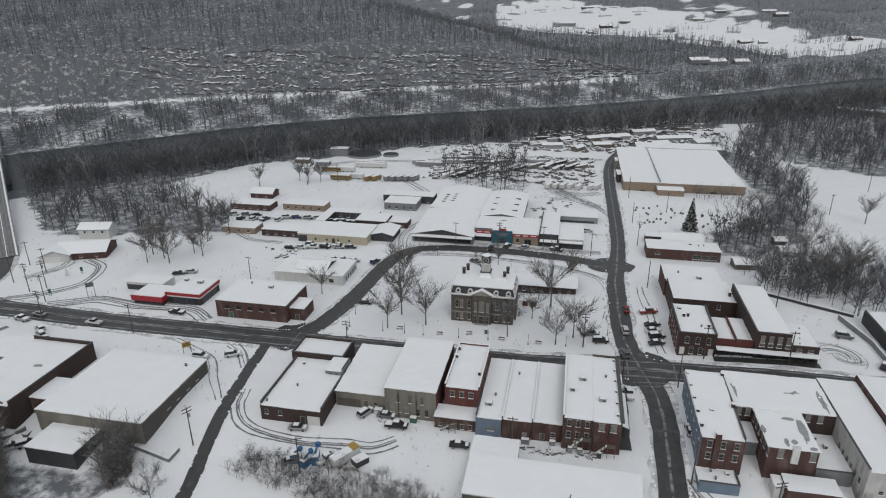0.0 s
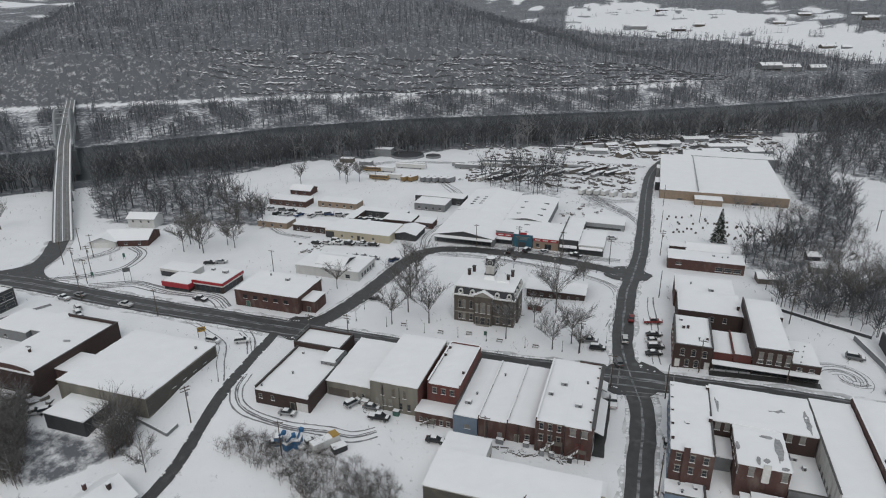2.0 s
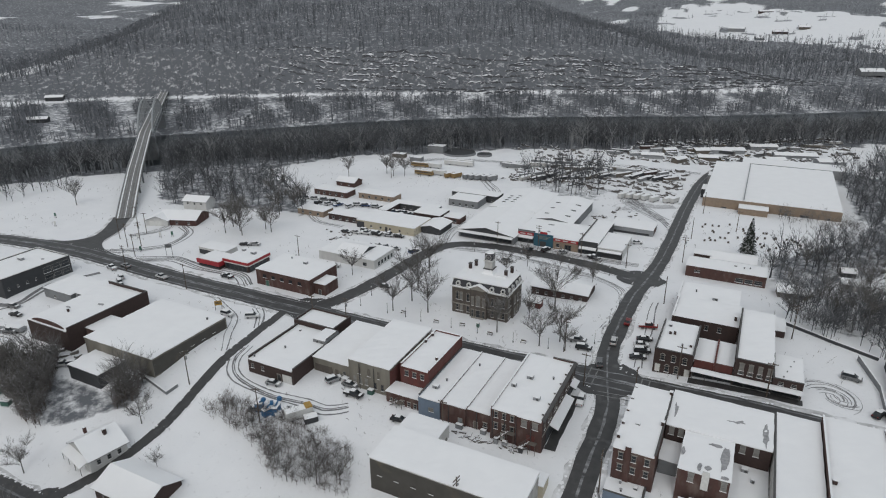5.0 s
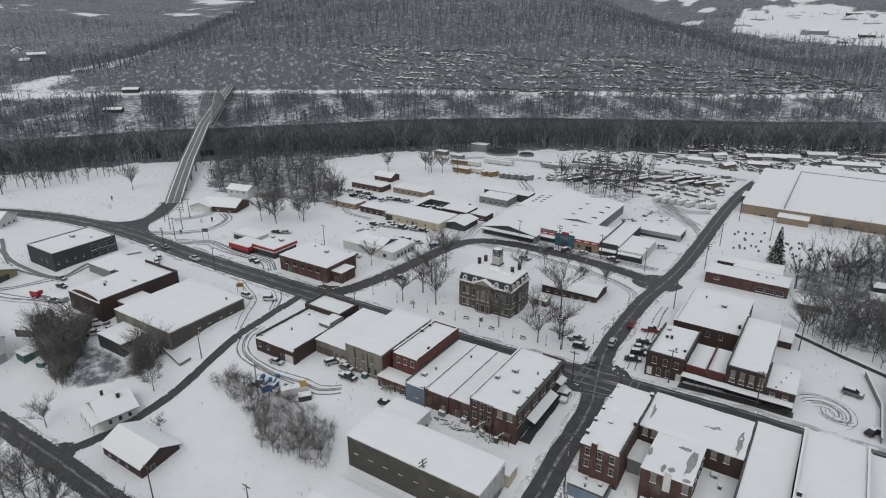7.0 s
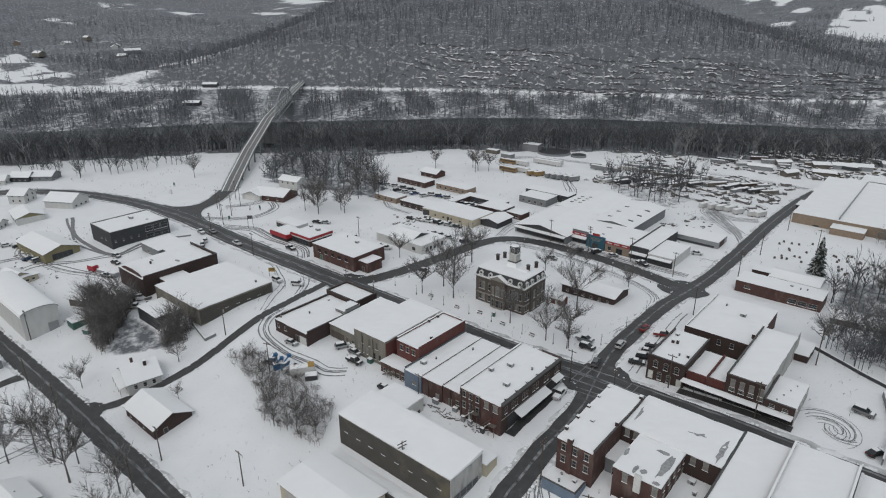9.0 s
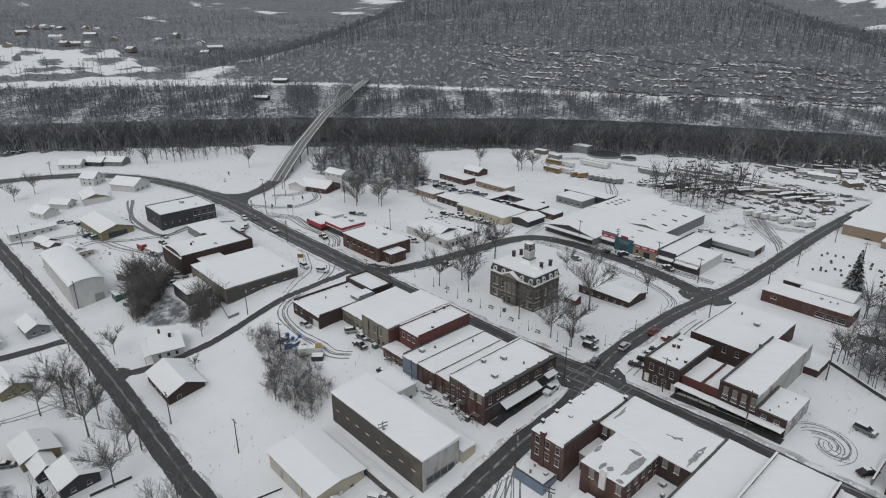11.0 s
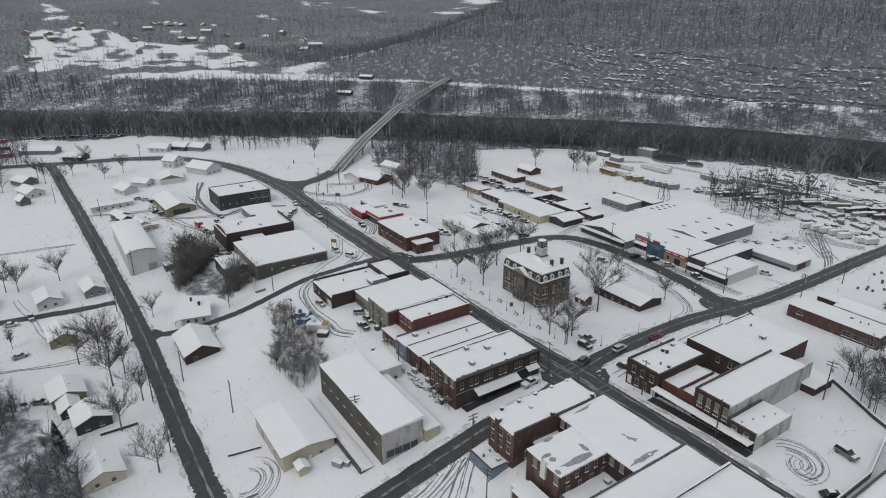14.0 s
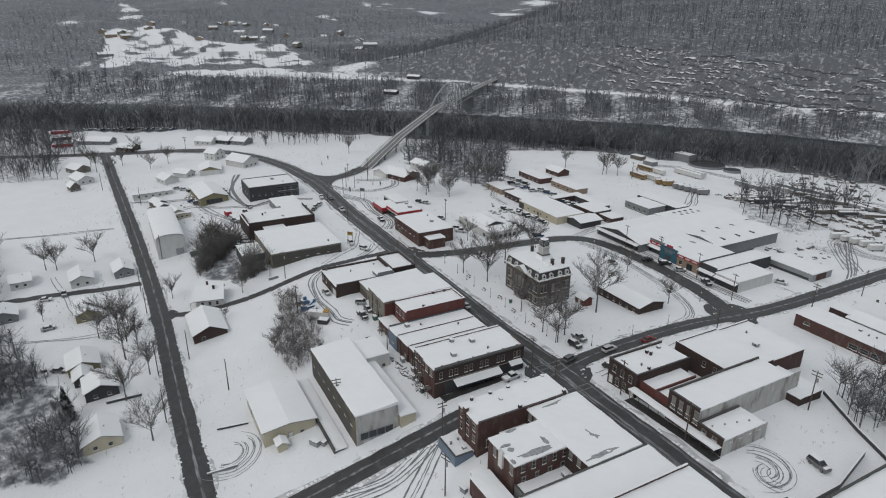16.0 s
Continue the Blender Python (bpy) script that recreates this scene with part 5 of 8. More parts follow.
# ---- north-east corner ----
b = Building("corner_brick_hotel", "two-storey dark brick corner building with pale arched windows", 32.2, 159.5, 42, 178, 10.2, BRICK_DARK, "ESW", 0.45)
b.row("S", 3, 4.6, 1.1, 1.5, 0.8, 9.2, "arched", trim=PALE_STONE)
b.row("S", 2, 1.3, 1.1, 1.7, 2.4, 7.2, "arched", trim=PALE_STONE)
b.door("S", 8.7, 1.2, 2.3, TRIM, 0.9)
b.door("S", 1.2, 1.2, 2.3, TRIM, 0.9)
b.row("W", 5, 4.6, 1.0, 1.5, 1.0, 17.5, "arched", trim=PALE_STONE)
b.row("W", 5, 1.3, 1.0, 1.7, 1.0, 17.5, "arched", trim=PALE_STONE)
b.band("W", 0.2, 18, 1.0, 4.6, BRICK_BRIGHT, "brick_patch", 0.03)
b.chimney(-2.4, 1.2, 1.0, 0.7)
b.chimney(-1.2, 1.4, 1.2, 0.6)
b.chimney(3.6, -4, 0.8, 0.6)
b.vent(1.5, -4.5)
b.unit(-3, 6, 1, 1, 0.6)
b = Building("red_store", "one-storey red storefront under a long snowy awning", 42.2, 160.5, 47, 174.5, 8.5, BRICK_BRIGHT, "S", 0.5, coping=BRICK_BRIGHT)
b.shopfront("S", 0.3, 5)
b = Building("red_store", "one-storey red storefront under a long snowy awning", 47.1, 160.5, 51.6, 174.5, 8.7, BRICK_BRIGHT, "SW", 0.5, coping=BRICK_BRIGHT)
b.shopfront("S", 0.3, 5)
b = Building("brick_hall", "two-storey brick hall with whitewashed side wall", 51.8, 159.7, 60.5, 191, 12.2, BRICK_DARK, "SW", 0.35)
b.row("S", 4, 5.6, 1.1, 2.0, 0.6, 9.2, "hood", BLIND, PALE_STONE)
b.row("S", 4, 4.1, 1.3, 0.7, 0.6, 9.2)
b.shopfront("S", 0.4, 9.4)
b.band("E", 0.1, 35.4, 0, 9.5, WHITE_WORN, "whitewashed_face", 0.05)
b = Building("low_brick_store", "one-storey brick store with white painted side wall", 60.8, 159.4, 67.6, 173, 9.2, BRICK_DARK, "SW", 0.3)
b.band("E", 0.1, 14.6, 0, 6.0, WHITE_WORN, "whitewashed_face", 0.05)
b.row("S", 2, 3.9, 1.2, 0.9, 0.5, 6.2)
b.row("E", 4, 3.4, 0.9, 0.8, 1, 13.5, trim=WHITE_WORN)
b.shopfront("S", 0.3, 6.4)
for k in range(4):
    b.vent(-1 + 0.8 * k, -5 + 3 * k, 0.3, 0.15)
aw = Building("covered_walk", "long snow-covered awning over the dark storefront walk", 42, 157.2, 67.4, 159.2, 7.6, METAL_DARK, "", base=7.7)
for k in range(9):
    part("post", tube(bmesh.new(), (-12.3 + 3.05 * k, -0.8, -4.2), (-12.3 + 3.05 * k, -0.8, 0.0), 0.07), METAL_DARK, aw.e)
tagged(add_mesh("pavement", *ribbon([(16.3, 119), (16.4, 130), (16.4, 141)], 2.6, 0.09, 0.2, 6, 2, 2.0), ASPHALT), "bare wet walkway beside the corner block", "pavement", kind="structure")
# Snow-free walk; its dark asphalt colour also stands for the awning's shade.
tagged(add_mesh("pavement", *ribbon([(41.5, 157.9), (55, 157.9), (68, 157.9)], 2.6, 0.09, 0.05, 5, 2, 2.0), ASPHALT), "bare walkway under the awning, darkened for its shade", "pavement", kind="structure")
b = Building("rear_brick_block", "large brick rear block with stepped snowy roofs", 33.5, 182, 51.6, 198, 9.8, BRICK_DARK, "SW", 0.35, coping=ROOF_SNOW)
b.row("S", 2, 4.5, 1.0, 1.6, 8, 15)
b.chimney(8, -3, 1.4, 0.7)
b = Building("rear_brick_block", "large brick rear block with stepped snowy roofs", 33, 198.2, 51, 212, 8.8, BRICK, "W", 0.35, coping=ROOF_SNOW)
b.vent(-4, 0)
b.unit(2, -4)
b = Building("rear_garage", "flat-roofed rear garage with stained walls", 52, 191.3, 64, 200, 7.4, BRICK_DARK, "")
b.band("S", 2, 6, 0.6, 3.2, METAL_DARK, "garage_door")
b = Building("brick_school", "long red brick building with a snowy flat roof", 31.5, 238.5, 58.8, 248.2, 4.5, BRICK, "", pitch=0.0)
b.row("S", 3, 1.2, 2.6, 1.6, 17, 26.5)
b.window("S", 4, 2.4, 2.0, 0.9)
b.vent(6, 0, 0.5)
b.vent(8, 0.5, 0.5)
b.unit(3, 1, 1, 0.8, 0.5)
b = House("white_hall", "white block hall with a low snowy gable", 47, 259, 16, 10, 2.4, 1.2, WHITE_WALL, category="building")
b.row("S", 3, 1.4, 1.0, 1.2)
for x, y, w, d, m, t in ((67, 235, 9, 6, WOOD_GREY, 5), (86, 263, 4.5, 4, CHARCOAL, 10), (87, 252, 8, 6, WHITE_WORN, 5)):
    b = House("garden_shed", "small weathered shed in the brush with snowy roof", x, y, w, d, 2.4, 1.0, m, category="shed", turn=t)
b = Building("brick_porch", "brick side porch with snow on top", 32.5, 255, 39, 260, 3.4, BRICK_DARK, "")


# ---- courthouse ----
def courthouse():
    cx, cy, zb = -24.2, 177.9, -0.6
    root = tagged(empty("courthouse", cx, cy, zb), "old stone courthouse with slate mansard roof and clock tower", "courthouse")
    hx, hy, eave, top = 9.7, 6.5, 11.2, 13.9
    c = Shell(root, hx, hy, top, zb)
    for a, b_, d, e_ in ((-hx, -hy, hx, -hy + 0.5), (-hx, hy - 0.5, hx, hy), (-hx, -hy + 0.5, -hx + 0.5, hy - 0.5), (hx - 0.5, -hy + 0.5, hx, hy - 0.5)):
        part("wall", box(bmesh.new(), a, b_, 0, d, e_, eave), STONE_DARK, root)
    pav = part("pavilion", box(bmesh.new(), -2.9, -hy - 1.0, 0, 2.9, -hy, eave + 0.6), STONE_DARK, root)
    for s in (-1, 1):
        side = part("pavilion", box(bmesh.new(), s * hx - (0 if s > 0 else 0.6), -3, 0, s * hx + (0.6 if s > 0 else 0), 3, eave + 0.2), STONE_DARK, root)
    bm = bmesh.new()
    pts = [(-3.4, eave + 0.6), (3.4, eave + 0.6), (0, eave + 2.3)]
    lo = [bm.verts.new((x, -hy - 1.15, z)) for x, z in pts]
    hi = [bm.verts.new((x, -hy + 3.0, z)) for x, z in pts]
    bm.faces.new(lo)
    bm.faces.new(hi[::-1])
    for i in range(3):
        bm.faces.new((lo[i], hi[i], hi[(i + 1) % 3], lo[(i + 1) % 3]))
    bmesh.ops.recalc_face_normals(bm, faces=bm.faces)
    ped = part("pediment", bm, PALE_STONE, root)
    for s in (-1, 1):
        bm = bmesh.new()
        vs = [bm.verts.new(v) for v in [(0, -hy - 1.3, eave + 2.34), (s * 3.6, -hy - 1.3, eave + 0.62), (s * 3.6, -hy + 2.9, eave + 0.62), (0, -hy + 2.9, eave + 2.34)]]
        ws = [bm.verts.new((v.co.x, v.co.y, v.co.z + 0.2)) for v in vs]
        bm.faces.new(ws)
        bm.faces.new(vs[::-1])
        for i in range(4):
            bm.faces.new((vs[i], vs[(i + 1) % 4], ws[(i + 1) % 4], ws[i]))
        bmesh.ops.recalc_face_normals(bm, faces=bm.faces)
        part("snow_cover", bm, ROOF_SNOW, ped)
    # cornice, mansard, upper cornice
    bm = bmesh.new()
    box(bm, -hx - 0.55, -hy - 0.55, eave, hx + 0.55, hy + 0.55, eave + 0.35, 0.06)
    cor = part("cornice", bm, TRIM, root)
    bm = bmesh.new()
    lo = [bm.verts.new((x * (hx + 0.1), y * (hy + 0.1), eave + 0.35)) for x, y in ((-1, -1), (1, -1), (1, 1), (-1, 1))]
    hi = [bm.verts.new((x * (hx - 0.55), y * (hy - 0.55), top)) for x, y in ((-1, -1), (1, -1), (1, 1), (-1, 1))]
    bm.faces.new(hi)
    for i in range(4):
        bm.faces.new((lo[i], lo[(i + 1) % 4], hi[(i + 1) % 4], hi[i]))
    part("mansard", bm, SLATE, root, "dark slate mansard roof")
    part("upper_cornice", box(bmesh.new(), -hx + 0.35, -hy + 0.35, top, hx - 0.35, hy - 0.35, top + 0.22, 0.04), TRIM, root)
    snow_sheet(root, -hx + 0.3, -hy + 0.3, hx - 0.3, hy - 0.3, top + 0.2, 0.3)
    # snow along the ledge of the cornice
    for a, b_, d, e_ in ((-hx - 0.5, -hy - 0.5, hx + 0.5, -hy - 0.12), (-hx - 0.5, hy + 0.12, hx + 0.5, hy + 0.5), (-hx - 0.5, -hy - 0.1, -hx - 0.12, hy + 0.1), (hx + 0.12, -hy - 0.1, hx + 0.5, hy + 0.1)):
        part("snow_ledge", box(bmesh.new(), a, b_, eave + 0.35, d, e_, eave + 0.5, 0.04), ROOF_SNOW, cor)
    # dormers: white rings with dark round panes
    dm, dp = bmesh.new(), bmesh.new()
    n = 12
    for i in range(n):
        a0, a1 = 6.283 * i / n, 6.283 * (i + 1) / n
        q = [(math.cos(a) * r, math.sin(a) * r) for a, r in ((a0, 0.42), (a0, 0.8), (a1, 0.8), (a1, 0.42))]
        l_ = [dm.verts.new((x, 0.6, z)) for x, z in q]
        h_ = [dm.verts.new((x, -0.12, z)) for x, z in q]
        dm.faces.new(h_)
        for m in range(4):
            dm.faces.new((l_[m], l_[(m + 1) % 4], h_[(m + 1) % 4], h_[m]))
    box(dm, -0.95, -0.1, -0.85, 0.95, 0.5, -0.6)
    dp.faces.new([dp.verts.new((math.cos(6.283 * i / n) * 0.43, -0.02, math.sin(6.283 * i / n) * 0.43)) for i in range(n)])
    rm, pm = bpy.data.meshes.new("dormer"), bpy.data.meshes.new("pane")
    bmesh.ops.recalc_face_normals(dm, faces=dm.faces)
    dm.to_mesh(rm)
    dp.to_mesh(pm)
    rm.materials.append(TRIM)
    pm.materials.append(GLASS)
    for side, us in (("S", (2.2, 6.0, 14.0, 17.8)), ("E", (1.75, 4.7, 8.3, 11.25)), ("W", (1.75, 4.7, 8.3, 11.25))):
        for u in us:
            d = new("dormer", rm)
            d.parent = root
            d.matrix_basis = c.spot(side, u, 0.12) @ Matrix.Translation((0, 0, eave + 1.45))
            p_ = new("pane", pm)
            p_.parent = d
    # windows
    for side, us in (("S", (1.9, 3.3, 5.7, 14.3, 16.7, 18.1)), ("E", (1.3, 2.6, 5.3, 7.7, 10.4, 11.7)), ("W", (1.3, 2.6, 5.3, 7.7, 10.4, 11.7))):
        for u in us:
            far = 0.6 if side in "EW" and 3.6 < u < 9.4 else 0
            for z, h, st in ((2.9, 2.1, "stone"), (6.8, 2.4, "arched")):
                w = c.window(side, u, z, 0.95, h, st, BLIND if u in (3.3, 16.7, 5.3) else GLASS, PALE_STONE)
                w.matrix_basis = c.spot(side, u, far) @ Matrix.Translation((0, 0, z))
    for x, w_ in ((-1.9, 0.8), (0, 1.5), (1.9, 0.8)):
        w = c.window("S", hx + x, 6.2, w_, 3.0, "arched" if x == 0 else "stone", BLIND, PALE_STONE)
        w.matrix_basis = c.spot("S", hx + x, 1.0) @ Matrix.Translation((0, 0, 6.2))
        w = c.window("S", hx + x, 2.2, w_, 2.5, "stone", GLASS, PALE_STONE)
        w.matrix_basis = c.spot("S", hx + x, 1.0) @ Matrix.Translation((0, 0, 2.2))
    part("string_course", box(bmesh.new(), -hx - 0.12, -hy - 0.12, 5.2, hx + 0.12, hy + 0.12, 5.5), PALE_STONE, root)
    st = bmesh.new()
    for i in range(5):
        box(st, -2.2, -hy - 1.0 - 0.35 * (5 - i), 1.0, 2.2, -hy - 1.0, 1.4 + 0.17 * (i + 1))
    part("steps", st, PALE_STONE, root)
    # chimneys
    for x, y in ((-7.2, 2.5), (-6.4, 5.5), (6.0, 1.2), (6.6, 5.2)):
        ch = part("chimney", box(bmesh.new(), x - 0.45, y - 0.45, top, x + 0.45, y + 0.45, top + 2.3, 0.04), BRICK_DARK, root)
        part("chimney_cap", box(bmesh.new(), x - 0.55, y - 0.55, top + 2.3, x + 0.55, y + 0.55, top + 2.55), PARAPET, ch)
    part("hatch", box(bmesh.new(), 3.0, -0.6, top + 0.2, 6.6, 0.8, top + 1.0, 0.05), ROOF_SNOW, root)
    # tower
    tx, ty = 0.0, 2.0
    tw = part("tower_base", tube(bmesh.new(), (tx, ty, top), (tx, ty, top + 2.0), 3.0, 2.0, 4), ROOF_SNOW, root)
    tw.matrix_basis = Matrix.Translation((tx, ty, 0)) @ pose(0, 0, 0, 0, 0, 45) @ Matrix.Translation((-tx, -ty, 0))
    part("tower", box(bmesh.new(), tx - 1.35, ty - 1.35, top + 1.6, tx + 1.35, ty + 1.35, top + 4.9, 0.05), WHITE_WORN, root)
    part("tower_cornice", box(bmesh.new(), tx - 1.75, ty - 1.75, top + 2.1, tx + 1.75, ty + 1.75, top + 2.4, 0.05), PARAPET, root)
    part("tower_cornice", box(bmesh.new(), tx - 1.65, ty - 1.65, top + 4.9, tx + 1.65, ty + 1.65, top + 5.15, 0.05), TRIM, root)
    head = part("clock_stage", box(bmesh.new(), tx - 1.4, ty - 1.4, top + 5.15, tx + 1.4, ty + 1.4, top + 7.6, 0.3), SLATE, root)
    part("dome", tube(bmesh.new(), (tx, ty, top + 7.6), (tx, ty, top + 8.1), 1.5, 0.4, 10), ROOF_SNOW, root)
    for k in range(4):
        bm = bmesh.new()
        ring = [(math.cos(6.283 * i / 16), math.sin(6.283 * i / 16)) for i in range(16)]
        for i in range(16):
            (x0, z0), (x1, z1) = ring[i], ring[(i + 1) % 16]
            bm.faces.new([bm.verts.new(v) for v in ((x0 * 0.88, -0.06, z0 * 0.88), (x0 * 1.05, -0.06, z0 * 1.05), (x1 * 1.05, -0.06, z1 * 1.05), (x1 * 0.88, -0.06, z1 * 0.88))])
        f = part("clock_ring", bm, TRIM, head)
        f.matrix_basis = Matrix.Translation((tx, ty, top + 6.3)) @ pose(0, 0, 0, 0, 0, 90 * k) @ Matrix.Translation((0, -1.4, 0))
        bm = bmesh.new()
        bm.faces.new([bm.verts.new((x * 0.42, -0.08, z * 0.42)) for x, z in ring])
        f = part("clock_dial", bm, BLIND, head)
        f.matrix_basis = Matrix.Translation((tx, ty, top + 6.3)) @ pose(0, 0, 0, 0, 0, 90 * k) @ Matrix.Translation((0, -1.4, 0))
    return root


courthouse()
b = House("brick_annex", "long low brick annex under a snowy roof", -5.5, 203.5, 20, 11, 2.9, 1.3, BRICK_DARK, category="building")
b.row("S", 6, 1.3, 0.9, 1.0)
b = House("red_shed", "small dark red shed beside the courthouse", -10.5, 187.5, 4.4, 3.6, 2.4, 0.9, BRICK_BRIGHT, category="shed")
b.door("S", 2.2, 0.9, 1.9)

# ---- stores north of the square ----
b = House("gabled_store", "wide store with dark gable front and snowy roof", -51, 257, 26, 34, 3.4, 2.4, GREY_WALL, along="y", category="store", gable=CHARCOAL, base=0)
b.shopfront("S", 1, 25, 0.9, 2.9)
b.awning("S", 0.2, 25.8, 3.9, 1.8, 0.4, METAL_GREY)
b = House("warehouse_wing", "long warehouse wing with skylights in snowy roof", -51.5, 291, 24, 33.5, 3.9, 1.7, GREY_WALL, along="y", category="warehouse", base=0)
for i in range(8):
    part("skylight", box(bmesh.new(), -8 + 4.4 * (i % 2), -10 + 3.6 * (i // 2), 5.3 + 0.62 * (i % 2), -6.4 + 4.4 * (i % 2), -9.2 + 3.6 * (i // 2), 5.75 + 0.55 * (i % 2)), METAL_DARK, b.e)
b = House("warehouse_wing", "long warehouse wing with skylights in snowy roof", -29, 283, 18.5, 37, 4.6, 1.3, GREY_WALL, along="y", category="warehouse", base=0)
for i in range(6):
    part("skylight", box(bmesh.new(), -5.6 + 9.6 * (i % 2), -12 + 9 * (i // 2), 5.9, -3.2 + 9.6 * (i % 2), -11.2 + 9 * (i // 2), 6.35), METAL_DARK, b.e)
b = Building("discount_store", "flat-roofed store with a long red sign band", -38.2, 245.5, -30.6, 264, 4.9, GREY_WALL, "S", 0.6, category="store")
b.band("S", 0.2, 7.4, 4.0, 5.2, RED_PAINT, "sign_band", 0.2)
b.awning("S", 0.4, 7.2, 3.6, 1.8, 0.5, METAL_GREY)
b.shopfront("S", 0.4, 7.2)
for k in range(2):
    b.band("S", 1.2 + 3.1 * k, 3.4 + 3.1 * k, 4.35, 4.8, TRIM, "lettering_bar", 0.24)
b = Building("teal_store", "store with a tall teal painted front", -30.4, 244, -22, 264, 5.0, GREY_WALL, "", category="store")
b.band("S", 0, 8.4, 0.4, 6.1, TEAL_PAINT, "teal_front", 0.35)
b.band("S", 2.6, 5.8, 6.1, 7.0, RED_PAINT, "sign_band", 0.3)
for k, (a, c) in enumerate(((1.2, 7.2), (1.8, 6.4), (2.4, 6.0))):
    b.band("S", a, c, 4.9 - 0.55 * k, 5.2 - 0.55 * k, BLIND, "lettering_bar", 0.39)
b.band("S", 2.8, 5.4, 0.5, 2.8, METAL_DARK, "entrance", 0.38)
b.melt(-1, 4, 1.6, 1.0, 11)
b.melt(0.5, -5, 1.1, 0.6, 12)
b = Building("red_sign_store", "tan block store with a red sign band", -21.8, 243.6, -11.2, 264, 5.0, BRICK_TAN, "", category="store")
b.band("S", 0.1, 10.5, 3.9, 5.1, RED_PAINT, "sign_band", 0.15)
for k in range(3):
    b.band("S", 0.8 + 3.3 * k, 3.0 + 3.3 * k, 4.3, 4.75, TRIM, "lettering_bar", 0.19)
b.window("S", 2, 1.4, 1.4, 1.6)
b.shopfront("S", 5, 7.6, 0.4, 2.8)
b = Building("dark_store", "dark panelled store with a pale awning", -11, 243.4, -3.2, 274, 5.0, CHARCOAL, "SW", 0.3, category="store")
b.awning("S", 0.4, 7.4, 3.5, 1.6, 0.5, METAL_GREY)
b.shopfront("S", 0.4, 7.4)
b = Building("grey_store", "grey flat-roofed store with a pale awning", -3, 242.8, 7, 261.5, 4.3, WHITE_WALL, "", category="store", pitch=0.0)
b.band("S", 0.05, 9.95, 0.3, 3.9, CHARCOAL, "dark_front", 0.06)
b.awning("S", 0.3, 9.7, 3.7, 1.6, 0.4, METAL_GREY)
b.shopfront("S", 0.5, 9.5)
b = Building("metal_shed", "long pale metal shed with a snowy roof", -5, 275.5, 13.5, 287, 3.1, METAL_GREY, "", category="shed")
b.band("E", 2, 8, 0.5, 2.9, BRICK, "garage_door")
b.band("S", 1, 17, 0.6, 1.5, CHARCOAL, "lower_band", 0.05)

# ---- factory ----
b = Building("factory", "vast tan metal factory under one snowy roof", 28, 335, 89, 414, 4.4, BRICK_TAN, "", category="factory", pitch=0.01)
for k in range(5):
    b.window("S", 20 + 9 * k, 2.8, 1.4, 1.1)
b.band("S", 44, 47, 0.5, 4.0, CHARCOAL, "loading_door")
b.band("S", 9, 11.5, 0.5, 3.5, CHARCOAL, "loading_door")
part("roof_seam", box(bmesh.new(), -12, -39, b.h + 0.1, -11.6, 39, b.h + 1.1), METAL_GREY, b.e)
b = Building("factory_office", "small tan office block on the factory's front", 45, 327.5, 58, 334.8, 2.8, BRICK_TAN, "", category="building")
b = Building("factory_dock", "dark loading dock on the factory's side", 25.6, 352, 27.8, 362, 3.6, CHARCOAL, "", category="building")
b = Building("factory_dock", "dark loading dock on the factory's side", 26, 384, 27.8, 392, 3.6, METAL_GREY, "", category="building")
b = Building("rear_plant", "long low plant building behind the factory", 42, 428, 98, 444, 2.6, METAL_GREY, "", category="factory")
b = Building("rear_office", "small dark office with snowy roof", 36, 416, 46, 425, 3.4, CHARCOAL, "", category="building")


# ---- west of the square ----
b = Building("brick_office", "one-storey red brick office with snowy flat roof", -110, 162.2, -85.5, 178.5, 6.2, BRICK, "", category="building")
b.row("S", 5, 3.6, 1.6, 1.3, 2, 22, "plain", GLASS, BRICK_DARK)
b.door("S", 5, 1.4, 2.2, GREEN_PAINT)
b.row("E", 2, 2.0, 1.2, 1.6, 6, 14)
b.unit(2, 3)
b.vent(-6, 5)
b = Building("brick_wing", "low brick side wing with snow on top", -85.3, 164.5, -80.5, 172, 4.4, BRICK, "", category="building")
b.door("S", 2.4, 1.2, 2.1, METAL_DARK)
b = Building("diner", "brick diner with a red band under its roof", -132, 168, -119.5, 180, 4.3, BRICK_DARK, "", category="restaurant")
for side_, w_ in (("S", 12.5), ("E", 12.5), ("W", 12.5)):
    b.band(side_, 0, w_, 3.5, 4.5, RED_PAINT, "red_fascia", 0.25)
    b.band(side_, 0, w_, 3.05, 3.5, TRIM, "pale_fascia", 0.3)
b.shopfront("S", 1, 11.5)
b.shopfront("E", 1, 10)
b.unit(2, 2, 2, 1.4, 1)
b.unit(-4, 3, 1.4, 1.2, 0.8)
b = Building("diner_wing", "low diner wing with a deep sloping red fascia", -143, 165.5, -132.2, 174, 3.4, BRICK_DARK, "", category="restaurant")
b.band("S", -0.5, 11.3, 1.9, 3.6, RED_PAINT, "red_fascia", 0.6)
b.band("E", 0, 3, 1.9, 3.6, RED_PAINT, "red_fascia", 0.5)
b.band("W", 0, 8.5, 2.0, 3.5, RED_PAINT, "red_fascia", 0.6)
b.shopfront("S", 0.6, 10.6, 0.5, 2.1)
b = Building("diner_porch", "white roofed drive-through porch of the diner", -153, 175, -138.3, 182, 3.2, WHITE_WALL, "", category="building")
# Dark board on the wall stands for the shade inside the open bay.
b.band("S", 0.4, 14.2, 0.5, 2.5, CHARCOAL, "open_bay", 0.05)
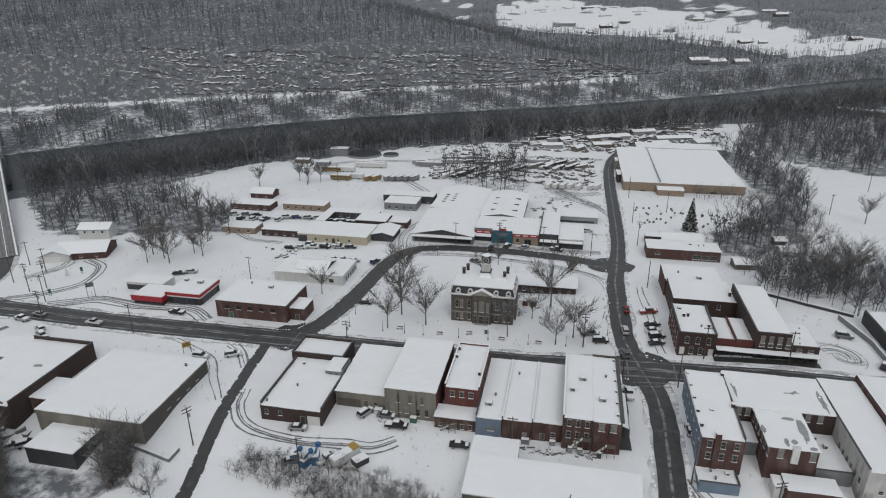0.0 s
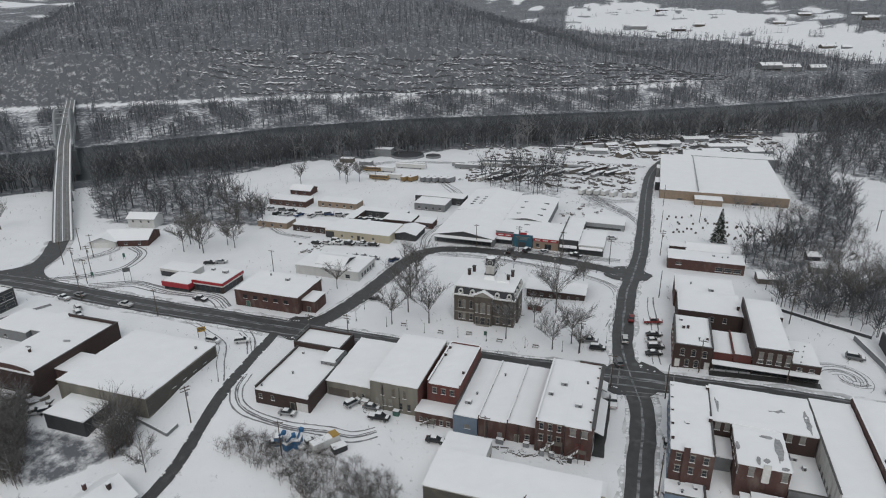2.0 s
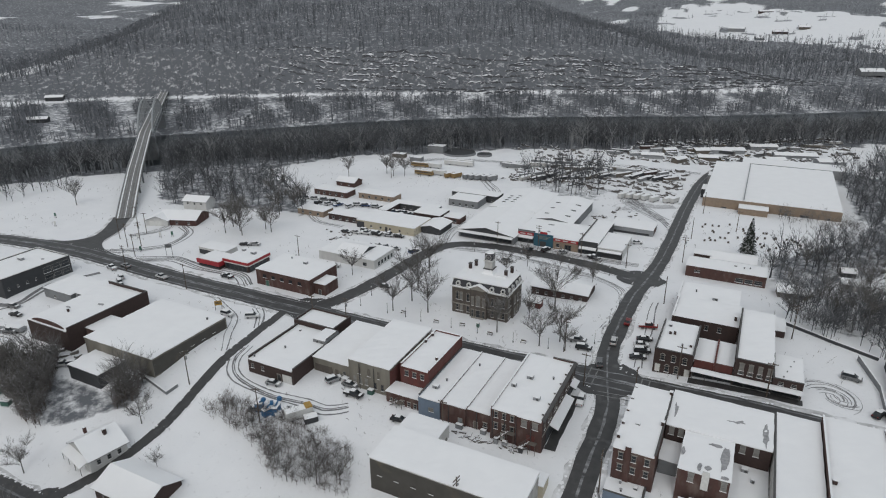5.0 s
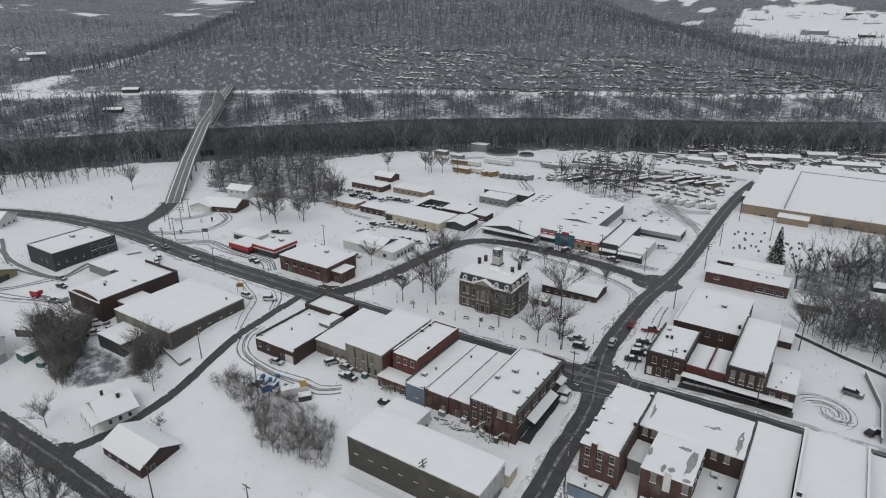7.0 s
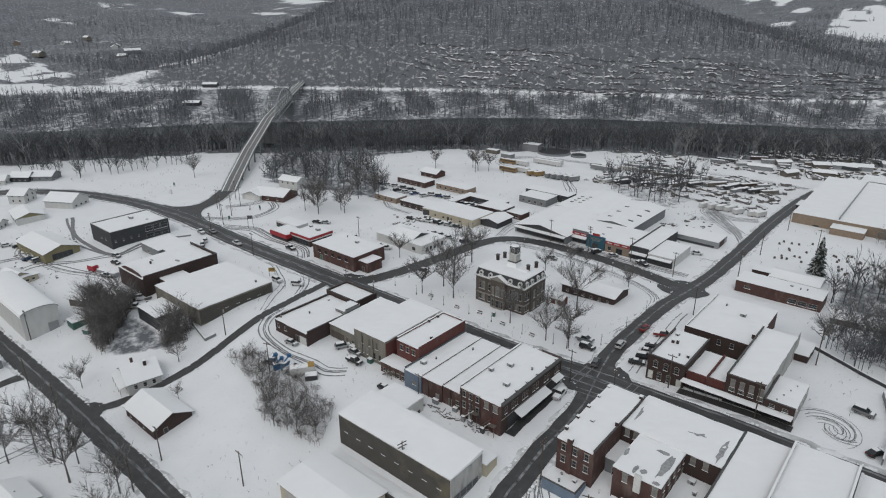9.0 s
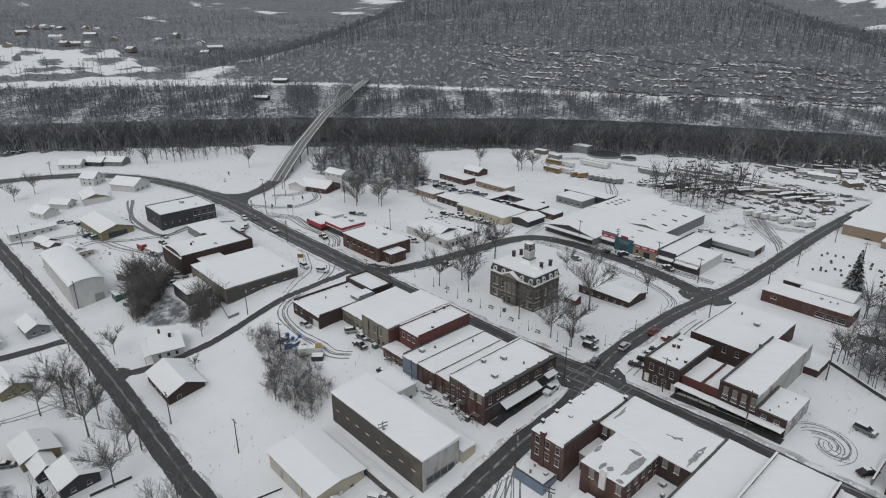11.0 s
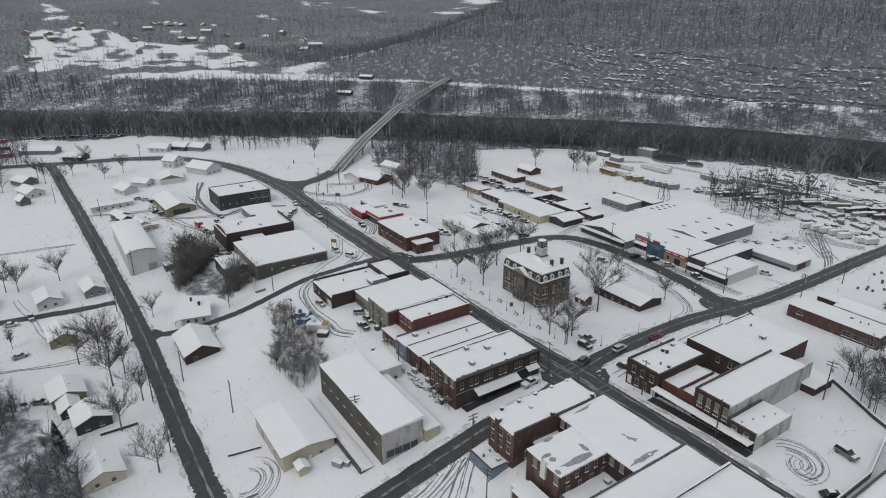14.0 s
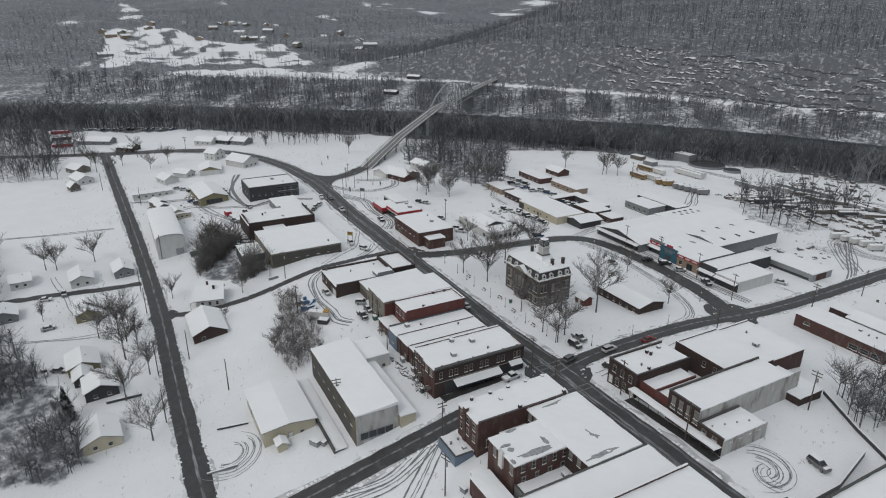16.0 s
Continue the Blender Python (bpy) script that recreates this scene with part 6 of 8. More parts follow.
b = Building("service_garage", "white block service garage with dark roof gable", -104, 192, -77.5, 207, 3.9, WHITE_WALL, "", category="garage")
b.row("E", 5, 1.0, 1.4, 1.7, 2, 14, "plain", GLASS, GREY_WALL)
b.window("S", 22, 1.2, 1.8, 1.5)
gable_roof(b.e, 6, 5, b.h + 0.1, 1.6, "x", 0.2, True, CHARCOAL)
b = Building("cream_store", "long cream block store with snowy roof", -112, 231, -81.5, 247, 3.8, CREAM, "", category="store")
for k in range(4):
    b.window("S", 8 + 5 * k, 1.4, 1.0, 1.0)
b.door("S", 16, 1.2, 2.2, METAL_DARK)
b.band("S", 0.2, 4.2, 0.4, 3.4, CHARCOAL, "dark_bay")
b = House("open_pavilion", "dark open pavilion with a snowy roof", -76.5, 243, 9.5, 12, 2.8, 1.1, CHARCOAL, along="y", category="pavilion")
for nm, x0, y0, x1, y1, h, m in (
        ("motel_row", -163, 266, -142, 274.5, 3.2, BRICK), ("motel_row", -137, 270, -115.5, 278, 3.2, BRICK_TAN), ("motel_row", -149.5, 235, -134, 243, 3.0, BRICK_TAN),
        ("motel_row", -130.5, 234.5, -113, 243, 3.2, BRICK_DARK), ("plant_range", -111, 262, -86, 267, 3.4, CHARCOAL), ("plant_range", -111.5, 249, -107, 261.8, 3.4, BRICK_DARK),
        ("plant_hall", -93, 251, -79, 261.5, 4.0, BRICK_DARK), ("plant_annex", -78.5, 254, -70, 261, 3.0, BRICK), ("plant_hall", -88, 279, -72, 290, 3.8, GREY_WALL), ("canopy_range", -92, 291, -66, 299, 4.0, CHARCOAL)):
    b = Building(nm, {"motel_row": "low brick row with snow on its flat roof", "plant_range": "narrow dark range round a yard", "plant_hall": "low hall with a broad snowy roof",
                      "plant_annex": "small brick annex with snowy roof", "canopy_range": "dark open canopy range with snowy roof"}[nm], x0, y0, x1, y1, h, m, "", category="building")
    b.row("S", max(1, int((x1 - x0) / 4)), 1.2, 1.3, 1.2)
b = House("brick_cottage", "small brick cottage with a snowy gable roof", -156, 289, 12, 8, 2.6, 1.8, BRICK, category="house")
b.row("S", 2, 1.4, 1.0, 1.1)
b = House("long_house", "white house with brick end and snowy cross gables", -191.5, 202, 19, 13, 2.8, 2.4, BRICK, category="house", turn=20)
b.row("S", 3, 1.4, 1.1, 1.1)
b = House("entry_wing", "white garage wing with a snowy roof", -199, 196, 11, 10, 2.6, 2.0, WHITE_WALL, category="house", along="y", turn=20)
b.band("S", 2, 8, 0.6, 2.9, TRIM, "garage_door")
b = House("white_barn", "two-storey white barn house with snowy gable roof", -201, 221, 13, 8, 4.4, 1.8, WHITE_WALL, category="house", turn=12)
b.row("S", 3, 3.2, 0.9, 1.1)

# ---- west block ----
b = Building("arched_store", "brick store with an arched brick gable behind", -150, 102, -130.5, 131.5, 4.8, BRICK_DARK, "EN", 0.9, base=-1.8)
bm = bmesh.new()
arc = [(-8, 0)] + [(-8 * math.cos(math.pi * i / 10), 1.6 * math.sin(math.pi * i / 10)) for i in range(1, 10)] + [(8, 0)]
lo = [bm.verts.new((x, -14.4, b.h - 0.2 + z)) for x, z in arc]
hi = [bm.verts.new((x, -14.1, b.h - 0.2 + z)) for x, z in arc]
bm.faces.new(lo)
bm.faces.new(hi[::-1])
for i in range(len(arc)):
    bm.faces.new((lo[i], lo[(i + 1) % len(arc)], hi[(i + 1) % len(arc)], hi[i]))
bmesh.ops.recalc_face_normals(bm, faces=bm.faces)
part("arched_gable", bm, BRICK, b.e)
b.chimney(-2, -6, 1.2, 0.6)
b.melt(3, 2, 1.6, 0.8, 21)
b.melt(-5, -4, 1.2, 0.6, 22)
b = Building("flat_store", "broad store with a cream rear wall and snowy roof", -124, 103, -95, 131.5, 4.2, STUCCO, "", base=-1.6)
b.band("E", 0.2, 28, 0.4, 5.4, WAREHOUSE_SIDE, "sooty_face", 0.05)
b.row("E", 4, 3.0, 1.2, 0.7, 8, 25, trim=WAREHOUSE_SIDE)
b.vent(11, 10, 0.7, 0.3)
b = Building("dark_annex", "dark low annex with snowy roof in the thicket", -119.5, 94, -106.5, 102.8, 0.9, CHARCOAL, "")
b = Building("brick_notch", "small brick rear room beside the store", -131, 108, -124.3, 117, 3.4, BRICK, "")
b.window("S", 2, 1.2, 1.0, 1.1)
b = Building("grey_block", "grey block workshop with a flat snowy roof", -171, 120.5, -156, 133, 3.8, GREY_WALL, "")
b.window("S", 6, 1.2, 1.2, 1.0)
b = Building("long_shed", "long narrow white-roofed shed beside parked cars", -155.5, 122, -151, 134, 4.2, GREY_WALL, "")
b = Building("charcoal_office", "two-storey charcoal office with white-framed corner windows", -202, 113.5, -182.5, 139, 6.8, CHARCOAL, "NESW", 0.3, coping=TRIM)
for z in (1.0, 4.4):
    b.row("E", 3, z, 3.0, 2.4, 14.5, 25, "plain")
for k in range(4):
    b.window("E", 1.6 + 3.3 * k, 3.2, 0.6, 1.0)
b.row("S", 2, 3.4, 0.8, 1.0, 8, 16)
b.unit(-3, 2, 2.4, 1.4, 1.0)
b.melt(4, 6, 1.2, 0.6, 31)
b = House("olive_shop", "wide shop with an olive front gable and snowy roof", -207, 97, 27, 14, 3.2, 2.2, OLIVE, category="store", turn=3)
b.shopfront("E", 3, 11)
b.row("S", 3, 1.4, 1.2, 1.1)
b = Building("arched_barn", "tall white metal barn with a rounded snowy roof", -182, 65.2, -140, 76.4, 1.0, WHITE_WALL, "", category="warehouse", base=-7.4, snow=False)
arched_roof(b.e, b.hx, b.hy, b.h - 0.12, 2.0, WHITE_WALL)
b.band("E", 7.2, 10.4, 0.6, 4.0, METAL_GREY, "barn_door")
b = Building("utility_shed", "small green utility shed with snow on top", -138, 77.5, -133, 82.5, -3.4, GREEN_PAINT, "", category="shed")
b = House("mobile_home", "long pale mobile home with snowy roof", -227, 70.5, 19, 5.5, 2.9, 0.7, WHITE_WALL, category="house", turn=95)
b.row("S", 5, 1.5, 1.1, 0.9)
b = House("cottage", "cream cottage with snowy gable roof", -189, 78, 10, 7, 2.6, 1.8, CREAM, category="house", turn=10)
b.row("S", 2, 1.4, 1.0, 1.0)
b = House("thicket_shed", "weathered grey shed at the thicket's edge under snow", -148, 88, 9, 6, 2.4, 1.2, WOOD_GREY, category="shed", turn=25)
b = House("old_shed", "dark timber shed under a snowy roof", -203, 73, 6, 5, 2.2, 1.2, WOOD_GREY, category="shed", turn=15)
b = House("cottage", "white cottage with snowy gable roof", -251, 81, 11, 8, 2.8, 2.2, WHITE_WALL, category="house", turn=20)
b.row("S", 2, 1.4, 1.0, 1.0)
b = House("tan_gabled_garage", "garage with a tan gable and snowy roof", -258, 106, 17, 12, 2.8, 2.0, WHITE_WALL, category="garage", turn=-8, gable=OLIVE)
b.row("S", 3, 1.2, 1.6, 1.2)
b = House("pale_barn", "pale barn with a steep snowy gable roof", -263, 126, 16, 12, 3.6, 3.0, WHITE_WALL, category="barn", turn=30)
b.row("E", 3, 1.2, 1.2, 1.0)
b = House("frame_house", "old white frame house with a snowy porch", -289, 114, 9, 9, 4.4, 2.6, WHITE_WALL, category="house", turn=35)
b.row("S", 2, 1.4, 0.9, 1.3)
b.row("S", 2, 4.0, 0.9, 1.2)
b.row("E", 2, 1.4, 0.9, 1.3)
b.row("E", 2, 4.0, 0.9, 1.2)
b = House("dark_porch_house", "small weathered house with a dark open porch", -209, 72, 8, 6, 2.4, 1.4, WOOD_GREY, category="house", turn=20)
b.awning("E", 0.3, 5.7, 2.6, 2.0, 0.4, CHARCOAL, 3)
b = House("camper", "old cream camper with a dark snowy flat roof", -184, 80, 3.4, 8.5, 2.4, 0.4, CREAM, category="camper", turn=8)
b.row("E", 3, 1.4, 1.2, 0.8)
b = House("white_cabin", "small white cabin with a snowy gable roof", -258, 91, 10, 7, 2.6, 1.8, WHITE_WALL, category="house", turn=40)
b.row("E", 2, 1.3, 0.9, 1.0)
for x, y, w, d, m, t in ((-338, 116, 13, 9, WHITE_WALL, 50), (-334, 129, 11, 8, CHARCOAL, 40), (-328, 138, 14, 10, GREY_WALL, 42), (-393, 47, 24, 10, GREY_WALL, 60), (-357, 66, 13, 9, BRICK_DARK, 50), (-307, 35, 12, 9, STUCCO, 30), (-279, 37, 14, 9, WHITE_WALL, 20), (-262, 33, 6, 5, WOOD_GREY, 20)):
    b = House("river_house", "small house near the river with snowy gable roof", x, y, w, d, 2.8, 2.2, m, category="house", turn=t)
    b.row("S", 3, 1.4, 1.0, 1.1)
    b.row("E", 2, 1.4, 1.0, 1.1)

# ---- houses down the slope ----
b = House("white_house", "white clapboard house with chimney and snowy roof", -86, 78, 11, 9, 3.0, 3.0, WHITE_WALL, category="house", turn=-12, along="y")
b.row("S", 2, 1.5, 0.9, 1.4, 1, 10)
b.row("E", 3, 1.5, 0.9, 1.3)
b.row("W", 2, 1.5, 0.9, 1.3)
b.chimney(1.5, 1.5, 1.8, 0.8)
b.chimney(-3.6, -1.0, 1.4, 0.7, BRICK)
gable_roof(b.e, 3.2, 3.6, 3.2, 1.6, "x", 0.3, True, WHITE_WALL)
b.awning("S", 0.4, 10.6, 3.3, 2.2, 0.7, TRIM, 4)
b = House("brown_chapel", "small brown brick hall with a snowy gable roof", -66.5, 73.5, 16, 10.5, 2.8, 2.4, BRICK_DARK, category="house", base=-7.7)
b.row("S", 3, 1.3, 0.9, 1.7, 1, 12, "plain", BLIND, BRICK_DARK)
b.door("E", 3, 1.0, 2.0, CHARCOAL)
for nm, lab, x, y, w, d, h, m, al in (("olive_cottage", "olive-sided cottage with a snowy gable roof", -62, 36.5, 10, 8.5, 2.6, OLIVE, "x"), ("dark_garage", "dark garage with an open gable and snowy roof", -45, 41, 9, 8.5, 2.8, CHARCOAL, "x"),
                                     ("carport", "flat dark carport under snow", -53.5, 36.5, 7, 5, 2.2, CHARCOAL, "x"), ("tan_cottage", "tan cottage with patchy snowy roof", -21, 40.5, 10, 8.5, 2.7, CREAM, "x"),
                                     ("tan_bungalow", "tan bungalow with a snowy hipped roof", -100, 38, 12, 8, 2.8, OLIVE, "x"), ("small_cottage", "small cottage with a snow-covered porch", -141, 15, 9, 7, 2.8, WHITE_WALL, "y"),
                                     ("frame_cottage", "white frame cottage with crossed snowy gables", -133, 36, 12, 8, 2.9, WHITE_WALL, "x"), ("grey_cottage", "grey cottage with snowy roof", -134, 51, 11, 7, 2.6, GREY_WALL, "x"),
                                     ("grey_bungalow", "grey bungalow beside a snowy yard", -111, 12, 9, 8, 2.8, GREY_WALL, "x")):
    b = House(nm, lab, x, y, w, d, h, 1.7, m, category="house", along=al, turn=4)
    b.row("S", 2, 1.4, 1.0, 1.0)
    b.row("E", 2, 1.4, 1.0, 1.0)
    if nm != "carport":
        b.vent(1, 1, 0.6, 0.15)

# ---- beyond the yard and over the river ----
for x, y, w, d in ((153, 897, 26, 13), (176, 906, 26, 12), (212, 930, 20, 10)):
    House("barn", "far white barn with a snowy gable roof", x, y, w, d, 4, 3, GREY_WALL, category="barn", turn=20)
b = Building("river_motel", "long low building on the river bank with snowy roof", 228, 612, 268, 624, 1.4, STUCCO, "", turn=-25)
b.row("S", 8, 1.2, 1.6, 1.3)
r_ = random.Random(9)
for i in range(38):
    x, y = r_.uniform(-1500, -960), r_.uniform(60, 560)
    House("far_house", "far pale house with a snowy roof", x, y, r_.uniform(12, 26), r_.uniform(9, 14), r_.uniform(3, 6), 3, r_.choice([WHITE_WALL, GREY_WALL, STUCCO, BRICK_TAN]), turn=r_.uniform(0, 180))
for i in range(12):
    x, y = r_.uniform(-40, 620), r_.uniform(1180, 1900)
    House("far_farm", "far farm building with a snowy roof", x, y, r_.uniform(14, 34), r_.uniform(9, 14), r_.uniform(3, 6), 3, r_.choice([GREY_WALL, STONE_DARK, BRICK_DARK]), turn=r_.uniform(-20, 30))
for x, y in ((-520, 340), (-585, 400)):
    House("river_barn", "dark barn on the flood plain with snowy roof", x, y, 16, 8, 3, 1.6, CHARCOAL, category="barn", turn=40)


# sheds and scrap of the river yard
for x, y, w, d, t in ((-14, 441, 14, 6, 10), (4, 436, 10, 5, 60), (20, 449, 12, 7, 15), (14, 470, 10, 8, 30), (30, 478, 22, 8, 20), (52, 500, 18, 8, 20), (72, 480, 26, 9, 15), (60, 460, 12, 8, 25), (92, 470, 16, 10, 20), (-6, 462, 9, 5, 40)):
    b = House("yard_shed", "low scrapyard shed with snow on its roof", x, y, w, d, 2.6, 1.0, METAL_GREY if w > 12 else WOOD_GREY, category="shed", turn=t)


def heap(label, x0, x1, y0, y1, n, seed, m, size):
    """A field of tumbled scrap pieces under snow."""
    r = random.Random(seed)
    bm = bmesh.new()
    for i in range(n):
        x, y = r.uniform(x0, x1), r.uniform(y0, y1)
        if waves(x, y, 22, 71) < -0.02:
            continue
        k = r.uniform(*size)
        mt = pose(x, y, gz(x, y) + 0.15 * k, r.uniform(-15, 15), r.uniform(-15, 15), r.uniform(0, 180)) @ Matrix.Diagonal((k * r.uniform(0.6, 2.2), k * r.uniform(0.4, 0.9), k * r.uniform(0.3, 0.7), 1))
        bmesh.ops.create_cube(bm, size=1, matrix=mt)
    me = bpy.data.meshes.new("scrap_heap")
    bm.to_mesh(me)
    bm.free()
    me.materials.append(m)
    tagged(new("scrap_heap", me), label, "scrap", kind="stuff")


SCRAP = snow_topped(mat("rusty_scrap", (0.09, 0.075, 0.066), 0.8, (0.17, 0.165, 0.16), 0.8, 0.6), (0.86, 0.97), (0.75, 0.76, 0.78))
heap("snow-topped scrap heaps behind the stores", -84, 14, 340, 412, 1100, 31, SCRAP, (0.9, 3.0))
heap("snow-topped scrap along the river edge of the yard", -108, -30, 408, 446, 170, 38, SCRAP, (0.8, 2.6))
heap("dark stacked junk in the far yard", -30, 110, 486, 590, 700, 39, SCRAP, (1.2, 3.8))
heap("snow-topped scrap rows by the river", -34, 84, 430, 512, 620, 32, SCRAP, (1.2, 3.6))
heap("junk and pallets behind the warehouses", -18, 4, 262, 312, 90, 33, SCRAP, (0.6, 1.8))
heap("junk and pallets beside the service garage", -122, -100, 204, 222, 90, 40, SCRAP, (0.6, 1.7))
heap("clutter round the old houses", -214, -176, 66, 92, 60, 41, SCRAP, (0.4, 1.2))
heap("junk beside the brick store", -140, -122, 95, 104, 45, 34, SCRAP, (0.6, 1.8))
heap("clutter of bins and pipes behind the brick block", -10, 14, 115.6, 117.4, 70, 35, SCRAP, (0.4, 1.0))
heap("clutter behind the hall and store", -44, -28.5, 119.4, 121.8, 40, 36, SCRAP, (0.4, 1.0))


# ---- bridge ----
BRIDGE_STEEL = mat("pale_bridge_steel", (0.4, 0.42, 0.43), 0.6, (0.28, 0.29, 0.3), 0.6, 0.5)
BRIDGE_DECK = mat("slushy_bridge_deck", (0.1, 0.098, 0.092), 0.7, (0.24, 0.235, 0.22), 0.4, 0.6, 0.1, 3)

def bridge():
    ox, oy, ux, uy = -188.4, 161.5, -0.723, 0.691
    turn = math.degrees(math.atan2(uy, ux))
    root = tagged(empty("bridge", ox, oy, 0, turn), "steel truss road bridge with slushy deck over the river", "bridge")

    def dz(s):
        return float(np.interp(s, [0, 44, 66, 110, 198, 315, 400, 456], [0.1, 0.35, 3.4, 8.4, 14.0, 13.6, 12, 11]))
    V, F = [], []
    ss = list(range(44, 465, 6))
    for i, s in enumerate(ss):
        w = 4.1
        z = dz(s)
        V += [(s, -w, z), (s, w, z), (s, w, z - 0.8), (s, -w, z - 0.8)]
        if i:
            a, b_ = 4 * i - 4, 4 * i
            F += [(a, b_, b_ + 1, a + 1), (a + 1, b_ + 1, b_ + 2, a + 2), (a + 2, b_ + 2, b_ + 3, a + 3), (a + 3, b_ + 3, b_, a)]
    add_mesh("deck", V, F, BRIDGE_DECK, root)
    for off, w, m in ((-1.9, 0.55, SLUSH), (-0.55, 0.55, SLUSH), (0.75, 0.55, SLUSH), (2.1, 0.55, SLUSH), (-3.3, 0.7, ROOF_SNOW), (3.3, 0.7, ROOF_SNOW), (0.1, 0.3, ROOF_SNOW)):
        V, F = [], []
        for i, s in enumerate(ss):
            V += [(s, off - w / 2, dz(s) + 0.03), (s, off + w / 2, dz(s) + 0.03)]
            if i:
                F.append((2 * i - 2, 2 * i, 2 * i + 1, 2 * i - 1))
        add_mesh("wheel_track" if m is SLUSH else "snow_strip", V, F, m, root)
    for y in (-4.0, 4.0):
        bm = bmesh.new()
        for a, b_ in zip(ss, ss[1:]):
            for h in (0.5, 1.0):
                tube(bm, (a, y, dz(a) + h), (b_, y, dz(b_) + h), 0.09, 0.09, 4)
        part("railing", bm, BRIDGE_STEEL, root)
    for s in range(68, 200, 22):
        for y in (-3.2, 3.2):
            x_, y_ = ox + ux * s - uy * y, oy + uy * s + ux * y
            p = part("pier_column", tube(bmesh.new(), (s, y, gz(x_, y_) - 0.5), (s, y, dz(s) - 0.8), 0.5, 0.5, 8), GREY_WALL, root)
        part("pier_cap", box(bmesh.new(), s - 0.6, -4, dz(s) - 1.7, s + 0.6, 4, dz(s) - 0.8), GREY_WALL, root)
    for s in (200, 312):
        part("river_pier", box(bmesh.new(), s - 2.2, -6, -9, s + 2.2, 6, dz(s) - 5.5 if s == 312 else dz(s) - 4, 0.2), GREY_WALL, root)
    for s in range(340, 456, 26):
        for y in (-3.2, 3.2):
            x_, y_ = ox + ux * s - uy * y, oy + uy * s + ux * y
            part("pier_column", tube(bmesh.new(), (s, y, gz(x_, y_) - 0.5), (s, y, dz(s) - 0.8), 0.45, 0.45, 8), GREY_WALL, root)

    def chord(k):
        return 14.0 * math.sin(math.pi * k) ** 0.75
    n = 10
    a, c = 198.0, 314.0
    for y in (-4.6, 4.6):
        side = part("truss_chord", bmesh.new(), BRIDGE_STEEL, root)
        bm = bmesh.new()
        pts = [(a + (c - a) * i / n, dz(a + (c - a) * i / n), chord(i / n)) for i in range(n + 1)]
        for (s0, z0, h0), (s1, z1, h1) in zip(pts, pts[1:]):
            tube(bm, (s0, y, z0 + h0), (s1, y, z1 + h1), 0.55, 0.55, 4)
            tube(bm, (s0, y, z0 - 0.5), (s1, y, z1 - 0.5), 0.45, 0.45, 4)
            tube(bm, (s0, y, z0 - 4.5), (s1, y, z1 - 4.5), 0.35, 0.35, 4)
        bm.to_mesh(side.data)
        bm.free()
        for i in range(1, n):
            s0, z0, h0 = pts[i]
            part("truss_post", tube(bmesh.new(), (s0, y, z0 - 4.5), (s0, y, z0 + h0), 0.32, 0.32, 4), BRIDGE_STEEL, root)
            s1, z1, h1 = pts[i + 1]
            part("truss_brace", tube(bmesh.new(), (s0, y, z0 + h0), (s1, y, z1), 0.26, 0.26, 4), BRIDGE_STEEL, root)
            part("truss_brace", tube(bmesh.new(), (s0, y, z0), (s1, y, z1 - 4.5), 0.26, 0.26, 4), BRIDGE_STEEL, root)
    for i in range(2, n - 1):
        s0 = a + (c - a) * i / n
        part("truss_strut", tube(bmesh.new(), (s0, -4.6, dz(s0) + chord(i / n)), (s0, 4.6, dz(s0) + chord(i / n)), 0.32, 0.32, 4), BRIDGE_STEEL, root)
    return root


bridge()


# ---- vehicles ----
def paint(name, c, r=0.35):
    return mat(name, c, r, [k * 0.8 for k in c], 2.0, 0.5, metal=0.1)


PAINTS = {"white": paint("white_car_paint", (0.6, 0.6, 0.6)), "black": paint("black_car_paint", (0.02, 0.02, 0.022)), "grey": paint("grey_car_paint", (0.16, 0.165, 0.17)), "silver": paint("silver_car_paint", (0.36, 0.37, 0.38)),
          "red": paint("red_car_paint", (0.2, 0.02, 0.02)), "blue": paint("blue_car_paint", (0.03, 0.06, 0.14)), "brown": paint("tan_car_paint", (0.25, 0.2, 0.13)), "yellow": YELLOW_PAINT}
LAMP_RED = mat("red_lamp_lens", (0.3, 0.01, 0.01), 0.3)
LAMP_CLEAR = mat("clear_lamp_lens", (0.6, 0.6, 0.58), 0.2)


def side_solid(bm, outline, half, inset=0.0, bevel=0.05):
    """A solid from its side outline (x, z), drawn in towards the top by inset."""
    zs = [z for _, z in outline]
    z0, z1 = min(zs), max(zs)

    def w(z):
        return half - inset * (z - z0) / (z1 - z0 + 1e-6)
    a = [bm.verts.new((x, -w(z), z)) for x, z in outline]
    c = [bm.verts.new((x, w(z), z)) for x, z in outline]
    n = len(outline)
    bm.faces.new(a)
    bm.faces.new(c[::-1])
    for i in range(n):
        bm.faces.new((a[(i + 1) % n], a[i], c[i], c[(i + 1) % n]))
    bmesh.ops.recalc_face_normals(bm, faces=bm.faces)
    if bevel:
        bmesh.ops.bevel(bm, geom=list(bm.edges), offset=bevel, segments=1, affect="EDGES")
    return bm


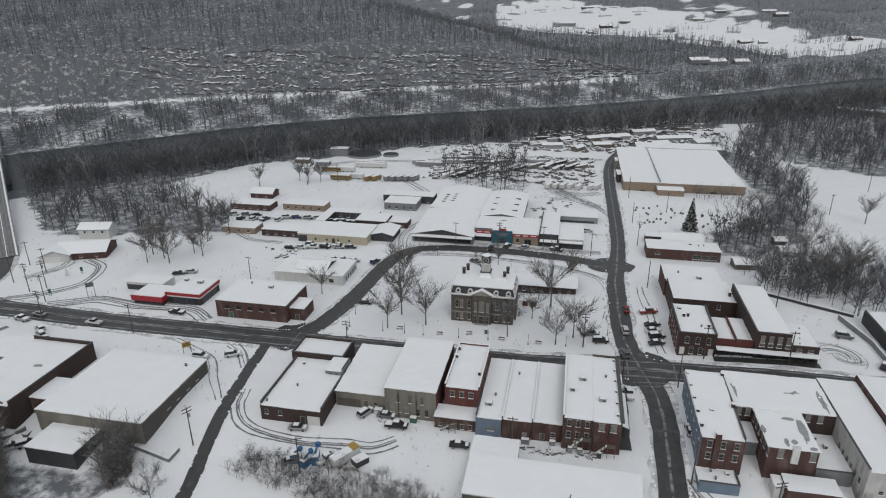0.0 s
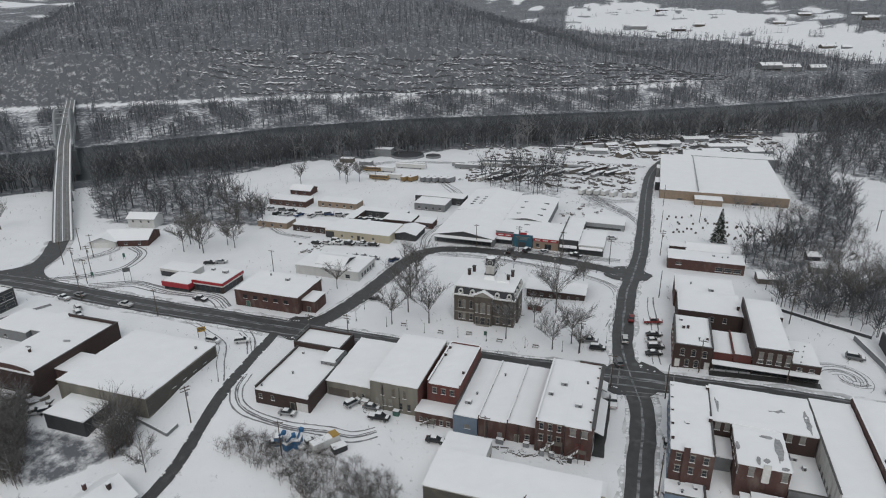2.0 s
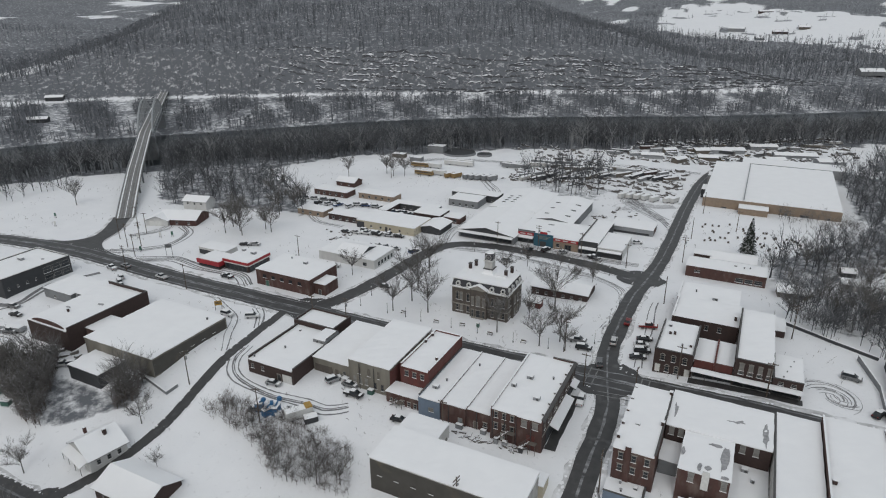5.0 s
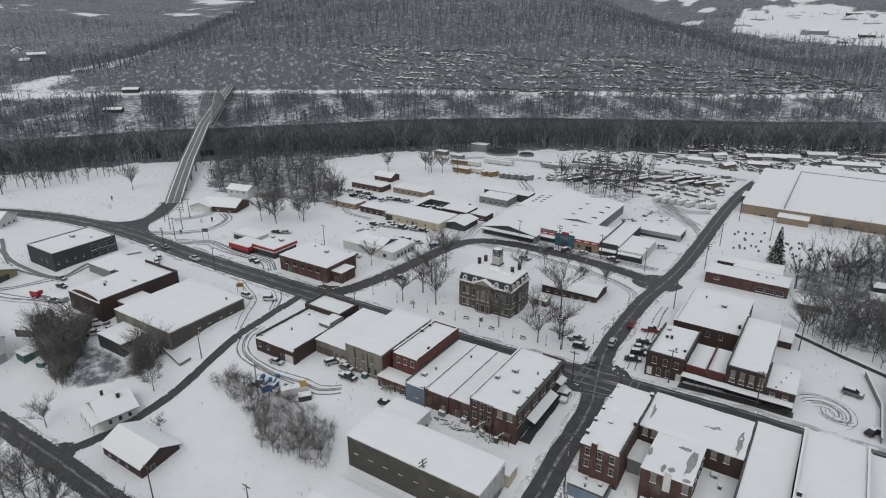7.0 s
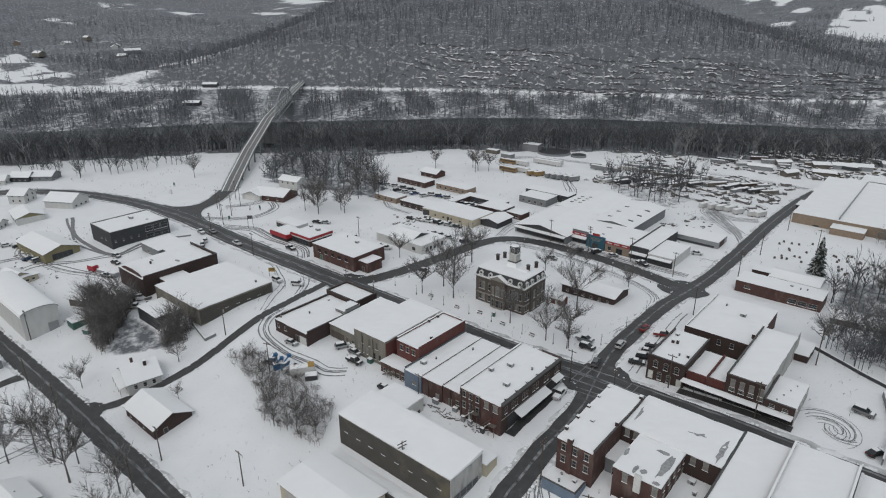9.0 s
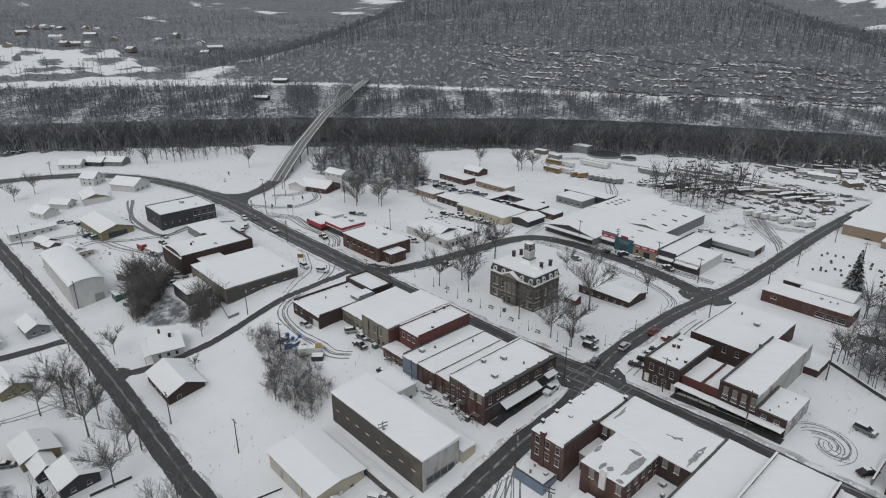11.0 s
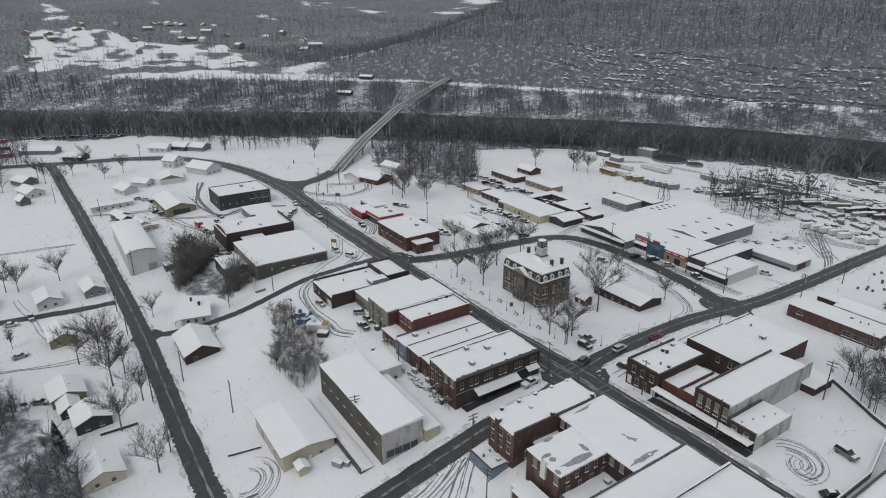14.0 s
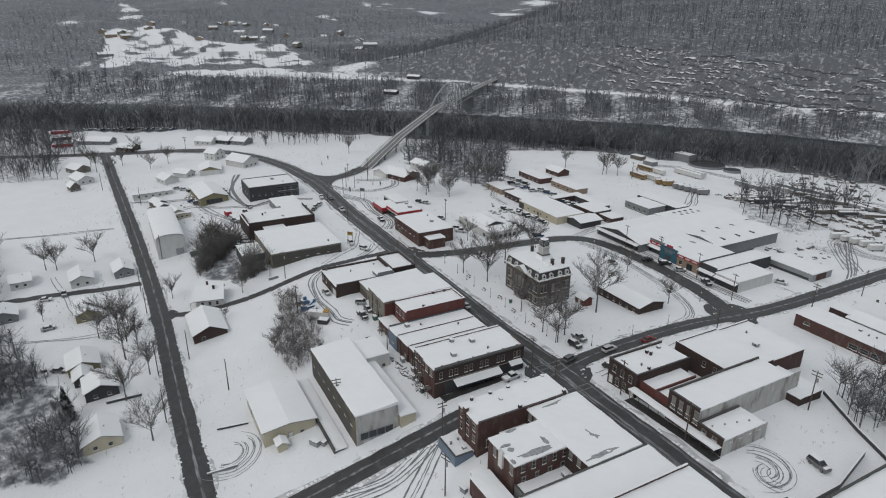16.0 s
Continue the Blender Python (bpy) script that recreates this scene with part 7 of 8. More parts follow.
SHAPES = {
    "sedan": dict(l=4.7, body=[(-2.35, 0.35), (2.35, 0.35), (2.35, 0.75), (1.3, 0.95), (-1.7, 1.0), (-2.35, 0.9)], cab=[(-1.75, 0.96), (1.1, 0.92), (0.35, 1.45), (-1.1, 1.46)], half=0.9),
    "suv": dict(l=4.8, body=[(-2.4, 0.4), (2.4, 0.4), (2.4, 0.95), (1.2, 1.12), (-2.4, 1.12)], cab=[(-2.35, 1.1), (1.15, 1.1), (0.45, 1.75), (-2.1, 1.78)], half=0.96),
    "pickup": dict(l=5.6, body=[(-2.8, 0.5), (2.8, 0.5), (2.8, 1.0), (1.4, 1.18), (-2.8, 1.18)], cab=[(-0.9, 1.16), (1.4, 1.16), (0.75, 1.85), (-0.75, 1.88)], half=0.98),
    "van": dict(l=5.8, body=[(-2.9, 0.45), (2.9, 0.45), (2.9, 1.1), (2.3, 1.35), (-2.9, 1.35)], cab=[(-2.88, 1.33), (2.3, 1.33), (1.7, 2.25), (-2.85, 2.3)], half=1.0),
}


def vehicle(kind, colour, label, snow=0.7, near=True):
    s = SHAPES[kind]
    root = tagged(empty({"sedan": "car", "suv": "suv", "pickup": "pickup_truck", "van": "van"}[kind], 0, 0, 0), label, {"pickup": "pickup truck", "van": "van"}.get(kind, "car"))
    m = PAINTS[colour]
    half, l = s["half"], s["l"]
    body = part("body", side_solid(bmesh.new(), s["body"], half, 0.06, 0.07), m, root)
    part("cabin", side_solid(bmesh.new(), s["cab"], half - 0.06, 0.2, 0.05), GLASS if kind != "van" else m, root, "dark glazed cabin")
    z1 = max(z for _, z in s["cab"])
    xs = [x for x, z in s["cab"] if z > z1 - 0.1]
    part("roof_panel", box(bmesh.new(), min(xs), -half + 0.26, z1 - 0.02, max(xs), half - 0.26, z1 + 0.04, 0.02), m, root)
    if snow > 0.3:
        part("snow_cover", box(bmesh.new(), min(xs) + 0.05, -half + 0.3, z1 + 0.04, max(xs) - 0.05, half - 0.3, z1 + 0.16, 0.05), ROOF_SNOW, root)
        fx = max(x for x, z in s["body"])
        part("snow_cover", box(bmesh.new(), fx - 1.0, -half + 0.2, s["body"][3][1] - 0.12, fx - 0.25, half - 0.2, s["body"][3][1] + 0.02, 0.05), ROOF_SNOW, root)
        if kind == "pickup":
            part("snow_cover", box(bmesh.new(), -2.7, -half + 0.12, 1.1, -1.0, half - 0.12, 1.26, 0.05), ROOF_SNOW, root)
    for x in (-l * 0.3, l * 0.31):
        for y in (-half + 0.1, half - 0.1):
            w = part("wheel", tube(bmesh.new(), (x, y - 0.12, 0.34), (x, y + 0.12, 0.34), 0.34, 0.34, 12), RUBBER, root)
            if near:
                part("rim", tube(bmesh.new(), (x, y - 0.13, 0.34), (x, y + 0.13, 0.34), 0.19, 0.19, 8), METAL_GREY, w)
    for y in (-half + 0.28, half - 0.28) if near else ():
        part("headlight", box(bmesh.new(), l / 2 - 0.06, y - 0.15, 0.66, l / 2 + 0.02, y + 0.15, 0.82), LAMP_CLEAR, body)
        part("tail_light", box(bmesh.new(), -l / 2 - 0.02, y - 0.13, 0.72, -l / 2 + 0.06, y + 0.13, 0.92), LAMP_RED, body)
    return root


FLEET = {}


def put_car(kind, colour, x, y, turn=0.0, snow=0.7, near=True):
    key = (kind, colour, snow > 0.3, near)
    if key not in FLEET:
        words = {"sedan": "car", "suv": "sport utility car", "pickup": "pickup truck", "van": "van"}[kind]
        FLEET[key] = vehicle(kind, colour, f"{colour} {words} {'with snow on its roof and hood' if snow > 0.3 else 'on the wet street'}", snow, near)
    a = math.radians(turn)
    zf, zr = gz(x + 1.6 * math.cos(a), y + 1.6 * math.sin(a)), gz(x - 1.6 * math.cos(a), y - 1.6 * math.sin(a))
    t = copy_thing(FLEET[key], pose(x, y, gz(x, y) + 0.15, 0, 0, turn) @ pose(0, 0, 0, 0, -math.degrees(math.atan2(zf - zr, 3.2)), 0))
    return t


for row in (("pickup", "black", -37, 118, 2), ("sedan", "black", -21, 114.6, 4), ("suv", "black", 12, 165.5, 0), ("pickup", "grey", 9, 169.5, 0), ("pickup", "white", -146, 149.8, 176, 0.1), ("pickup", "black", -124, 161.2, 175),
            ("sedan", "white", -49, 127, 68), ("suv", "silver", -46, 121.5, 62), ("sedan", "silver", -60.5, 113.6, 5), ("suv", "white", -92.5, 140.5, 30), ("suv", "white", -101, 137.8, 0), ("pickup", "white", 18.2, 139, 95),
            ("sedan", "silver", 31, 126.5, 95), ("sedan", "black", 27.5, 165, 15), ("suv", "black", 28, 168.8, 12), ("sedan", "white", 27.2, 172.4, 12), ("sedan", "black", 27.4, 176.2, 12), ("pickup", "red", 27, 184.5, 8),
            ("suv", "grey", 79.5, 175, -8), ("sedan", "black", -65, 179.5, 5), ("suv", "black", -23.5, 239.5, 70), ("sedan", "silver", -16.5, 240, 55), ("pickup", "black", -3.5, 239.2, -20), ("suv", "grey", 18.2, 158.5, 105, 0.1),
            ("sedan", "white", -28, 151.6, 178, 0.1), ("suv", "white", 19.2, 172, 95, 0.1), ("sedan", "red", 20.5, 186, 90, 0.1), ("suv", "grey", -37, 123.6, 0), ("sedan", "grey", -40.5, 121.4, 0), ("sedan", "black", 55, 181.5, 80),
            ("suv", "black", 58, 183.5, 70), ("sedan", "grey", -34, 222, -5), ("sedan", "black", -30, 236.5, 75, 0.1), ("pickup", "silver", -171, 147.5, 170), ("sedan", "silver", -168, 151.5, 172, 0.1), ("suv", "white", -160, 143, 150),
            ("suv", "silver", -157, 140, 150), ("sedan", "grey", -153.5, 138, 150), ("sedan", "white", 9, 264, 20), ("sedan", "black", 84, 160, 60), ("sedan", "white", -197.5, 141, 30), ("sedan", "grey", -174, 111, 10), ("sedan", "black", -168, 108, 8),
            ("pickup", "grey", -160, 101, 15), ("sedan", "white", -206, 92, 100), ("sedan", "blue", -229, 94, 60), ("sedan", "grey", -62, 30, 60), ("sedan", "white", -63, 26, 10), ("sedan", "silver", -94, 26, 100), ("sedan", "white", -120, 24, 80),
            ("pickup", "grey", -122, 30, 5), ("sedan", "grey", -58, 104, 25), ("pickup", "white", -50, 106, 52), ("sedan", "grey", -113, 187.5, 4), ("sedan", "black", -97, 187, 8), ("pickup", "white", -93, 186.5, 40), ("sedan", "black", -142, 190, 20),
            ("sedan", "silver", -138, 192, 20)):
    put_car(*row)
r_ = random.Random(4)
for x0, y0, n, dx, dy, t in ((-166, 256, 5, 5.2, 0.6, 20), (-150, 252, 4, 6.0, 0.5, 75), (-130, 258, 4, 5.5, 0.4, 20), (-107, 255.5, 5, 3.0, 0.1, 70), (-112, 222, 6, 5.0, 1.0, 0), (-104, 226.5, 3, 6.0, 0.2, 0), (-72, 214, 1, 4, 1, 60),
                             (-80, 296, 3, 4.0, -0.8, 20), (-93, 212, 4, 4.0, 0.4, 20), (-452, 39, 7, 2.3, 4.4, 110), (-436, 71, 10, 2.9, 3.4, 110), (-232, 84, 3, 5, 3, 60), (-140, 113, 4, 3.0, 0.4, 80), (-127, 96.5, 3, 3.4, 1.8, 30), (-214, 104, 3, 4.5, 0.6, 100), (-204, 88, 2, 5, 2, 80)):
    for i in range(n):
        put_car(r_.choice(["sedan", "sedan", "suv", "pickup"]), r_.choice(["white", "grey", "black", "silver", "blue"]), x0 + dx * i + r_.uniform(-0.5, 0.5), y0 + dy * i, t + r_.uniform(-8, 8), 0.7, False)
# scrap rows by the river
for i in range(30):
    x, y = r_.uniform(-30, 70), r_.uniform(432, 505)
    if abs(x - 0.45 * (y - 380) - 10) > 5 and not (25 < x < 100 and y < 432):
        put_car(r_.choice(["sedan", "suv", "pickup"]), r_.choice(["white", "grey", "silver", "brown", "white"]), x, y, r_.uniform(0, 180), 0.7, False)


BUS_YELLOW = mat("faded_bus_yellow", (0.27, 0.18, 0.07), 0.6, (0.2, 0.13, 0.06), 1, 0.5)


def bus(x, y, turn, colour, label, l=11.0, name="bus", h=2.9, stripe=True, wheels=True):
    root = tagged(empty(name, x, y, gz(x, y), turn), label, name.replace("_", " "))
    body = part("body", side_solid(bmesh.new(), [(-l / 2, 0.6), (l / 2, 0.6), (l / 2, 1.5), (l / 2 - 0.6 if stripe else l / 2, h), (-l / 2, h)], 1.2, 0.05, 0.08), colour, root)
    part("snow_cover", box(bmesh.new(), -l / 2 + 0.1, -1.1, h, l / 2 - 0.7, 1.1, h + 0.2, 0.07), ROOF_SNOW, root)
    if stripe:
        for y_ in (-1, 1):
            for i in range(int(l / 1.2)):
                x0 = -l / 2 + 0.5 + 1.15 * i
                part("window", box(bmesh.new(), x0, y_ * 1.19 - 0.02, 1.7, x0 + 0.85, y_ * 1.19 + 0.02, 2.35), GLASS, body)
    for x_ in (-l * 0.3, l * 0.32) if wheels else ():
        for y_ in (-0.95, 0.95):
            part("wheel", tube(bmesh.new(), (x_, y_ - 0.15, 0.48), (x_, y_ + 0.15, 0.48), 0.48, 0.48, 10), RUBBER, root)
    return root


for x, y, t, c, l in ((-141, 346, 2, "y", 12), (-131, 347, 0, "w", 9), (-128, 327, 0, "y", 12), (-124, 331, 2, "w", 17), (-121, 361, 2, "w", 20), (-122, 366, 2, "w", 18), (-86, 371, 2, "g", 18), (-74, 390, 2, "g", 16), (-60, 394, 3, "g", 14)):
    m, lab, nm = {"y": (BUS_YELLOW, "old yellow school bus with snow on its roof", "bus"), "w": (WHITE_WALL, "white trailer with snow on its roof", "trailer"), "g": (GREY_WALL, "grey storage trailer under snow", "trailer")}[c]
    bus(x, y, t, m, lab, l, nm, stripe=c == "y")
for i, (x, y) in enumerate(((-112, 329), (-108, 330), (-101, 331), (-97.5, 331.5), (-94, 332), (-90, 333), (-86.5, 333.5))):
    bus(x, y, 62, BUS_YELLOW if i < 2 else GREY_WALL, "parked box truck with snow on its roof", 6.5, "box_truck", stripe=False)
for i, (x, y) in enumerate(((-11, 331), (-7, 331.8), (-3.2, 332.2), (0.6, 332.8), (5, 331.5), (11.5, 333), (14.5, 334))):
    bus(x, y, 65, WHITE_WALL, "white box van with snow on its roof", 6.2, "box_van", 2.6, False)
for i in range(64):
    k = r_.random()
    if i < 14:
        x, y, t = -92 + 5.5 * i + r_.uniform(-2, 2), 374 + 1.6 * i + r_.uniform(-4, 4), r_.uniform(2, 24)
    elif i < 44:
        x, y, t = -74 + 2.7 * (i - 14) + r_.uniform(-2, 2), 348 + 1.5 * (i - 14) + r_.uniform(-9, 9), r_.uniform(48, 72)
    else:
        x, y, t = -40 + 7.2 * (i - 44) + r_.uniform(-4, 4), 445 + 4.6 * (i - 44) + r_.uniform(-14, 14), r_.uniform(0, 50)
    if abs(x - np.interp(y, [300, 388, 421, 454, 484, 560], [21, 23, 28, 40, 54, 92])) < 7:
        continue
    bus(x, y, t, r_.choice([CHARCOAL, GREY_WALL, WOOD_GREY, BRICK_DARK, METAL_GREY, WHITE_WORN]), "derelict trailer under snow", r_.uniform(6, 13), "trailer", r_.uniform(1.8, 2.8), False, False)
t_ = bus(-46, 106.3, 55, WHITE_WALL, "yellow-cabbed box truck with snow on its box", 7.0, "box_truck", 2.8, False)
part("cab_front", box(bmesh.new(), 1.6, -1.15, 2.85, 3.4, 1.15, 3.3, 0.05), YELLOW_PAINT, t_)
bus(-170, 100, 12, RED_PAINT, "red trailer with snow on its roof", 4, "trailer", 2.4, False)
bus(-161, 102, 12, METAL_GREY, "long flatbed trailer loaded with snow", 11, "trailer", 1.8, False)
for x, y in ((-447, 22), (-418, 23.5), (-391, 24.5)):
    bus(x, y, 88, RED_PAINT if x != -418 else BRICK, "faded red trailer in a row by the river", 13, "trailer", 2.8, False)
retire([(v, 0) for v in FLEET.values()])


# ---- poles, lamps, street things ----
def utility_pole(h=10.0, arms=1):
    root = tagged(empty("utility_pole", 0, 0, 0), "wooden utility pole with a crossarm", "utility pole")
    part("pole", tube(bmesh.new(), (0, 0, -0.4), (0, 0, h), 0.17, 0.11, 7), WOOD_POLE, root)
    for k in range(arms):
        arm = part("crossarm", box(bmesh.new(), -1.2, -0.07, h - 0.6 - 0.9 * k, 1.2, 0.07, h - 0.44 - 0.9 * k), WOOD_POLE, root)
        for x in (-1.05, -0.45, 0.45, 1.05):
            part("insulator", tube(bmesh.new(), (x, 0, h - 0.44 - 0.9 * k), (x, 0, h - 0.22 - 0.9 * k), 0.05, 0.03, 6), METAL_GREY, arm)
    if arms > 1:
        part("transformer", tube(bmesh.new(), (0.36, 0, h - 3.0), (0.36, 0, h - 2.0), 0.26, 0.26, 8), METAL_GREY, root)
    return root


P1, P2 = utility_pole(10, 1), utility_pole(11, 2)
for i, (x, y, t) in enumerate(((7, 163, 0), (39, 157.8, 0), (-9, 114.8, 0), (29.5, 112, 90), (30.5, 143.5, 80), (-55, 101.5, 20), (-83.6, 105, 60), (-112, 189, 0), (-174, 160.5, 10), (-186, 166.5, 20), (-198, 172, 20), (46, 298, 0), (29, 251, 0),
                               (120, 308, 30), (155, 357, 30), (44, 105, 20), (17, 146.3, 0), (-45, 56.2, 0), (4, 95.2, 80), (-50, 65.5, 0), (-254, 47, 0), (66, 192, 10), (-26, 73, 0), (-90, 56.5, 0), (-77, 18, 30), (-20, 55.8, 0), (-110, 56, 0),
                               (-140, 66.5, 0), (-175, 56.8, 0), (-215, 64, 0), (-320, 100, 60), (-142, 312, 0), (-128, 322, 0), (-60, 148, 0), (-72, 146.5, 0), (-130, 147, 0), (-164, 148.5, 0), (28.6, 205, 90), (29, 280, 90), (30, 320, 90),
                               (-205, 187, 40), (-193, 182, 40), (-182, 170, 40), (60, 157.2, 0), (-9, 240.5, 0), (-27, 239.5, 0), (-45, 239, 0), (10, 236, 0))):
    src = (P1, P2)[i % 3 == 0]
    copy_thing(src, pose(x, y, gz(x, y), 0, 0, t))
retire([(P1, 0), (P2, 0)])


def lamp_post():
    root = tagged(empty("lamp_post", 0, 0, 0), "dark iron street lamp with a globe", "street lamp", "lamps round the square")
    part("base", tube(bmesh.new(), (0, 0, -0.1), (0, 0, 0.6), 0.2, 0.12, 8), METAL_DARK, root)
    part("post", tube(bmesh.new(), (0, 0, 0.5), (0, 0, 3.2), 0.07, 0.05, 6), METAL_DARK, root)
    b_ = bmesh.new()
    bmesh.ops.create_icosphere(b_, subdivisions=1, radius=0.26, matrix=Matrix.Translation((0, 0, 3.45)))
    part("globe", b_, TRIM, root)
    return root


L1 = lamp_post()
for x, y in ((-65, 163.5), (-54, 163), (-47, 163), (-41, 162.6), (-30, 162.6), (-21, 162.8), (-9, 162.6), (2, 162.8), (14, 170), (15, 185), (15, 200), (-66, 172), (-64, 186), (-62, 205), (-50, 226), (-30, 227), (-10, 226.5), (6, 225)):
    copy_thing(L1, pose(x, y, gz(x, y)))
retire([(L1, 0)])


def bench(x, y, t):
    root = tagged(empty("bench", x, y, gz(x, y), t), "dark park bench with snow on its seat", "bench", "benches on the square")
    part("seat", box(bmesh.new(), -0.9, -0.25, 0.42, 0.9, 0.25, 0.5), WOOD_GREY, root)
    part("backrest", box(bmesh.new(), -0.9, 0.22, 0.55, 0.9, 0.3, 0.95), WOOD_GREY, root)
    for x_ in (-0.75, 0.75):
        part("leg", box(bmesh.new(), x_ - 0.05, -0.22, -0.1, x_ + 0.05, 0.28, 0.42), METAL_DARK, root)
    part("snow_cover", box(bmesh.new(), -0.88, -0.26, 0.5, 0.88, 0.2, 0.62, 0.04), ROOF_SNOW, root)


for x, y, t in ((-36, 163.6, 0), (-17, 163.4, 0), (-27, 164.5, 10), (-6, 163.4, 0), (-49, 165, 0)):
    bench(x, y, t)


def bin_box(name, label, category, x, y, w, d, h, m, t=0.0, lid=None):
    root = tagged(empty(name, x, y, gz(x, y), t), label, category)
    part("body", box(bmesh.new(), -w / 2, -d / 2, -0.05, w / 2, d / 2, h, 0.04), m, root)
    part("lid", box(bmesh.new(), -w / 2 - 0.04, -d / 2 - 0.04, h, w / 2 + 0.04, d / 2 + 0.04, h + 0.08), lid or METAL_DARK, root)
    part("snow_cover", box(bmesh.new(), -w / 2, -d / 2, h + 0.08, w / 2, d / 2, h + 0.2, 0.05), ROOF_SNOW, root)


for x, y, w, d, h, m, t, lab in ((-57.5, 104.5, 2.0, 1.8, 2.4, BLUE_PAINT, 25, "bright blue lift machine folded in the snow"), (-54.6, 103.8, 2.2, 1.6, 1.8, BLUE_PAINT, 70, "bright blue lift machine folded in the snow"),
                                 (-52.6, 105.2, 1.6, 2.6, 2.2, BLUE_PAINT, 15, "bright blue lift machine folded in the snow"), (-42.5, 106.6, 3.4, 2.4, 1.4, CHARCOAL, 50, "dark open skip heaped with snow"),
                                 (-33.6, 121, 1.6, 1.2, 1.3, GREEN_PAINT, 0, "green refuse skip behind the hall"), (-43, 122.8, 2.0, 1.4, 1.2, WHITE_WALL, 0, "pale refuse skip behind the store"),
                                 (11, 86.8, 2.6, 1.4, 1.2, METAL_GREY, 30, "grey cooling unit on the ground with snow"), (12.4, 88.6, 1.2, 1.2, 1.0, METAL_GREY, 30, "grey cooling unit on the ground with snow"),
                                 (-6.2, 118.2, 1.8, 0.9, 1.1, METAL_GREY, 0, "grey air conditioner behind the brick store"), (0, 118.6, 1.4, 0.9, 1.0, METAL_GREY, 0, "grey air conditioner behind the brick store"),
                                 (4, 116.8, 1.0, 0.8, 1.4, METAL_GREY, 0, "grey meter cabinet behind the brick block"), (6.2, 116.8, 1.2, 0.8, 1.1, METAL_GREY, 0, "grey air conditioner behind the brick block"),
                                 (10.4, 116.2, 1.0, 0.8, 1.3, METAL_DARK, 0, "dark meter cabinet behind the corner block"), (-127, 79.5, 2.4, 1.6, 1.4, GREEN_PAINT, 20, "green refuse skip near the shed"),
                                 (45.6, 108.6, 1.6, 1.0, 1.0, METAL_GREY, 10, "grey air conditioner beside the stair"), (49, 107.8, 2.6, 0.9, 1.0, WHITE_WALL, 5, "white chest freezer in the snow"),
                                 (-22, 165.6, 0.8, 0.8, 1.3, GREEN_PAINT, 0, "green electrical box on the square"), (-153, 393, 12, 7, 5, GREY_WALL, 5, "grey concrete tank house by the river"),
                                 (-168, 366, 9, 5, 2.6, WOOD_GREY, 5, "small grey shed by the river"), (-152, 361, 8, 5, 2.6, GREY_WALL, 0, "small pale shed by the river")):
    bin_box(lab.split(" in ")[0].split(" behind")[0].split(" on ")[0].split(" beside")[0].split(" near")[0].split(" by ")[0].split(" heaped")[0].split(" folded")[0].split()[-1], lab, "machine" if "machine" in lab else "container", x, y, w, d, h, m, t)
for k, (x, y) in enumerate(((-57.5, 104.5), (-54.6, 103.8), (-52.6, 105.2))):
    a_ = tagged(empty("lift_boom", x, y, gz(x, y) + 2.1 - 0.3 * (k == 1), 40 * k), "bright blue lift arm above the machine", "machine")
    part("boom", tube(bmesh.new(), (-0.3, 0, 0), (1.4, 0.2, 1.5), 0.28, 0.2, 6), BLUE_PAINT, a_)
    part("basket", box(bmesh.new(), 1.1, -0.4, 1.2, 2.0, 0.6, 2.1, 0.05), BLUE_PAINT, a_)


def roadside_sign(x, y, t, h, w, m, label, bars=0):
    root = tagged(empty("roadside_sign", x, y, gz(x, y), t), label, "sign")
    for s in (-w / 2 + 0.15, w / 2 - 0.15):
        part("post", tube(bmesh.new(), (s, 0, -0.3), (s, 0, h), 0.09, 0.09, 6), METAL_DARK, root)
    pn = part("panel", box(bmesh.new(), -w / 2, -0.12, h - 1.6, w / 2, 0.12, h, 0.03), m, root)
    for k in range(bars):
        part("lettering_bar", box(bmesh.new(), -w * 0.36, -0.14, h - 0.55 - 0.45 * k, w * 0.36, -0.121, h - 0.32 - 0.45 * k), METAL_DARK, pn)


roadside_sign(-106.5, 139.5, 45, 3.6, 2.4, YELLOW_PAINT, "yellow-green roadside sign on dark posts", 2)
roadside_sign(-160, 166, 40, 6.0, 2.6, GREY_WALL, "tall grey diner sign with letter board", 3)
for i, (x, y) in enumerate(((-183, 181), (-179, 184), (-190, 175), (-176, 165), (-240, 170), (-252, 178))):
    roadside_sign(x, y, 30, 2.6, 0.9, GREEN_PAINT if i % 2 else TRIM, "small road sign on a post")
# churned earth rings by the river
for x, y, r0 in ((-137, 396, 11), (-119, 398, 5)):
    g_ = tagged(empty("settling_tank", x, y, gz(x, y)), "dark round settling tank rimmed with snow", "tank")
    b_ = bmesh.new()
    bmesh.ops.create_cone(b_, cap_ends=False, segments=28, radius1=r0 * 1.06, radius2=r0, depth=1.6, matrix=Matrix.Translation((0, 0, 0.7)))
    part("rim", b_, GREY_WALL, g_)
    part("sludge", tube(bmesh.new(), (0, 0, 0.2), (0, 0, 0.9), r0 * 0.98, r0 * 0.98, 28), CHARCOAL, g_)
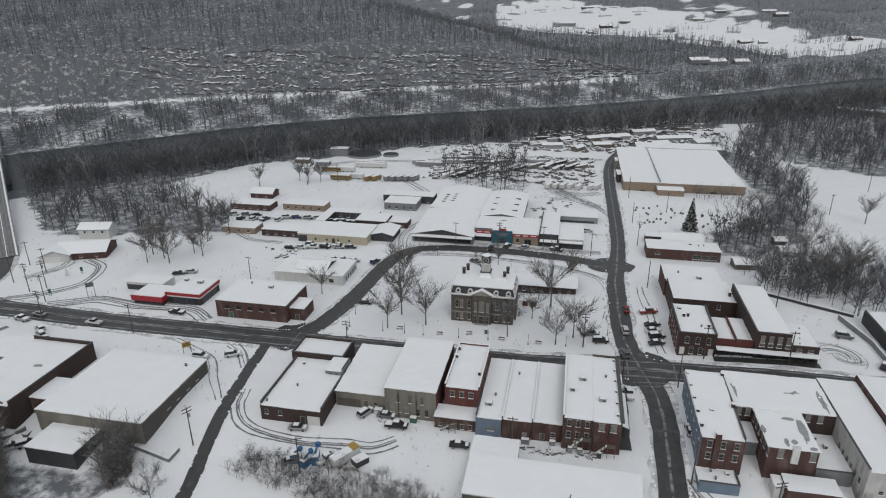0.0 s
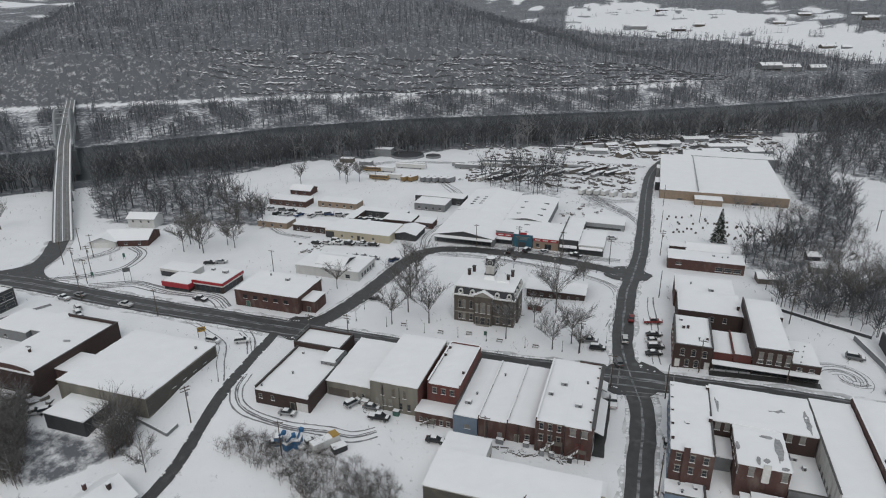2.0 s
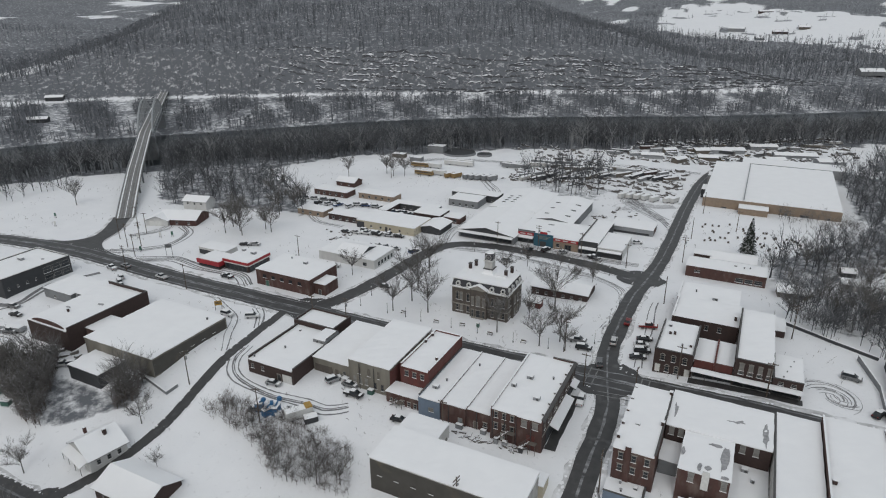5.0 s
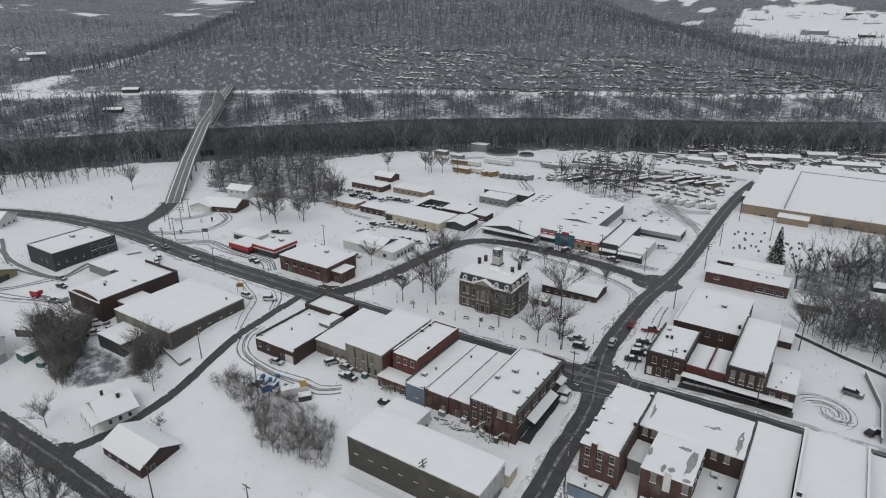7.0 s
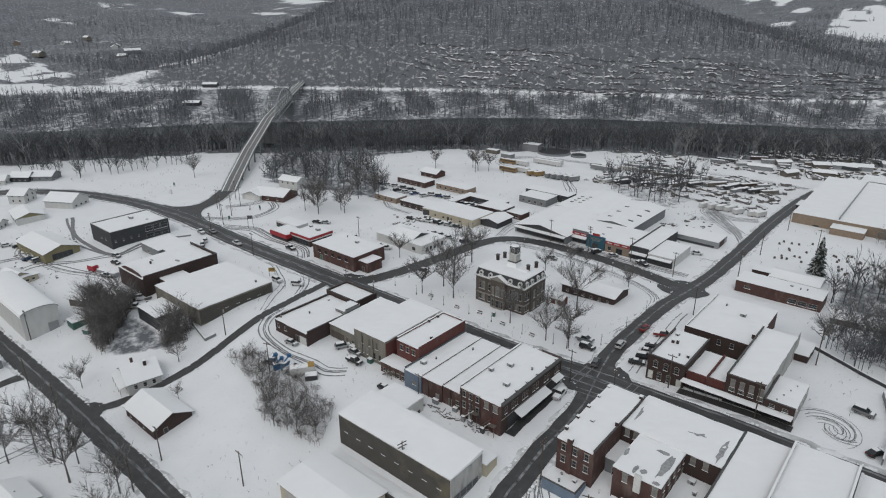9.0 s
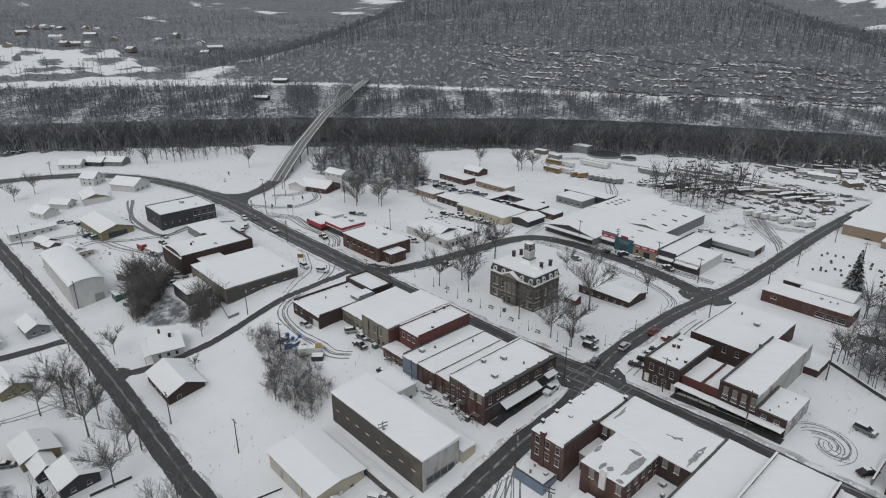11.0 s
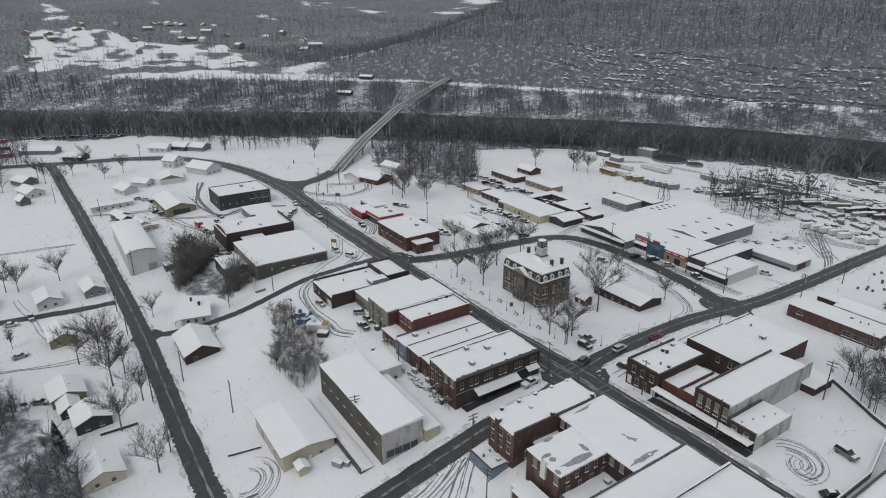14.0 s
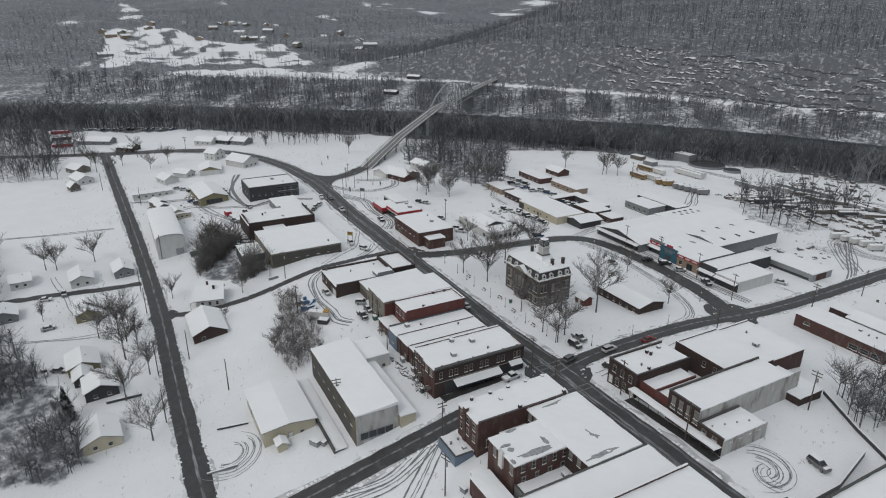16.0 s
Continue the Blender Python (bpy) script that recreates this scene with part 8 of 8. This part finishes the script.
# gravestones
st_ = tagged(empty("gravestone", 0, 0, 0), "grey gravestone standing in the snow", "gravestone", "gravestones in the cemetery")
part("stone", box(bmesh.new(), -0.4, -0.12, -0.2, 0.4, 0.12, 0.9, 0.05), STONE_DARK, st_)
part("plinth", box(bmesh.new(), -0.5, -0.2, -0.1, 0.5, 0.2, 0.12), PALE_STONE, st_)
for i in range(60):
    x = r_.uniform(30, 82)
    y = r_.uniform(274 + 0.1 * (x - 30), 312 - 0.42 * max(0, x - 34))
    copy_thing(st_, pose(x, y, gz(x, y), 0, 0, r_.uniform(-8, 8)))
retire([(st_, 0)])


# ---- low walls ----
def low_wall(points, h, m, label):
    root = tagged(empty("low_wall", points[0][0], points[0][1], 0), label, "wall")
    ox, oy = points[0]
    for (ax, ay), (bx, by) in zip(points, points[1:]):
        n = max(1, int(math.hypot(bx - ax, by - ay) / 4))
        for i in range(n):
            p, q = (ax + (bx - ax) * i / n, ay + (by - ay) * i / n), (ax + (bx - ax) * (i + 1) / n, ay + (by - ay) * (i + 1) / n)
            z0, z1 = gz(*p), gz(*q)
            dx, dy = q[0] - p[0], q[1] - p[1]
            k = math.hypot(dx, dy)
            nx, ny = -dy / k * 0.15, dx / k * 0.15
            for nm, lo_, hi_, mm, w in (("panel", -0.3, h, m, 1.0), ("snow_cap", h, h + 0.14, ROOF_SNOW, 1.15)):
                bm = bmesh.new()
                v = [bm.verts.new((c[0] - ox + s * nx * w, c[1] - oy + s * ny * w, c[2] + e)) for e in (lo_, hi_) for c, s in (((*p, z0), 1), ((*q, z1), 1), ((*q, z1), -1), ((*p, z0), -1))]
                for f in ((3, 2, 1, 0), (4, 5, 6, 7), (0, 1, 5, 4), (1, 2, 6, 5), (2, 3, 7, 6), (3, 0, 4, 7)):
                    bm.faces.new([v[j] for j in f])
                bmesh.ops.recalc_face_normals(bm, faces=bm.faces)
                part(nm, bm, mm, root)


low_wall([(-103, 103), (-86.5, 99.5), (-86, 103)], 1.0, GREY_WALL, "low grey concrete wall of the snowy lot")
low_wall([(82, 187), (85.5, 172), (85.5, 157)], 1.6, GREY_WALL, "low grey wall beside the block garage")
low_wall([(-37, 42), (-36.5, 51)], 0.8, CHARCOAL, "dark low wall between two houses")
low_wall([(-10, 67), (-7.5, 74.5)], 0.5, CHARCOAL, "dark kerb wall at the lot's edge")
low_wall([(63, 203), (76, 194.5), (87, 189)], 1.0, CHARCOAL, "dark fence along the wooded edge of the lot")
low_wall([(6, 62), (6.5, 69)], 0.5, GREY_WALL, "short concrete wall by the street")


# ---- tyre tracks and snow at the roads ----
def tracks(name, label, points, width, n=2, gap=1.6, lift=0.06, wobble=0.08, seed=0):
    V, F = [], []
    for k in range(n):
        wr = random.Random(seed + 13 * k + int(points[0][0]))
        off, ph, wide = (k - (n - 1) / 2) * gap + wr.uniform(-0.3, 0.3) * gap, wr.uniform(0, 6), width * wr.uniform(0.5, 1.15)
        line = smooth_line(points, 2.0)
        sh = []
        for i, (x, y) in enumerate(line):
            a, c = line[max(0, i - 1)], line[min(len(line) - 1, i + 1)]
            d = math.hypot(c[0] - a[0], c[1] - a[1]) or 1
            o_ = off + 0.3 * gap * math.sin(i * 0.35 + ph)
            sh.append((x - (c[1] - a[1]) / d * o_, y + (c[0] - a[0]) / d * o_))
        v, f = ribbon(sh, wide, lift + 0.004 * k, wobble, seed + k, 1, 1.5)
        o = len(V)
        V += v
        F += [tuple(i + o for i in q) for q in f]
    return tagged(add_mesh(name, V, F, SLUSH), label, "tyre tracks", kind="stuff")


tracks("tyre_tracks", "muddy tyre tracks looping behind the stores", [(-81, 126), (-79, 118), (-73, 112.4), (-60, 110.4), (-48, 111), (-41, 111), (-36, 114)], 0.45, 4, 0.9)
tracks("tyre_tracks", "tyre tracks turning off the main street", [(-118, 146.5), (-108, 143), (-98, 138), (-92, 128), (-86, 120)], 0.35, 2)
tracks("tyre_tracks", "tyre tracks into the snowy lot", [(-96, 147), (-91, 143), (-86, 136)], 0.5, 4, 1.1)
tracks("tyre_tracks", "tyre tracks up a house drive", [(-197, 176), (-192, 184), (-191, 192), (-197, 198)], 0.4, 4, 1.2)
tracks("tyre_tracks", "tyre tracks up the lane past the stores", [(-66, 230), (-69, 245), (-66, 262), (-60, 282), (-66, 305)], 0.4, 4, 1.0)
tracks("tyre_tracks", "fanned tyre tracks off the side street", [(27, 112), (31, 104), (33, 96), (31, 84)], 0.4, 6, 0.9)
tracks("tyre_tracks", "fanned tyre tracks off the side street", [(29, 112), (34, 106), (41, 98), (50, 88)], 0.35, 4, 1.0)
tracks("tyre_tracks", "tyre tracks along the square's snowy drive", [(-60, 226), (-40, 228), (-10, 224.5), (12, 214), (16, 196), (14.5, 180)], 0.35, 4, 0.9)
tracks("tyre_tracks", "tyre tracks on the side street's snowy verge", [(28.6, 160), (27.4, 172), (26.5, 190), (26, 205)], 0.4, 2)
tracks("tyre_tracks", "tyre tracks across the yard", [(24, 280), (14, 300), (0, 322), (-14, 340), (-30, 345)], 0.5, 4, 1.1)
tracks("tyre_tracks", "thin wheel tracks across a field", [(-142, 26), (-120, 30), (-100, 36), (-80, 52)], 0.3, 2)
tracks("tyre_tracks", "dark service road beside the office", [(-172, 143), (-178, 128), (-176, 112), (-200, 108), (-222, 112), (-240, 118)], 1.6, 2, 1.5)
tracks("tyre_tracks", "wheel-worn lane down from the main street", [(-176, 112), (-184, 100), (-196, 86), (-186, 68)], 0.9, 2)
tracks("tyre_tracks", "tyre tracks looping round the mobile home", [(-222, 56), (-219, 66), (-212, 80), (-208, 92), (-216, 98), (-226, 92)], 0.4, 4, 0.9)
tracks("tyre_tracks", "wheel-worn lane along the shop fronts", [(-232, 100), (-214, 88), (-196, 90), (-180, 94), (-160, 100), (-150, 99)], 0.5, 4, 1.0)
tracks("tyre_tracks", "tyre tracks on the diner's lot", [(-172, 158), (-163, 163), (-156, 166), (-140, 164), (-122, 165), (-112, 159)], 0.5, 5, 1.1)
tracks("tyre_tracks", "tyre tracks beside the bridge approach", [(-190, 160), (-180, 166), (-172, 176), (-176, 190), (-186, 196)], 0.45, 4, 1.0)
tracks("tyre_tracks", "wheel tracks through the motel yard", [(-118, 228), (-135, 230), (-150, 246), (-140, 255), (-118, 258), (-112, 246)], 0.4, 4, 1.1)
tracks("tyre_tracks", "wheel tracks through the bus yard", [(-70, 300), (-80, 318), (-100, 338), (-130, 336), (-150, 350), (-140, 374), (-100, 386), (-60, 404), (-20, 410), (20, 410)], 0.5, 5, 1.4)
tracks("tyre_tracks", "wheel tracks across the van yard", [(14, 300), (2, 312), (-8, 326), (6, 322), (16, 326)], 0.5, 6, 1.2)
tracks("tyre_tracks", "tyre tracks before the shop doors", [(14, 240), (-4, 239.5), (-24, 240.5), (-46, 241)], 0.5, 4, 0.9)
tracks("tyre_tracks", "single wheel track along the snowy field's edge", [(-186, 50), (-189, 30), (-194, 4), (-198, -20)], 0.5, 2, 1.2)
tracks("tyre_tracks", "wheel tracks up a house drive", [(-81, 57), (-82, 38), (-86, 25), (-90, 14)], 0.4, 2, 1.3)


def loops(label, cx, cy, r0, n, seed):
    rr = random.Random(seed)
    V, F = [], []
    for k in range(n):
        x, y, r1, a0 = cx + rr.uniform(-3, 3), cy + rr.uniform(-2.5, 2.5), r0 * rr.uniform(0.55, 1.15), rr.uniform(0, 6.28)
        sweep = rr.uniform(1.2, 4.0)
        pts = [(x + r1 * math.cos(a0 + sweep * i / 10) * 0.9, y + r1 * math.sin(a0 + sweep * i / 10)) for i in range(11)]
        v, f = ribbon(pts, 0.17, 0.06 + 0.004 * k, 0.06, k, 1, 1.0)
        o = len(V)
        V += v
        F += [tuple(i + o for i in q) for q in f]
    tagged(add_mesh("tyre_loops", V, F, SLUSH), label, "tyre tracks", kind="stuff")


def nested_arcs(label, cx, cy, r0, r1, n, a0, a1, seed):
    """Close-set skid arcs, each a little off the next."""
    rr = random.Random(seed)
    V, F = [], []
    for k in range(n):
        r = r0 + (r1 - r0) * k / (n - 1) + rr.uniform(-0.25, 0.25)
        b0, b1 = math.radians(a0 + rr.uniform(-22, 22)), math.radians(a1 + rr.uniform(-22, 22))
        x, y = cx + rr.uniform(-0.5, 0.5), cy + rr.uniform(-0.5, 0.5)
        pts = [(x + r * math.cos(b0 + (b1 - b0) * i / 12), y + r * math.sin(b0 + (b1 - b0) * i / 12)) for i in range(13)]
        v, f = ribbon(pts, rr.uniform(0.1, 0.2), 0.07 + 0.004 * k, 0.04, k, 1, 1.0)
        o = len(V)
        V += v
        F += [tuple(i + o for i in q) for q in f]
    tagged(add_mesh("tyre_arcs", V, F, SLUSH), label, "tyre tracks", kind="stuff")


nested_arcs("nested skid arcs on the snowy lot", 73.5, 163.5, 2.6, 7.4, 9, 140, -30, 51)
nested_arcs("nested skid arcs on the snowy lot", 77.5, 165, 2.2, 5.0, 5, 190, 300, 52)
nested_arcs("nested skid arcs beside the workshop", 1.0, 67.5, 3.4, 8.6, 9, 130, -40, 53)
loops("looping wheel tracks in the van yard", -4, 316, 6, 10, 3)
loops("looping wheel tracks before the stores", 15, 258, 7, 4, 4)
# crosswalk lines
WORN_LINE = mat("worn_road_paint", (0.3, 0.3, 0.295), 0.7, (0.07, 0.07, 0.072), 1.2, 0.5)
for x0, y0, x1, y1 in ((16.4, 147.4, 17, 156.4), (18.4, 147.4, 19, 156.4), (30.4, 146.4, 31, 154.6), (32.4, 146.2, 33, 154.4), (21, 144.6, 29, 145.1), (21, 143, 29, 143.4), (-79, 148, -78.5, 157), (-40, 148, -39.6, 157), (-38, 148, -37.6, 157)):
    n_ = 6
    pts = [(x0 + (x1 - x0) * i / n_, y0 + (y1 - y0) * i / n_) for i in range(n_ + 1)] if y1 - y0 > 2 else None
    if pts:
        pts = [((x0 + x1) / 2, y0 + (y1 - y0) * i / n_) for i in range(n_ + 1)]
    else:
        pts = [(x0 + (x1 - x0) * i / n_, (y0 + y1) / 2) for i in range(n_ + 1)]
    v, f = ribbon(pts, 0.35, 0.19, 0.02, 1, 1, 1.5)
    tagged(add_mesh("crosswalk_line", v, f, WORN_LINE), "worn white crosswalk line on wet asphalt", "road marking", kind="structure")


ROADS = ((MAIN, 5.0), (SIDE, 3.5), (SQUARE, 3.2), (LOWER, 3.0), (ALLEY, 1.7), (APPROACH, 4.1))
ROAD_LINES = [(np.array(smooth_line(l_, 2.0)), w_) for l_, w_ in ROADS]


def ploughed_edge(which, side, seed, label):
    """Broken ridges of ploughed snow along a road's edge, left open where roads meet."""
    r = random.Random(seed)
    points, half = ROADS[which]
    line = smooth_line(points, 0.9)
    flat, lift, F = [], [], []
    for i in range(1, len(line) - 1):
        if r.random() < 0.25:
            continue
        (ax, ay), (x, y), (cx, cy) = line[i - 1], line[i], line[i + 1]
        d = math.hypot(cx - ax, cy - ay) or 1
        o = side * (half + r.uniform(-0.1, 0.5))
        px, py = x - (cy - ay) / d * o, y + (cx - ax) / d * o
        if any(k != which and np.min(np.hypot(L[:, 0] - px, L[:, 1] - py)) < w + 1.2 for k, (L, w) in enumerate(ROAD_LINES)):
            continue
        s, h = r.uniform(0.3, 0.75), r.uniform(0.12, 0.3)
        b0 = len(flat)
        for k in range(5):
            a = 6.283 * k / 5
            flat.append((px + math.cos(a) * s * r.uniform(0.7, 1.3), py + math.sin(a) * s * r.uniform(0.7, 1.3)))
            lift.append(0.04)
        flat.append((px, py))
        lift.append(h)
        F += [(b0 + k, b0 + (k + 1) % 5, b0 + 5) for k in range(5)]
    q = np.array(flat)
    z = ground_z(q[:, 0], q[:, 1]) + np.array(lift)
    tagged(add_mesh("ploughed_snow", np.column_stack([q, z]), F, SNOW, smooth=True), label, "snow bank", kind="stuff")


for i in range(5):
    for s in (1, -1):
        ploughed_edge(i, s, 10 * i + s, "ridge of ploughed snow along the street")
# slush lines between the wheel tracks
for i, (line_, offs) in enumerate(((MAIN, (-0.5, 0.4, -3.6, 3.7)), (LOWER, (0.2,)), (SIDE, (0.1,)))):
    for j, o in enumerate(offs):
        tr = smooth_line(line_, 5.0)
        sh = []
        for k, (x, y) in enumerate(tr):
            a, c = tr[max(0, k - 1)], tr[min(len(tr) - 1, k + 1)]
            d = math.hypot(c[0] - a[0], c[1] - a[1]) or 1
            sh.append((x - (c[1] - a[1]) / d * o, y + (c[0] - a[0]) / d * o))
        v, f = ribbon(sh, 0.55, 0.18, 0.2, i * 7 + j, 1, 2.5)
        tagged(add_mesh("slush_line", v, f, STREAK), "thin grey slush line between wheel tracks", "slush", kind="stuff")
